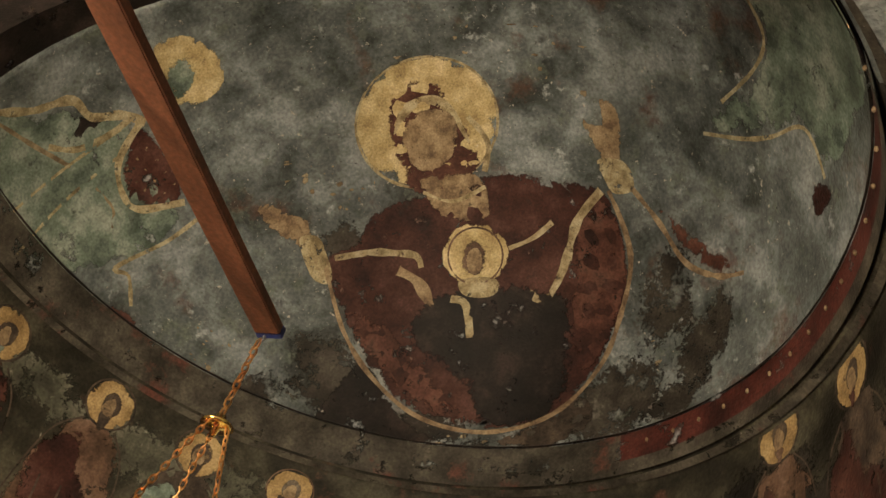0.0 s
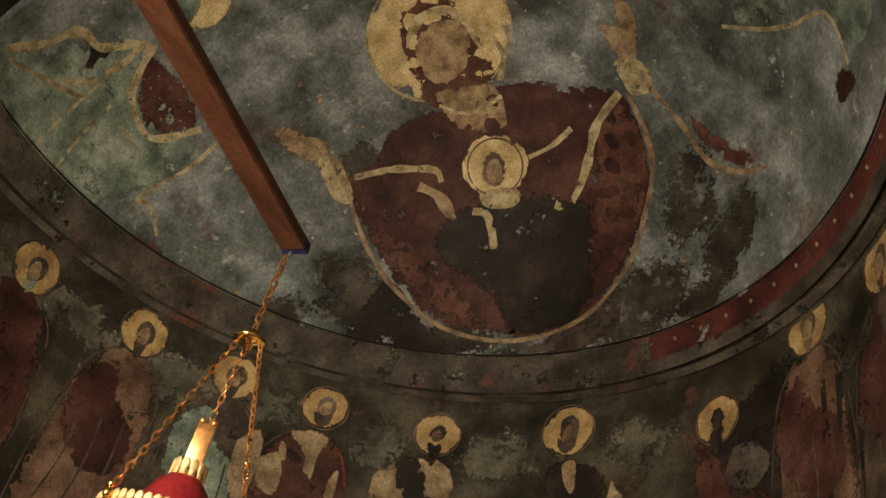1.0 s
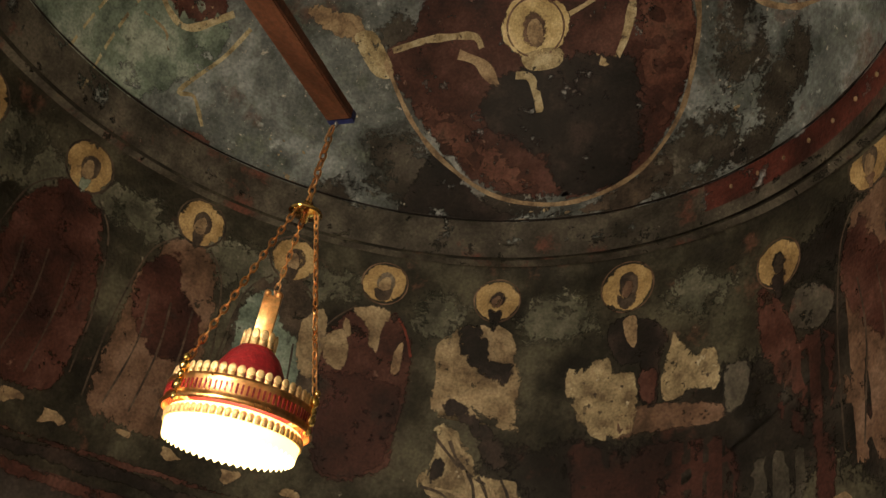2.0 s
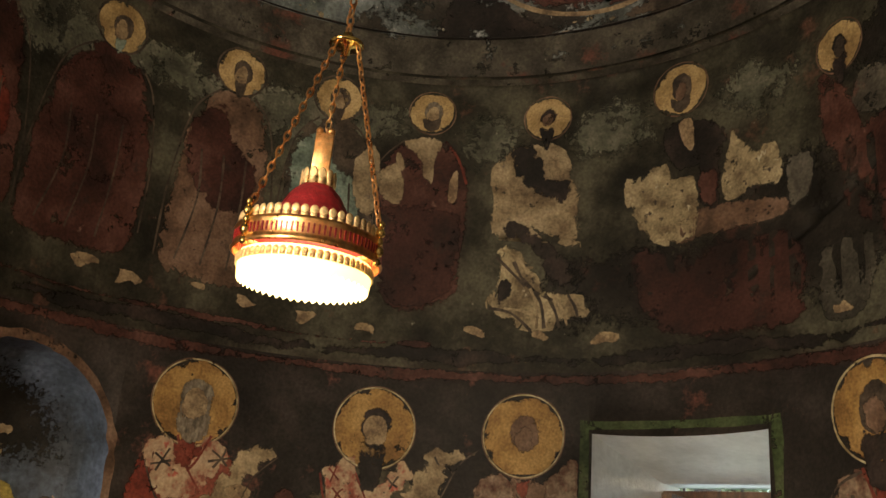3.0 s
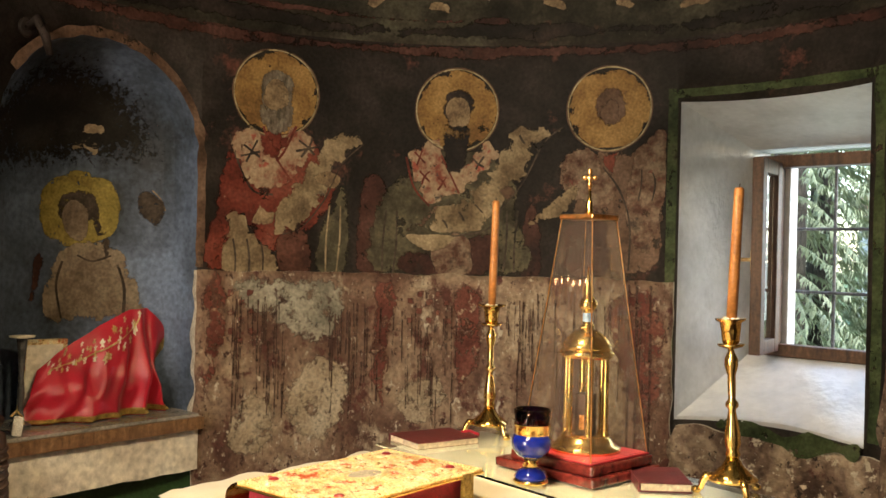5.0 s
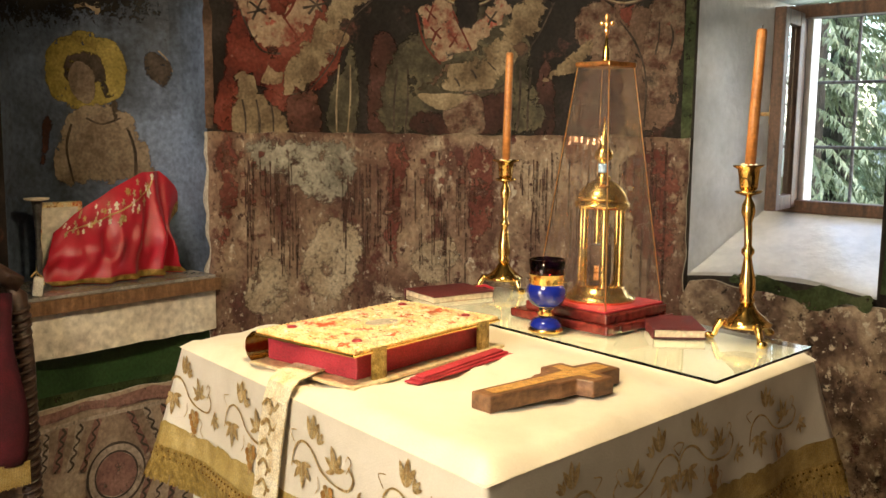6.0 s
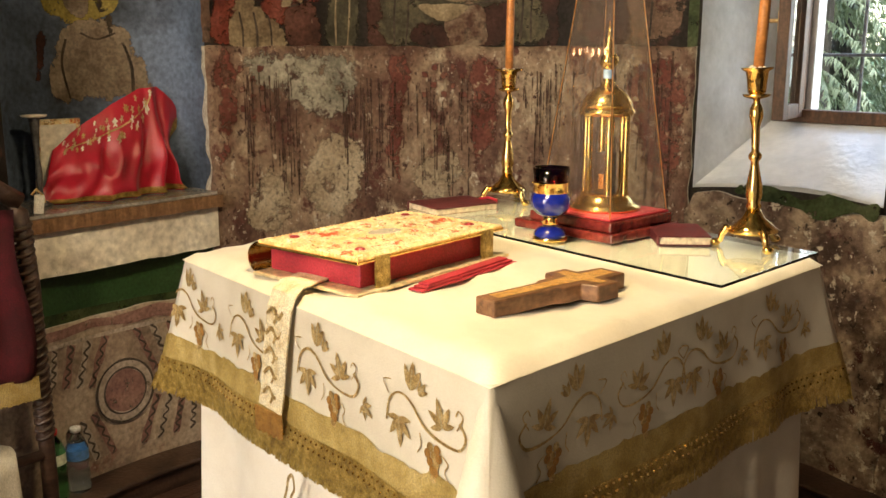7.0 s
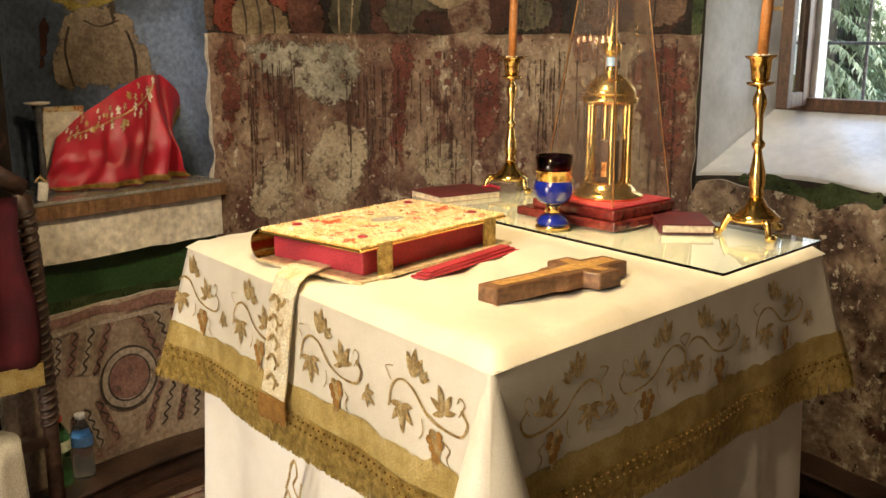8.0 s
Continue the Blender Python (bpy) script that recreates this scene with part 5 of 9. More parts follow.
# ---------------------------------------------------------------- lower row: half-length vested figures in plain shapes
def vested(s, zh, robe, under, scroll, headm, beard, label, vest=None, roll=None):
    e = thing("fresco_figure", label, "fresco", group="lower row of frescoes")
    q = lambda pts: [(s + x, zh + z) for x, z in pts]
    patch("robe", q([(-0.06, -0.17), (0.10, -0.16), (0.18, -0.24), (0.24, -0.40), (0.25, -0.655), (-0.26, -0.66), (-0.26, -0.52), (-0.20, -0.30), (-0.15, -0.21)]), on_wall, 0.002, robe, e)
    patch("vestment", q([(-0.16, -0.20), (-0.05, -0.155), (0.0, -0.27), (0.07, -0.155), (0.17, -0.22), (0.15, -0.40), (0.05, -0.50), (-0.06, -0.48), (-0.10, -0.36)]), on_wall, 0.004, vest or M_PATTERN, e)
    stroke("outline", q([(-0.06, -0.17), (-0.15, -0.21), (-0.20, -0.30), (-0.26, -0.52), (-0.26, -0.65)]), 0.008, on_wall, 0.006, M_UMBER, e)
    stroke("outline", q([(0.10, -0.16), (0.18, -0.24), (0.24, -0.40), (0.25, -0.65)]), 0.008, on_wall, 0.006, M_UMBER, e)
    for x in (-0.22, -0.15, 0.10, 0.17, 0.21):
        stroke("fold", q([(x * 0.85, -0.42), (x * 0.95, -0.54), (x, -0.65)]), 0.007, on_wall, 0.0085, M_UMBER, e)
    patch("stole", q([(-0.045, -0.16), (0.06, -0.16), (0.04, -0.30), (0.06, -0.655), (-0.06, -0.655), (-0.03, -0.30)]), on_wall, 0.0055, under, e)
    stroke("stole_line", q([(-0.06, -0.16), (-0.02, -0.26), (0.0, -0.36)]), 0.010, on_wall, 0.007, M_RED, e)
    stroke("stole_line", q([(0.08, -0.16), (0.03, -0.26), (0.0, -0.36)]), 0.010, on_wall, 0.007, M_RED, e)
    for x, z in ((-0.10, -0.27), (0.115, -0.26), (-0.02, -0.43), (0.10, -0.40)):
        stroke("dark_cross", q([(x - 0.028, z), (x, z + 0.004), (x + 0.028, z)]), 0.012, on_wall, 0.0075, M_UMBER, e)
        stroke("dark_cross", q([(x, z - 0.035), (x + 0.003, z), (x, z + 0.035)]), 0.012, on_wall, 0.0085, M_UMBER, e)
    patch("sleeve", q([(-0.24, -0.38), (-0.15, -0.44), (-0.05, -0.50), (-0.07, -0.58), (-0.20, -0.56), (-0.26, -0.50)]), on_wall, 0.006, scroll[1], e)
    patch("hem_panel", q([(-0.19, -0.50), (-0.09, -0.54), (-0.08, -0.655), (-0.20, -0.655)]), on_wall, 0.0075, vest or M_PATTERN, e)
    patch("hem_panel", q([(0.12, -0.46), (0.22, -0.42), (0.23, -0.655), (0.12, -0.655)]), on_wall, 0.0055, M_OLIVE, e)
    x0 = scroll[0]
    patch("scroll", q([(x0 - 0.09, -0.47), (x0 - 0.02, -0.54), (x0 + 0.10, -0.47), (x0 + 0.22, -0.28), (x0 + 0.33, -0.15), (x0 + 0.21, -0.13), (x0 + 0.10, -0.27), (x0 + 0.02, -0.40)]), on_wall, 0.009, roll or M_WHITE, e)
    stroke("scroll_edge", q([(x0 - 0.02, -0.54), (x0 + 0.10, -0.47), (x0 + 0.22, -0.28), (x0 + 0.33, -0.15)]), 0.006, on_wall, 0.0105, M_UMBER, e)
    for k in range(4):
        a = 0.02 + 0.055 * k
        stroke("script_bar", q([(x0 + a - 0.01, -0.40 + 1.0 * a), (x0 + a + 0.03, -0.425 + 1.0 * a), (x0 + a + 0.05, -0.44 + 1.0 * a)]), 0.006, on_wall, 0.0105, M_BROWNROBE, e)
    patch("halo", ellipse((s, zh), 0.158, 0.152), on_wall, 0.004, M_HALO_DEEP, e)
    ring("halo_line", (s, zh), 0.154, 0.007, on_wall, 0.0055, M_OCHRE, e)
    patch("hair", ellipse((s + 0.005, zh + 0.005), 0.072, 0.083), on_wall, 0.010, beard or M_BROWNROBE, e)
    patch("head", ellipse((s, zh - 0.015), 0.052, 0.074), on_wall, 0.0112, headm, e)
    if beard is M_UMBER:
        patch("beard", q([(-0.06, -0.035), (0.0, -0.055), (0.065, -0.035), (0.075, -0.12), (0.06, -0.21), (0.01, -0.245), (-0.045, -0.21), (-0.07, -0.12)]), on_wall, 0.0118, M_BLACKENED, e)
    elif beard:
        patch("beard", q([(-0.05, -0.045), (0.0, -0.06), (0.055, -0.045), (0.05, -0.12), (0.02, -0.20 if beard is M_UMBER else -0.145), (-0.015, -0.20 if beard is M_UMBER else -0.145), (-0.045, -0.12)]), on_wall, 0.0118, beard, e)
    return e



fa = thing("fresco_figure", "fresco of a red-vested haloed figure with an open scroll", "fresco", group="lower row of frescoes")
patch("robe", [(-1.99, 1.92), (-1.90, 1.96), (-1.69, 1.94), (-1.59, 1.77), (-1.64, 1.63), (-1.70, 1.56), (-1.81, 1.50), (-1.97, 1.62), (-2.00, 1.44), (-2.08, 1.44), (-2.07, 1.57), (-2.03, 1.75)], on_wall, 0.0020, M_RED, fa)
patch("hem_panel", [(-1.57, 1.79), (-1.54, 1.67), (-1.55, 1.44), (-1.67, 1.44), (-1.67, 1.59), (-1.62, 1.69)], on_wall, 0.0032, M_OLIVE, fa)
patch("hem_panel", [(-1.99, 1.66), (-1.92, 1.64), (-1.90, 1.59), (-1.82, 1.52), (-1.81, 1.44), (-2.00, 1.44), (-2.00, 1.56)], on_wall, 0.0032, M_WHITE, fa)
patch("stole", [(-1.82, 1.58), (-1.70, 1.61), (-1.68, 1.44), (-1.81, 1.44)], on_wall, 0.0044, M_RUSSET, fa)
patch("vestment", [(-1.99, 1.91), (-1.90, 1.96), (-1.86, 1.90), (-1.82, 1.86), (-1.77, 1.97), (-1.68, 1.93), (-1.70, 1.85), (-1.77, 1.76), (-1.82, 1.73), (-1.89, 1.73), (-1.95, 1.80)], on_wall, 0.0056, M_PATTERN, fa)
patch("collar", [(-1.87, 1.95), (-1.79, 1.95), (-1.81, 1.86), (-1.84, 1.87)], on_wall, 0.0068, M_RED, fa)
stroke("stole_line", [(-1.87, 1.96), (-1.84, 1.88), (-1.77, 1.78)], 0.008, on_wall, 0.0080, M_RED, fa)
stroke("stole_line", [(-1.75, 1.97), (-1.79, 1.88), (-1.82, 1.84)], 0.008, on_wall, 0.0080, M_RED, fa)
patch("fold", [(-1.92, 1.58), (-1.88, 1.61), (-1.81, 1.58), (-1.81, 1.51), (-1.88, 1.54)], on_wall, 0.0068, M_RED, fa)
patch("scroll", [(-1.83, 1.58), (-1.82, 1.68), (-1.73, 1.81), (-1.65, 1.93), (-1.61, 1.97), (-1.51, 1.96), (-1.50, 1.92), (-1.58, 1.84), (-1.64, 1.71), (-1.72, 1.61), (-1.78, 1.58)], on_wall, 0.0092, M_WHITE, fa)
stroke("scroll_edge", [(-1.50, 1.92), (-1.58, 1.84), (-1.64, 1.71), (-1.72, 1.61), (-1.79, 1.58)], 0.005, on_wall, 0.0104, M_UMBER, fa)
patch("sleeve", [(-1.91, 1.63), (-1.88, 1.68), (-1.90, 1.71), (-1.88, 1.70), (-1.85, 1.66), (-1.82, 1.66), (-1.83, 1.61), (-1.88, 1.61)], on_wall, 0.0104, M_FLESH, fa)
patch("cuff", [(-1.68, 1.79), (-1.63, 1.82), (-1.58, 1.79), (-1.60, 1.75), (-1.65, 1.76)], on_wall, 0.0104, M_FLESH, fa)
stroke("dark_cross", [(-1.94, 1.89), (-1.91, 1.87), (-1.88, 1.85)], 0.008, on_wall, 0.0080, M_UMBER, fa)
stroke("dark_cross", [(-1.89, 1.91), (-1.91, 1.87), (-1.93, 1.83)], 0.008, on_wall, 0.0080, M_UMBER, fa)
stroke("dark_cross", [(-1.95, 1.85), (-1.91, 1.86), (-1.88, 1.87)], 0.008, on_wall, 0.0080, M_UMBER, fa)
stroke("dark_cross", [(-1.74, 1.92), (-1.71, 1.90), (-1.68, 1.87)], 0.008, on_wall, 0.0080, M_UMBER, fa)
stroke("dark_cross", [(-1.69, 1.93), (-1.70, 1.90), (-1.73, 1.86)], 0.008, on_wall, 0.0080, M_UMBER, fa)
stroke("dark_cross", [(-1.75, 1.88), (-1.71, 1.89), (-1.67, 1.90)], 0.008, on_wall, 0.0080, M_UMBER, fa)
stroke("fold", [(-1.97, 1.56), (-1.96, 1.50), (-1.96, 1.44)], 0.007, on_wall, 0.0056, M_UMBER, fa)
stroke("fold", [(-1.92, 1.56), (-1.91, 1.50), (-1.91, 1.44)], 0.007, on_wall, 0.0056, M_UMBER, fa)
stroke("fold", [(-1.87, 1.56), (-1.86, 1.50), (-1.86, 1.44)], 0.007, on_wall, 0.0056, M_UMBER, fa)
stroke("fold", [(-1.62, 1.69), (-1.63, 1.57), (-1.63, 1.45)], 0.006, on_wall, 0.0056, M_WHITE, fa)
stroke("fold", [(-1.58, 1.69), (-1.58, 1.57), (-1.59, 1.45)], 0.006, on_wall, 0.0056, M_WHITE, fa)
stroke("outline", [(-1.99, 1.92), (-1.95, 1.81), (-1.90, 1.73), (-1.83, 1.72)], 0.007, on_wall, 0.0056, M_UMBER, fa)
blank_head(fa, -1.826, 2.081, 0.157, M_HALO_DEEP, M_GREYHAIR, M_GREYHAIR, M_FLESH)

fb = thing("fresco_figure", "fresco of a vested dark-bearded figure with an open scroll", "fresco", group="lower row of frescoes")
patch("robe", [(-1.34, 1.85), (-1.37, 1.83), (-1.46, 1.68), (-1.46, 1.44), (-0.89, 1.45), (-0.90, 1.65), (-0.92, 1.79), (-1.02, 1.90), (-1.23, 1.94)], on_wall, 0.0020, M_OLIVE, fb)
patch("lower_robe", [(-1.35, 1.54), (-1.22, 1.54), (-1.01, 1.62), (-1.00, 1.45), (-1.36, 1.44)], on_wall, 0.0032, M_MAROON, fb)
patch("vestment", [(-1.34, 1.89), (-1.27, 1.94), (-1.22, 1.97), (-1.20, 1.89), (-1.15, 1.85), (-1.09, 1.90), (-1.05, 1.96), (-0.99, 1.91), (-1.02, 1.85), (-1.08, 1.79), (-1.14, 1.74), (-1.20, 1.72), (-1.26, 1.70), (-1.30, 1.77)], on_wall, 0.0044, M_PATTERN, fb)
patch("stole", [(-1.23, 1.58), (-1.10, 1.60), (-1.09, 1.45), (-1.22, 1.45)], on_wall, 0.0044, M_DIMVEST, fb)
stroke("stole_line", [(-1.34, 1.88), (-1.31, 1.77), (-1.25, 1.70)], 0.008, on_wall, 0.0056, M_RED, fb)
stroke("stole_line", [(-1.21, 1.89), (-1.16, 1.79), (-1.14, 1.75)], 0.008, on_wall, 0.0056, M_RED, fb)
patch("fold", [(-1.35, 1.59), (-1.26, 1.60), (-1.14, 1.59), (-1.22, 1.53), (-1.30, 1.55)], on_wall, 0.0056, M_WHITE, fb)
patch("scroll", [(-1.25, 1.61), (-1.24, 1.70), (-1.14, 1.74), (-1.04, 1.83), (-0.96, 1.98), (-0.93, 2.01), (-0.76, 2.00), (-0.83, 1.94), (-0.90, 1.80), (-0.97, 1.71), (-1.03, 1.62), (-1.16, 1.59)], on_wall, 0.0080, M_WHITE, fb)
stroke("scroll_edge", [(-0.76, 2.00), (-0.83, 1.94), (-0.90, 1.80), (-0.97, 1.71), (-1.03, 1.62), (-1.16, 1.59)], 0.005, on_wall, 0.0092, M_UMBER, fb)
stroke("script_bar", [(-0.92, 1.97), (-0.91, 1.95), (-0.90, 1.94)], 0.006, on_wall, 0.0092, M_UMBER, fb)
stroke("script_bar", [(-0.87, 1.94), (-0.86, 1.93), (-0.85, 1.91)], 0.006, on_wall, 0.0092, M_UMBER, fb)
stroke("script_bar", [(-1.14, 1.68), (-1.13, 1.67), (-1.12, 1.65)], 0.006, on_wall, 0.0092, M_UMBER, fb)
stroke("script_bar", [(-1.08, 1.71), (-1.06, 1.69), (-1.05, 1.68)], 0.006, on_wall, 0.0092, M_UMBER, fb)
stroke("script_bar", [(-1.20, 1.65), (-1.19, 1.64), (-1.18, 1.62)], 0.006, on_wall, 0.0092, M_UMBER, fb)
patch("sleeve", [(-1.35, 1.62), (-1.31, 1.65), (-1.23, 1.71), (-1.20, 1.70), (-1.24, 1.64), (-1.30, 1.60), (-1.34, 1.58)], on_wall, 0.0092, M_BROWNROBE, fb)
patch("cuff", [(-1.00, 1.77), (-0.94, 1.79), (-0.92, 1.75), (-0.96, 1.72)], on_wall, 0.0092, M_BROWNROBE, fb)
stroke("dark_cross", [(-1.09, 1.88), (-1.07, 1.86), (-1.05, 1.85)], 0.007, on_wall, 0.0068, M_UMBER, fb)
stroke("dark_cross", [(-1.05, 1.89), (-1.07, 1.86), (-1.08, 1.84)], 0.007, on_wall, 0.0068, M_UMBER, fb)
stroke("dark_cross", [(-1.29, 1.83), (-1.27, 1.81), (-1.25, 1.79)], 0.007, on_wall, 0.0068, M_RED, fb)
stroke("dark_cross", [(-1.25, 1.83), (-1.27, 1.81), (-1.28, 1.78)], 0.007, on_wall, 0.0068, M_RED, fb)
stroke("dark_cross", [(-1.31, 1.90), (-1.29, 1.88), (-1.27, 1.86)], 0.007, on_wall, 0.0068, M_RED, fb)
stroke("dark_cross", [(-1.28, 1.91), (-1.29, 1.88), (-1.30, 1.85)], 0.007, on_wall, 0.0068, M_RED, fb)
stroke("dark_cross", [(-1.22, 1.81), (-1.20, 1.79), (-1.19, 1.77)], 0.007, on_wall, 0.0068, M_RED, fb)
stroke("dark_cross", [(-1.19, 1.81), (-1.20, 1.79), (-1.22, 1.76)], 0.007, on_wall, 0.0068, M_RED, fb)
stroke("fold", [(-1.41, 1.68), (-1.42, 1.56), (-1.42, 1.45)], 0.007, on_wall, 0.0044, M_UMBER, fb)
stroke("fold", [(-1.37, 1.68), (-1.37, 1.56), (-1.38, 1.45)], 0.007, on_wall, 0.0044, M_UMBER, fb)
stroke("fold", [(-0.96, 1.69), (-0.96, 1.57), (-0.97, 1.46)], 0.007, on_wall, 0.0044, M_UMBER, fb)
stroke("fold", [(-0.92, 1.69), (-0.93, 1.57), (-0.93, 1.46)], 0.007, on_wall, 0.0044, M_UMBER, fb)
blank_head(fb, -1.155, 2.060, 0.155, M_HALO_DEEP, M_BLACKENED, M_BLACKENED, M_FLESH)

fc = thing("fresco_figure", "darkened fresco of a vested figure beside the window", "fresco", group="lower row of frescoes")
patch("robe", [(-0.78, 1.87), (-0.72, 1.92), (-0.64, 1.93), (-0.52, 1.92), (-0.45, 1.96), (-0.38, 1.99), (-0.38, 1.75), (-0.42, 1.47), (-0.75, 1.46), (-0.76, 1.65), (-0.72, 1.73), (-0.78, 1.79)], on_wall, 0.0020, M_BROWNROBE, fc)
patch("lower_robe", [(-0.75, 1.65), (-0.60, 1.69), (-0.58, 1.46), (-0.75, 1.46)], on_wall, 0.0032, M_MAROON, fc)
patch("vestment", [(-0.50, 1.90), (-0.46, 1.94), (-0.39, 1.99), (-0.38, 1.75), (-0.43, 1.55), (-0.50, 1.57), (-0.53, 1.71)], on_wall, 0.0044, M_DIMVEST, fc)
patch("vestment", [(-0.77, 1.87), (-0.72, 1.92), (-0.64, 1.92), (-0.61, 1.85), (-0.55, 1.79), (-0.60, 1.69), (-0.71, 1.73), (-0.77, 1.79)], on_wall, 0.0044, M_DIMVEST, fc)
patch("collar", [(-0.62, 1.89), (-0.55, 1.91), (-0.57, 1.82), (-0.60, 1.84)], on_wall, 0.0056, M_RED, fc)
patch("sleeve", [(-0.89, 1.64), (-0.82, 1.71), (-0.71, 1.79), (-0.69, 1.75), (-0.75, 1.67), (-0.82, 1.65), (-0.87, 1.63)], on_wall, 0.0056, M_WHITE, fc)
stroke("script_bar", [(-0.47, 1.84), (-0.47, 1.79), (-0.48, 1.73)], 0.006, on_wall, 0.0056, M_UMBER, fc)
stroke("script_bar", [(-0.43, 1.83), (-0.42, 1.79), (-0.43, 1.73)], 0.006, on_wall, 0.0056, M_UMBER, fc)
stroke("fold", [(-0.61, 1.85), (-0.55, 1.77), (-0.51, 1.65), (-0.51, 1.48)], 0.007, on_wall, 0.0056, M_UMBER, fc)
blank_head(fc, -0.592, 2.063, 0.155, M_HALO_DEEP, M_BROWNROBE, None, M_BROWNROBE)
vested(0.70, 2.10, M_BROWNROBE, M_RED, (0.0, M_FLESH), M_BROWNROBE, M_UMBER, "dim fresco of a vested figure beyond the window", M_DIMVEST, M_FLESH)
shade = thing("fresco_ground", "faded red ground between the vested fresco figures", "fresco", group="lower row of frescoes")
patch("red_ground", [(-2.08, 1.46), (-2.06, 1.62), (-1.96, 1.86), (-1.93, 1.6), (-1.95, 1.455)], on_wall, 0.0015, M_RED, shade)
patch("red_ground", [(-1.53, 1.46), (-1.50, 1.80), (-1.40, 1.78), (-1.38, 1.46)], on_wall, 0.0015, M_MAROON, shade)
patch("red_ground", [(-0.92, 1.46), (-0.90, 1.70), (-0.84, 1.70), (-0.82, 1.45)], on_wall, 0.0015, M_MAROON, shade)

# ---------------------------------------------------------------- niche painting in plain shapes
nf = thing("niche_fresco", "blue niche fresco of a bare-shouldered haloed figure", "fresco")
patch("halo", [(-0.08, 1.63), (-0.07, 1.71), (-0.01, 1.76), (0.05, 1.78), (0.12, 1.77), (0.18, 1.73), (0.20, 1.65), (0.18, 1.57), (0.14, 1.53), (0.07, 1.51), (-0.01, 1.52), (-0.06, 1.56)], in_niche, 0.0032, M_YELLOW, nf)
# dark niche top: soot, with the vault's shade painted into the same colour
patch("soot", [(-0.335, 1.70), (-0.33, 1.93), (-0.25, 2.07), (-0.13, 2.15), (0.0, 2.175), (0.13, 2.15), (0.25, 2.07), (0.33, 1.93), (0.335, 1.74), (0.2, 1.76), (0.0, 1.74), (-0.2, 1.70)], in_niche, 0.0020, M_NICHESOOTSHADE, nf)
patch("torso", [(0.01, 1.52), (0.06, 1.54), (0.13, 1.54), (0.20, 1.51), (0.24, 1.43), (0.27, 1.30), (0.21, 1.27), (0.03, 1.26), (-0.05, 1.28), (-0.06, 1.38), (-0.03, 1.47)], in_niche, 0.0044, M_PALEFLESH, nf)
patch("hair", [(-0.02, 1.64), (-0.00, 1.69), (0.06, 1.72), (0.12, 1.69), (0.14, 1.60), (0.17, 1.53), (0.16, 1.45), (0.14, 1.51), (0.11, 1.58), (0.09, 1.60), (0.01, 1.60)], in_niche, 0.0056, M_UMBER, nf)
patch("head", [(0.00, 1.63), (0.02, 1.67), (0.05, 1.68), (0.09, 1.66), (0.10, 1.60), (0.09, 1.55), (0.06, 1.53), (0.02, 1.56)], in_niche, 0.0068, M_PALEFLESH, nf)
stroke("arm_line", [(0.01, 1.47), (-0.01, 1.39), (0.01, 1.28)], 0.009, in_niche, 0.0068, M_UMBER, nf)
stroke("arm_line", [(0.19, 1.46), (0.21, 1.38), (0.21, 1.29)], 0.009, in_niche, 0.0068, M_UMBER, nf)
stroke("chest_line", [(0.06, 1.49), (0.11, 1.47), (0.17, 1.49)], 0.006, in_niche, 0.0068, M_UMBER, nf)
patch("red_shade", [(-0.11, 1.43), (-0.08, 1.53), (-0.05, 1.47), (-0.07, 1.36), (-0.11, 1.31)], in_niche, 0.0032, M_MAROON, nf)
patch("flaked_patch", [(0.05, 1.89), (0.09, 1.95), (0.14, 1.93), (0.13, 1.86), (0.11, 1.82), (0.08, 1.85), (0.03, 1.84)], in_niche, 0.0044, M_WHITE, nf)
patch("flaked_patch", [(0.24, 1.69), (0.27, 1.72), (0.31, 1.67), (0.30, 1.59), (0.27, 1.61), (0.25, 1.63)], in_niche, 0.0044, M_UMBER, nf)
stroke("scratch", [(0.28, 1.72), (0.30, 1.69), (0.31, 1.65)], 0.004, in_niche, 0.0044, M_WHITE, nf)
rim = thing("painted_arch", "chipped ochre rim painted round the arched niche", "border")
stroke("rim_line", [(-2.445 + (N_HALF + 0.012) * math.cos(a), N_SPRING + (N_HALF + 0.012) * math.sin(a)) for a in [math.pi * k / 16 for k in range(0, 14)]], 0.03, on_wall, 0.003, M_BROWNROBE, rim)
stroke("rim_line", [(-2.445 + N_HALF + 0.012, N_SPRING), (-2.445 + N_HALF + 0.014, 1.6), (-2.445 + N_HALF + 0.012, 1.46)], 0.03, on_wall, 0.003, M_BROWNROBE, rim)


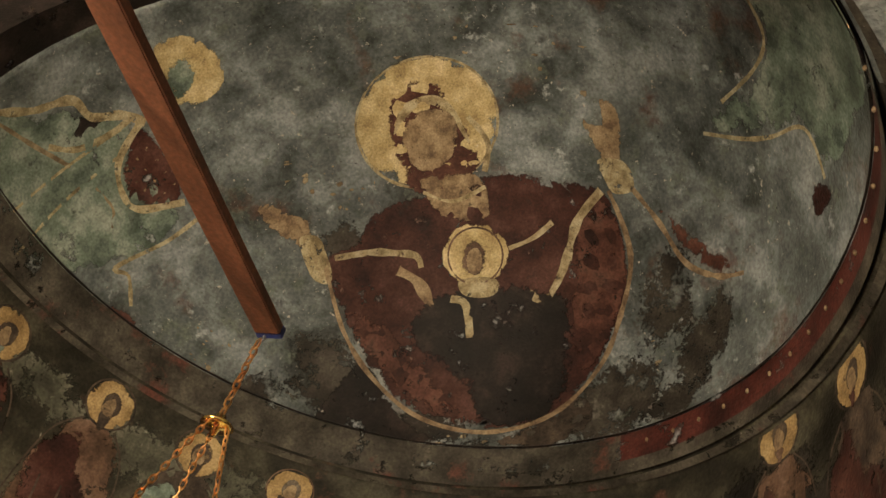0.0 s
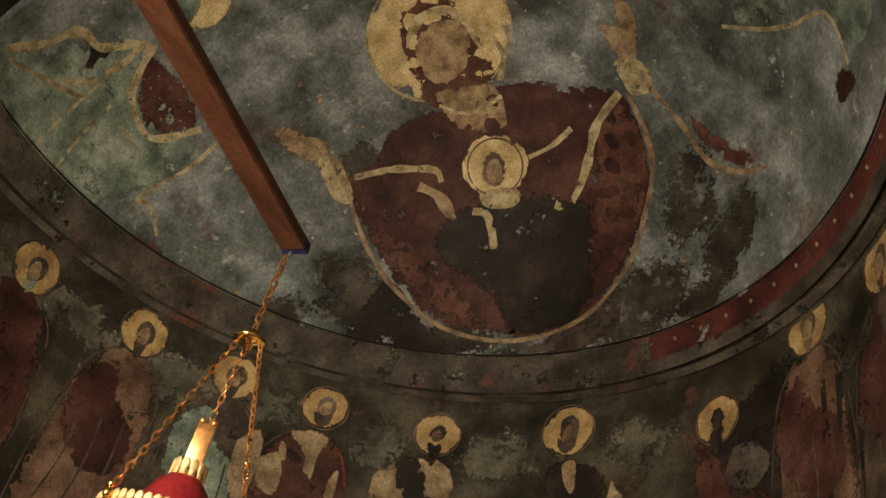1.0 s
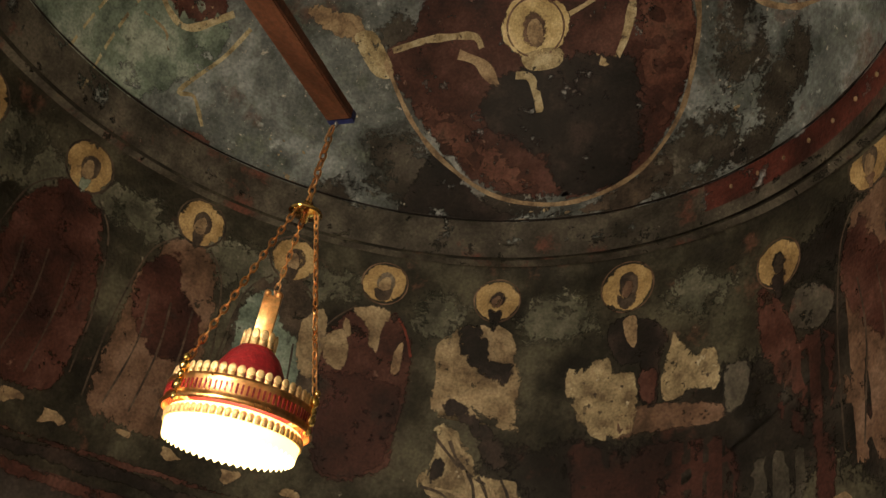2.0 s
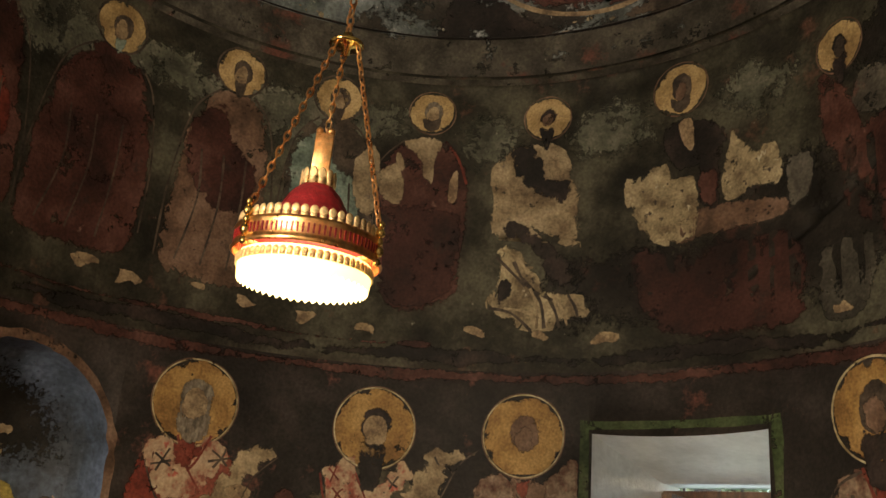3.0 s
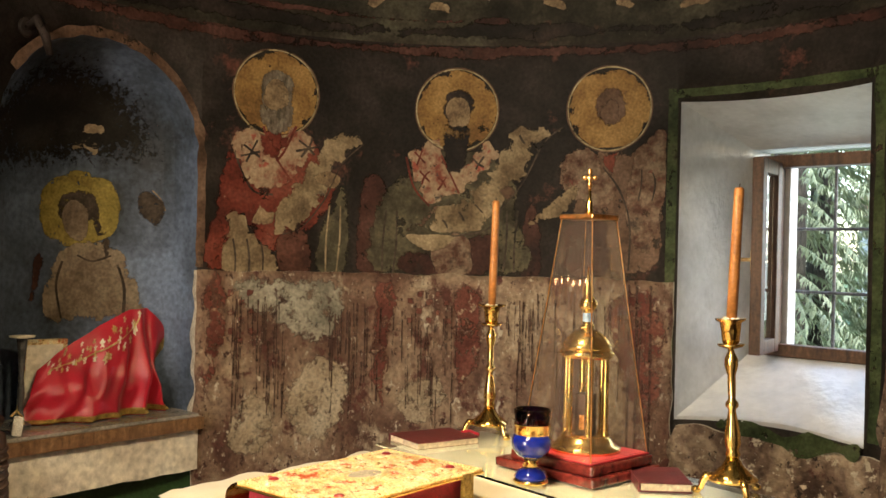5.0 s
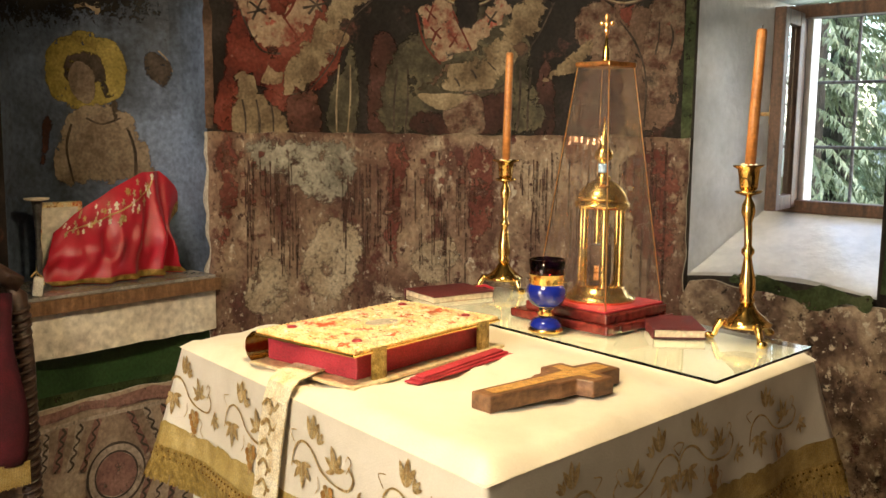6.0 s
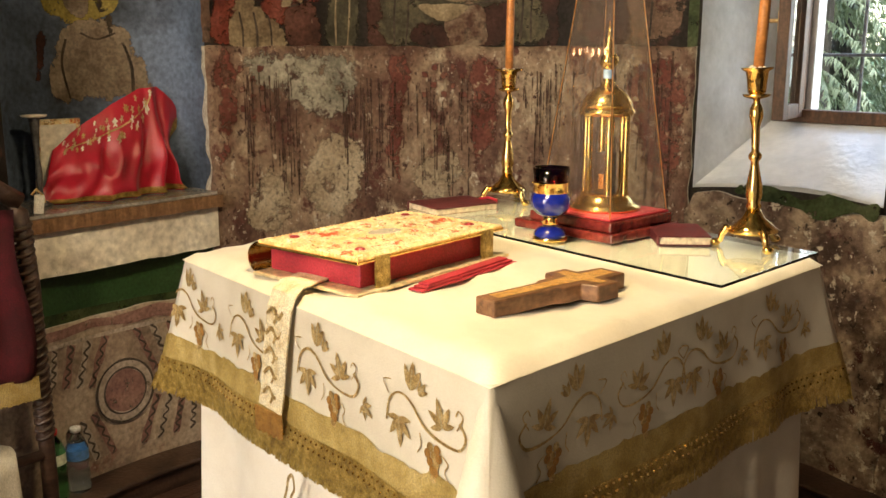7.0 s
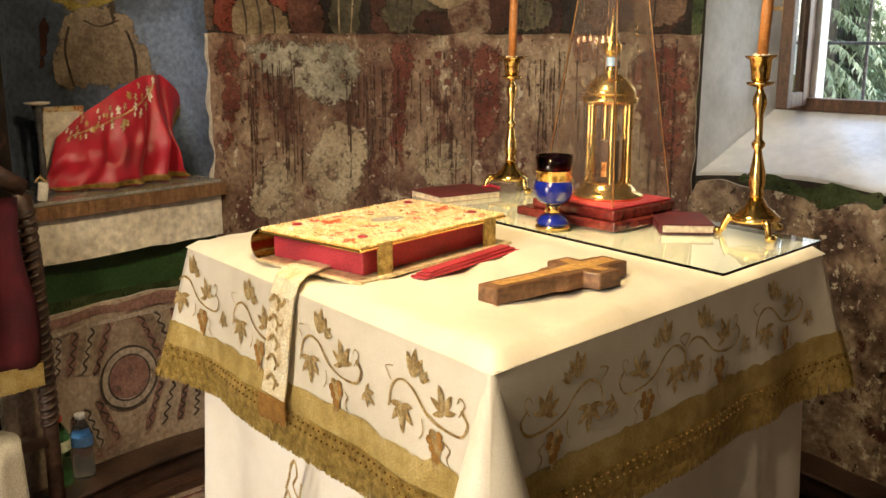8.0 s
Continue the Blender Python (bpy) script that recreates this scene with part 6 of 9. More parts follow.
# ---------------------------------------------------------------- dado plaster
def crust(name, s0, s1, z0, z1, thick, m, label, ragged=0.02, bump=0.006, seed=0.0, top=None, step=0.025, parent=None):
    """A proud layer of plaster on the round wall, with a broken edge."""
    ns, nz = max(2, int((s1 - s0) / step)), max(2, int((z1 - z0) / step))
    bm = bmesh.new()
    grid = []
    for i in range(ns + 1):
        col = []
        s = s0 + (s1 - s0) * i / ns
        zt = (top(s) if top else z1) + ragged * 0.5 * noise.noise(Vector((s * 9, seed, 1.0)))
        for j in range(nz + 1):
            z = z0 + (zt - z0) * j / nz
            edge = 1.0
            ds = 0.0
            if i in (0, ns):
                ds = ragged * 0.5 * noise.noise(Vector((z * 11, seed, 5.0)))
            if i in (0, ns) or j == nz:
                edge = 0.55
            o = thick * edge + bump * noise.noise(Vector((s * 7, z * 7, seed))) + 0.5 * bump * noise.noise(Vector((s * 23, z * 23, seed)))
            col.append(bm.verts.new(on_wall(s + ds, z, max(0.004, o))))
        grid.append(col)
    for i in range(ns):
        for j in range(nz):
            bm.faces.new((grid[i][j], grid[i + 1][j], grid[i + 1][j + 1], grid[i][j + 1]))
    rim = [grid[0][j] for j in range(nz + 1)] + [grid[i][nz] for i in range(1, ns + 1)] + [grid[ns][j] for j in range(nz - 1, -1, -1)]
    back = [bm.verts.new((v.co.x * 1.03, YC + (v.co.y - YC) * 1.03, v.co.z)) for v in rim]
    for k in range(len(rim) - 1):
        f = bm.faces.new((rim[k], rim[k + 1], back[k + 1], back[k]))
        f.material_index = 1
    o = obj(name, bm, [m, M_PLASTER_EDGE], parent, "", True)
    return tagged(o, label, "plaster", kind="") if parent is None else o


dado = thing("plaster_dado", "flaking brown and maroon painted plaster dado", "plaster")
crust("plaster_layer", -2.10, -0.345, 0.06, 1.447, 0.02, M_DADO, "", 0.022, 0.004, 2.0, parent=dado)
patch("limewash", [(-1.98, 1.43), (-1.78, 1.44), (-1.58, 1.43), (-1.55, 1.30), (-1.60, 1.20), (-1.73, 1.18), (-1.87, 1.27), (-1.97, 1.32)], on_wall, 0.0264, M_DADOGREY, dado, rough_edge=0.02)
patch("faded_red", [(-1.48, 1.43), (-1.35, 1.42), (-1.37, 1.24), (-1.39, 1.05), (-1.37, 0.92), (-1.44, 0.95), (-1.48, 1.10), (-1.46, 1.27)], on_wall, 0.0264, M_DADORED, dado, rough_edge=0.02)
patch("faded_red", [(-2.08, 1.42), (-1.99, 1.43), (-1.98, 1.26), (-2.02, 1.08), (-2.08, 0.96), (-2.09, 1.19)], on_wall, 0.0264, M_DADORED, dado, rough_edge=0.02)
patch("faded_red", [(-1.16, 1.40), (-1.03, 1.39), (-1.04, 1.10), (-1.14, 0.95), (-1.17, 1.16)], on_wall, 0.0264, M_DADORED, dado, rough_edge=0.02)
patch("faded_red", [(-0.60, 1.39), (-0.38, 1.41), (-0.36, 1.01), (-0.51, 0.99), (-0.58, 1.18)], on_wall, 0.0264, M_DADORED, dado, rough_edge=0.02)
patch("bared_plaster", [(-1.74, 1.12), (-1.61, 1.16), (-1.51, 1.09), (-1.54, 0.92), (-1.62, 0.82), (-1.73, 0.85), (-1.80, 0.97)], on_wall, 0.0264, M_DADOPALE, dado, rough_edge=0.02)
patch("bared_plaster", [(-1.98, 0.99), (-1.85, 1.04), (-1.79, 0.92), (-1.84, 0.79), (-2.00, 0.80)], on_wall, 0.0264, M_DADOPALE, dado, rough_edge=0.02)
patch("bared_plaster", [(-1.35, 1.05), (-1.17, 1.10), (-1.15, 0.95), (-1.29, 0.89), (-1.38, 0.92)], on_wall, 0.0264, M_DADOPALE, dado, rough_edge=0.02)
for s0, z0, cols, rws in ((-2.03, 1.19, 4, 6), (-1.33, 1.26, 5, 4)):
    for i in range(cols):
        for j in range(rws):
            if (i + j) % 2 == 0:
                a, b = s0 + 0.035 * i, z0 + 0.033 * j
                patch("red_check", [(a, b), (a + 0.035, b), (a + 0.035, b + 0.033), (a, b + 0.033)], on_wall, 0.0272, M_DADORED, dado, smooth_line=False)
random.seed(21)
for lo, hi, top, count in ((-1.98, -1.78, 1.36, 40), (-1.62, -1.12, 1.34, 70), (-0.95, -0.42, 1.40, 60)):
    for k in range(count):
        s, z = random.uniform(lo, hi), top - 0.28 * random.random() ** 1.5
        h = random.uniform(0.06, 0.24)
        stroke("drip", [(s, z), (s + random.uniform(-0.003, 0.003), z - h * 0.5), (s + random.uniform(-0.004, 0.004), z - h)], random.uniform(0.003, 0.006), on_wall, 0.0280, M_STREAK, dado)
for s in (-0.50, -0.47, -0.42):
    stroke("border_line", [(s, 1.43), (s + 0.004, 1.1), (s, 0.5)], 0.010, on_wall, 0.0285, M_STREAK, dado)
below = thing("plaster_dado", "crumbling stained plaster below the window sill", "plaster")
crust("plaster_layer", -0.342, 0.392, 0.06, 0.965, 0.028, M_DADO_DARK, "", 0.06, 0.012, 6.0, top=lambda s: 0.950 + 0.03 * noise.noise(Vector((s * 6, 3, 0))), parent=below)
patch("green_edge", [(-0.18, 0.978), (0.05, 0.982), (0.30, 0.984), (0.31, 0.93), (0.22, 0.945), (0.12, 0.92), (0.02, 0.94), (-0.1, 0.945)], on_wall, 0.030, M_GREENLINE, below, rough_edge=0.02, step=0.03)
right = thing("plaster_dado", "broken grey plaster dado beyond the window", "plaster")
crust("plaster_layer", 0.375, 1.6, 0.06, 1.46, 0.03, M_DADO_DARK, "", 0.06, 0.008, 9.0, top=lambda s: 1.45 if s > 0.43 else 1.45 - (0.43 - s) * 6, parent=right)

# ---------------------------------------------------------------- below the niche
shelf = thing("niche_shelf", "brown wooden shelf board topped with polished grey marble", "shelf")


def niche_block(r0, r1, u0, u1, z0, z1, wobble=0.0, n=10):
    bm = bmesh.new()
    pts = [(u0 + (u1 - u0) * k / n, r0) for k in range(n + 1)] + [(u1, r1), (u0, r1)]
    rows = []
    for z in (z0, (z0 + z1) / 2, z1):
        rows.append([bm.verts.new(niche_point(u, r + wobble * noise.noise(Vector((u * 9, z * 9, 0))), z + (wobble * noise.noise(Vector((u * 12, z, 4))) if wobble and z < z1 else 0))) for u, r in pts])
    for p, q in zip(rows, rows[1:]):
        for j in range(len(p)):
            bm.faces.new((p[j], p[(j + 1) % len(p)], q[(j + 1) % len(p)], q[j]))
    bm.faces.new(rows[0])
    bm.faces.new(rows[-1])
    bmesh.ops.bevel(bm, geom=[e for e in bm.edges if e.calc_face_angle(0) > 0.9], offset=0.004, segments=2, affect="EDGES")
    return bm


part("board", niche_block(1.385, 1.66, -0.36, 0.35, 0.915, 0.956), M_SHELFWOOD, shelf)
part("marble_top", niche_block(1.395, 1.72, -0.335, 0.335, 0.957, 0.967), M_GREYMARBLE, shelf, "polished grey marble top")
stone = thing("stone_block", "chipped whitewashed stone block under the niche shelf", "stone")
part("block", niche_block(1.41, 1.60, -0.35, 0.345, 0.775, 0.914, 0.012), M_LIMESTONE, stone)
green = thing("green_paintwork", "dark green oil-painted wall panel under the stone block", "panel")
patch("green_paint", [(-2.80, 0.64), (-2.80, 0.80), (-2.10, 0.79), (-2.10, 0.62)], on_wall, 0.004, M_GREENWALL, green, smooth_line=False)
patch("worn_edge", [(-2.80, 0.60), (-2.80, 0.648), (-2.45, 0.640), (-2.10, 0.628), (-2.10, 0.58), (-2.45, 0.59)], on_wall, 0.005, M_GREENLINE, green, "worn darker green edge", smooth_line=False, rough_edge=0.012)
orn = thing("plaster_dado", "pinkish plaster dado with zigzag lines and a painted roundel", "plaster")
crust("plaster_layer", -2.92, -2.09, 0.06, 0.615, 0.022, M_ORNAMENT, "", 0.02, 0.004, 14.0, top=lambda s: 0.612 + 0.012 * noise.noise(Vector((s * 5, 1, 0))), parent=orn)
RC, RZ, OFF = -2.47, 0.345, 0.0275
patch("roundel_ring", ellipse((RC, RZ), 0.105), on_wall, OFF, M_ORN_LIGHT, orn)
patch("roundel", ellipse((RC, RZ), 0.075), on_wall, OFF + 0.002, M_ORN_PINK, orn)
ring("roundel_line", (RC, RZ), 0.105, 0.008, on_wall, OFF + 0.003, M_ORN_DARK, orn)
ring("roundel_line", (RC, RZ), 0.077, 0.006, on_wall, OFF + 0.0035, M_ORN_DARK, orn)
stroke("border_line", [(-2.86, 0.555), (-2.5, 0.552), (-2.12, 0.548)], 0.014, on_wall, OFF + 0.001, M_ORN_LIGHT, orn)
patch("red_wash", [(-2.88, 0.575), (-2.5, 0.57), (-2.14, 0.565), (-2.14, 0.60), (-2.5, 0.60), (-2.88, 0.60)], on_wall, OFF, M_ORN_PINK, orn, rough_edge=0.015)
for qx, qz in ((-1, 1), (1, 1), (-1, -1), (1, -1)):
    for k in range(5):
        a, b = (0.06 + 0.065 * k, 0.205), (0.34, 0.205 - 0.05 * (4 - k) if qz > 0 else 0.205 - 0.05 * (4 - k))
        p0 = (RC + qx * (0.055 + 0.062 * k), RZ + qz * 0.20)
        p1 = (RC + qx * (0.12 + 0.062 * k * 0.75), RZ + qz * (0.045 + 0.012 * k))
        if abs(p1[0] - RC) > 0.37:
            p1 = (RC + qx * 0.36, p1[1])
        zig = [(p0[0] + (p1[0] - p0[0]) * j / 8 + 0.008 * (1 if j % 2 else -1), p0[1] + (p1[1] - p0[1]) * j / 8) for j in range(9)]
        stroke("pale_stripe", [p0, ((p0[0] + p1[0]) / 2, (p0[1] + p1[1]) / 2), p1], 0.026, on_wall, OFF + 0.001, M_ORN_LIGHT if k % 2 else M_ORN_PINK, orn)
        stroke("zigzag_line", zig, 0.007, on_wall, OFF + 0.0025, M_ORN_DARK, orn)

# ---------------------------------------------------------------- floor, plinth, rug
plinth = thing("wooden_plinth", "dark brown wooden plinth along the foot of the wall", "plinth")
bm = bmesh.new()
add_lathe(bm, [(1.338, 0.0), (1.338, 0.066)], 60, Matrix.Translation((0, YC, 0)), a0=-119, a1=60)
part("riser", bm, M_DARKWOOD, plinth)
bm = bmesh.new()
add_lathe(bm, [(1.338, 0.066), (1.325, 0.068), (1.323, 0.080), (1.332, 0.085), (1.47, 0.085)], 60, Matrix.Translation((0, YC, 0)), a0=-119, a1=60)
part("tread", bm, M_DARKWOOD, plinth, "", True)
boards = tagged(new("floor_boards"), "dark stained wooden floor boards", "floor", kind="structure")
random.seed(3)
shared = {}
for k in range(26):
    x = -1.43 + 0.112 * k
    half = math.sqrt(max(0.05, 1.27 ** 2 - min(1.25, abs(x)) ** 2))
    for y0, y1 in ((-4.2, -2.6), (-2.598, -1.1), (-1.098, max(-1.0, YC + half))):
        ln = round(y1 - y0, 2)
        if ln not in shared:
            t = obj("board", box_bm((-0.0545, 0, -0.02), (0.0545, ln, 0.0), bevel=0.003), M_FLOORWOOD)
            shared[ln] = t.data
        else:
            t = new("board", shared[ln])
        t.location = (x, y0, random.uniform(-0.002, 0.0))
        t.parent = boards
rug = thing("rug", "red and beige patterned wool rug round the altar", "rug")
part("field", box_bm((-1.20, -1.55, 0.001), (1.0, 0.45, 0.012), bevel=0.004), M_RUG, rug)
for x0, x1, y0, y1 in ((-1.15, -1.02, -1.55, 0.45), (0.83, 0.95, -1.55, 0.45)):
    part("border_strip", box_bm((x0, y0, 0.012), (x1, y1, 0.0145), bevel=0.001), M_RUGLIGHT, rug, "beige border")
for x in (-0.98, -1.19):
    part("border_strip", box_bm((x, -1.55, 0.004), (x + 0.022, 0.45, 0.0155), bevel=0.001), M_RUGLIGHT, rug)
for k in range(21):
    part("motif", lathe_bm([(0.035, 0.0146), (0.02, 0.0165), (0.0, 0.0168)], 8, Matrix.Translation((-1.085, -1.48 + 0.09 * k, 0)), caps=False), M_RUG, rug)

# ---------------------------------------------------------------- altar table and its cloths
TX, TY, HX, HY = 0.012, 0.02, 0.51, 0.527


def skew(x, y, z):
    return Vector((TX + x, TY + y - 0.105 * x, z))


def cloth_point(q, z, flare, wave, corner=0.26, rc0=0.02, rc1=0.3):
    """A point on a hanging cloth: q in 0..4 goes round the table (side and share of it), z is its height."""
    d = 1.0 - z
    rc = rc0 + rc1 * min(d, 0.35) * 0.25
    o = flare * d + 0.004 + wave * d * math.sin(q * 19.0 + 2.0 * math.sin(q * 7)) * min(1.0, d * 5)
    k, f = int(q) % 4, q - int(q)
    hx, hy = HX + o, HY + o
    corners = [(-hx, -hy), (hx, -hy), (hx, hy), (-hx, hy)]
    a, b = Vector(corners[k]), Vector(corners[(k + 1) % 4])
    ln = (b - a).length
    t = f * ln
    p = a + (b - a) * f
    # soften towards the corners
    e = min(t, ln - t)
    if e < rc * 3:
        c = (1 - e / (rc * 3)) ** 2
        inward = Vector((-p.x, -p.y)).normalized()
        p = p + inward * (rc * 0.55 * c)
        p = p - inward * (corner * d * c)
    return skew(p.x, p.y, z)


def skirt(name, z0, z1, flare, wave, m, parent, nz=10, nq=220, ragged=0.0, off=0.0, label="", corner=0.26, top_wave=0.0):
    bm = bmesh.new()
    rows = []
    for j in range(nz + 1):
        z = z1 + (z0 - z1) * j / nz
        row = []
        for i in range(nq):
            q = 4 * i / nq
            p = cloth_point(q, z, flare, wave, corner)
            c = skew(0, 0, z)
            p = p + (p - c).normalized() * off
            if top_wave and j == 0:
                p.z += top_wave * noise.noise(Vector((q * 14, 3, 0))) + 0.5 * top_wave * noise.noise(Vector((q * 45, 5, 0)))
            if ragged and j == nz:
                p.z += ragged * math.sin(q * 40) * 0.5 + ragged * noise.noise(Vector((q * 30, 0, 0)))
            row.append(bm.verts.new(p))
        rows.append(row)
    for p, q in zip(rows, rows[1:]):
        for k in range(nq):
            bm.faces.new((p[k], p[(k + 1) % nq], q[(k + 1) % nq], q[k]))
    return part(name, bm, m, parent, label, True)


table = thing("altar_table", "square wooden altar table hidden under its cloths", "table")
part("tabletop", box_bm((TX - 0.47, TY - 0.47, 0.94), (TX + 0.47, TY + 0.47, 0.985), bevel=0.005), M_SHELFWOOD, table)
for sx in (-1, 1):
    for sy in (-1, 1):
        part("leg", box_bm((TX + sx * 0.42 - 0.035, TY + sy * 0.42 - 0.035, 0.0), (TX + sx * 0.42 + 0.035, TY + sy * 0.42 + 0.035, 0.94), bevel=0.004), M_SHELFWOOD, table)
under = thing("under_cloth", "plain ivory linen under-cloth hanging to the floor", "tablecloth")
skirt("linen", 0.018, 0.93, 0.012, 0.03, M_IVORY_UNDER, under, 24, 320, off=-0.012, corner=0.0)
cloth = thing("altar_cloth", "ivory satin altar cloth with gold vine embroidery and lace", "tablecloth")
bm = bmesh.new()
n = 44
grid = []
for i in range(n + 1):
    col = []
    for j in range(n + 1):
        u, v = 2 * i / n - 1, 2 * j / n - 1
        e = max(abs(u), abs(v))
        z = 1.0 - 0.020 * max(0, (e - 0.93) / 0.07) ** 2
        w = noise.noise(Vector((u * 2.2, v * 6 + u * 3, 0))) * 0.013 + noise.noise(Vector((u * 5 + v * 9, v * 3, 7))) * 0.007
        col.append(bm.verts.new(skew(u * (HX + 0.0055), v * (HY + 0.0055), z + (w if v < 0.1 and e < 0.97 else w * 0.1))))
    grid.append(col)
for i in range(n):
    for j in range(n):
        bm.faces.new((grid[i][j], grid[i + 1][j], grid[i + 1][j + 1], grid[i][j + 1]))
part("top", bm, M_IVORY, cloth, "", True)
FL, WV = 0.06, 0.022
skirt("drop", 0.712, 0.981, FL, WV, M_IVORY, cloth, 12, 320)
skirt("sheer_band", 0.752, 0.808, FL, WV, M_GOLDSHEER, cloth, 4, 320, 0.006, 0.003, "gold sheer band", top_wave=0.016)
skirt("lace_band", 0.712, 0.757, FL, WV, M_GOLDLACE, cloth, 4, 320, 0.0, 0.0045, "glittering gold lace")
bm = bmesh.new()
rows = []
for j in range(13):
    d = 0.020 + 0.29 * j / 12
    c = skew(HX - 0.012 + 0.10 * d, -HY + 0.012 - 0.10 * d, 1.0 - d)
    r = 0.002 + 0.27 * d
    rows.append([bm.verts.new(c + Vector((r * 0.95 * math.cos(a), r * 0.95 * math.sin(a), 0)) * (1 + 0.10 * math.sin(3 * a) * j / 12)) for a in [radians(-45 - 112 + 224 * k / 24) for k in range(25)]])
for p, q in zip(rows, rows[1:]):
    for k in range(24):
        bm.faces.new((p[k], p[k + 1], q[k + 1], q[k]))
part("corner_fold", bm, M_IVORY, cloth, "plain fold hanging from the corner", True)
# fringe: threads hanging from the hem
bm = bmesh.new()
random.seed(8)
for i in range(1900):
    q = 4 * i / 1900
    a, b = cloth_point(q, 0.715, FL, WV), cloth_point(q + random.uniform(-0.004, 0.004), 0.676 + random.uniform(-0.004, 0.004), FL, WV)
    d = (cloth_point(q + 0.004, 0.715, FL, WV) - a).normalized() * 0.003
    c = (a - skew(0, 0, a.z)).normalized() * 0.003
    vs = [bm.verts.new(p) for p in (a - d + c, a + d + c, b + d + c, b - d + c)]
    bm.faces.new(vs)
tagged(part("fringe", bm, M_GOLDLACE, cloth, "gold thread fringe"), kind="stuff")
bm = bmesh.new()
for i in range(500):
    q = 4 * i / 500
    p = cloth_point(q, 0.733 + 0.016 * (i % 2), FL, WV)
    p += (p - skew(0, 0, p.z)).normalized() * 0.006
    add_ball(bm, p, 0.0024, seg=4)
tagged(part("beading", bm, M_GOLD, cloth, "row of gold beads"), kind="stuff")


def on_side(k):
    ln = 2 * HX

    def f(u, z, off=0.0):
        p = cloth_point(k + min(0.999, max(0.0, 0.5 + u / ln)), z, FL, WV)
        return p + (p - skew(0, 0, z)).normalized() * (off + 0.003)
    return f


def leaf_lobes(c, r, ang, lobes):
    """The slender pointed lobes of one leaf, fanned round ang: an outline for each."""
    fan = {5: (0.0, 0.75, -0.75, 1.55, -1.55), 3: (0.0, 0.5, -0.5)}[lobes]
    for d in fan:
        ln, a = r * (1 - 0.22 * abs(d)), ang + d
        ca, sa = math.cos(a), math.sin(a)
        half = [(t, 0.17 * math.sin(math.pi * t ** 0.8) ** 0.8) for t in (0.12, 0.3, 0.5, 0.7, 0.86)]
        line = [(0.0, 0.0)] + half + [(1.0, 0.0)] + [(t, -w) for t, w in reversed(half)]
        yield [(c[0] + ln * (t * ca - w * sa), c[1] + ln * (t * sa + w * ca)) for t, w in line]


def vine(surf, u, flip):
    """One embroidered vine spray: a curling stem, veined leaves, a grape bunch and tendrils."""
    P = lambda x, z: (u + flip * x, 0.897 + z)
    aim = lambda a: a if flip > 0 else math.pi - a
    stroke("stem", [P(-0.115, -0.035), P(-0.108, 0.0), P(-0.085, 0.018), P(-0.055, 0.012), P(-0.02, -0.018), P(0.02, -0.03), P(0.06, -0.028), P(0.075, -0.005), P(0.06, 0.012)], 0.0045, surf, 0.0012, M_GOLDTHREAD, cloth)
    for x, z, r, a, n in ((-0.082, -0.022, 0.042, -1.45, 5), (-0.055, 0.030, 0.042, 1.45, 3), (0.022, -0.006, 0.040, 1.9, 5), (0.088, -0.034, 0.028, -0.5, 5), (-0.035, 0.028, 0.024, 0.9, 3)):
        c = P(x, z)
        for k, line in enumerate(leaf_lobes(c, r * 1.12, aim(a), n)):
            patch("leaf_lobe", line, surf, 0.0016 + 0.0002 * k, M_GOLDTHREAD, cloth, smooth_line=False, rough_edge=0.0006, step=0.016)
        tip = (c[0] + 0.8 * r * math.cos(aim(a)), c[1] + 0.8 * r * math.sin(aim(a)))
        stroke("leaf_vein", [c, ((c[0] + tip[0]) / 2, (c[1] + tip[1]) / 2), tip], 0.0035, surf, 0.0024, M_PALETHREAD, cloth)
    for k, (x, z) in enumerate(((-0.006, -0.045), (0.010, -0.045), (-0.012, -0.056), (0.003, -0.057), (0.014, -0.058), (-0.006, -0.068), (0.008, -0.069), (0.0, -0.080), (0.006, -0.082), (0.002, -0.093))):
        patch("embroidered_fruit", ellipse(P(x, z), 0.0075, 0.0080, 8), surf, 0.0018 + 0.0003 * (k % 3), M_GRAPE if k % 3 else M_GOLDTHREAD, cloth, smooth_line=False, rough_edge=0.0, step=0.012)
    for pts in ([(0.055, 0.0), (0.068, 0.022), (0.058, 0.030), (0.052, 0.020)], [(0.02, -0.05), (0.035, -0.06), (0.028, -0.075), (0.038, -0.088)], [(-0.11, 0.01), (-0.125, 0.028), (-0.105, 0.034)], [(-0.03, -0.03), (-0.028, -0.05), (-0.036, -0.062)]):
        stroke("tendril", [P(*p) for p in pts], 0.0022, surf, 0.001, M_GOLDTHREAD, cloth)


for u in (-0.41, -0.15, 0.115, 0.385):
    vine(on_side(0), u, 1)
for u, flip in ((-0.375, -1), (-0.145, -1), (0.075, 1), (0.325, 1)):
    vine(on_side(1), u, flip)
for u in (-0.3, 0.0, 0.3):
    vine(on_side(3), u, 1)
ornament = lambda u, z, off=0.0: skew(u, -HY - 0.03 - off, z)
stroke("gilt_motif", [(-0.03, 0.60), (-0.015, 0.63), (-0.005, 0.66), (0.01, 0.67), (0.015, 0.645), (0.0, 0.62), (0.02, 0.60), (0.03, 0.635)], 0.007, ornament, 0.012, M_GOLDTHREAD, under)
stroke("gilt_motif", [(-0.04, 0.57), (-0.02, 0.60), (0.0, 0.56), (0.03, 0.58)], 0.007, ornament, 0.012, M_GOLDTHREAD, under)

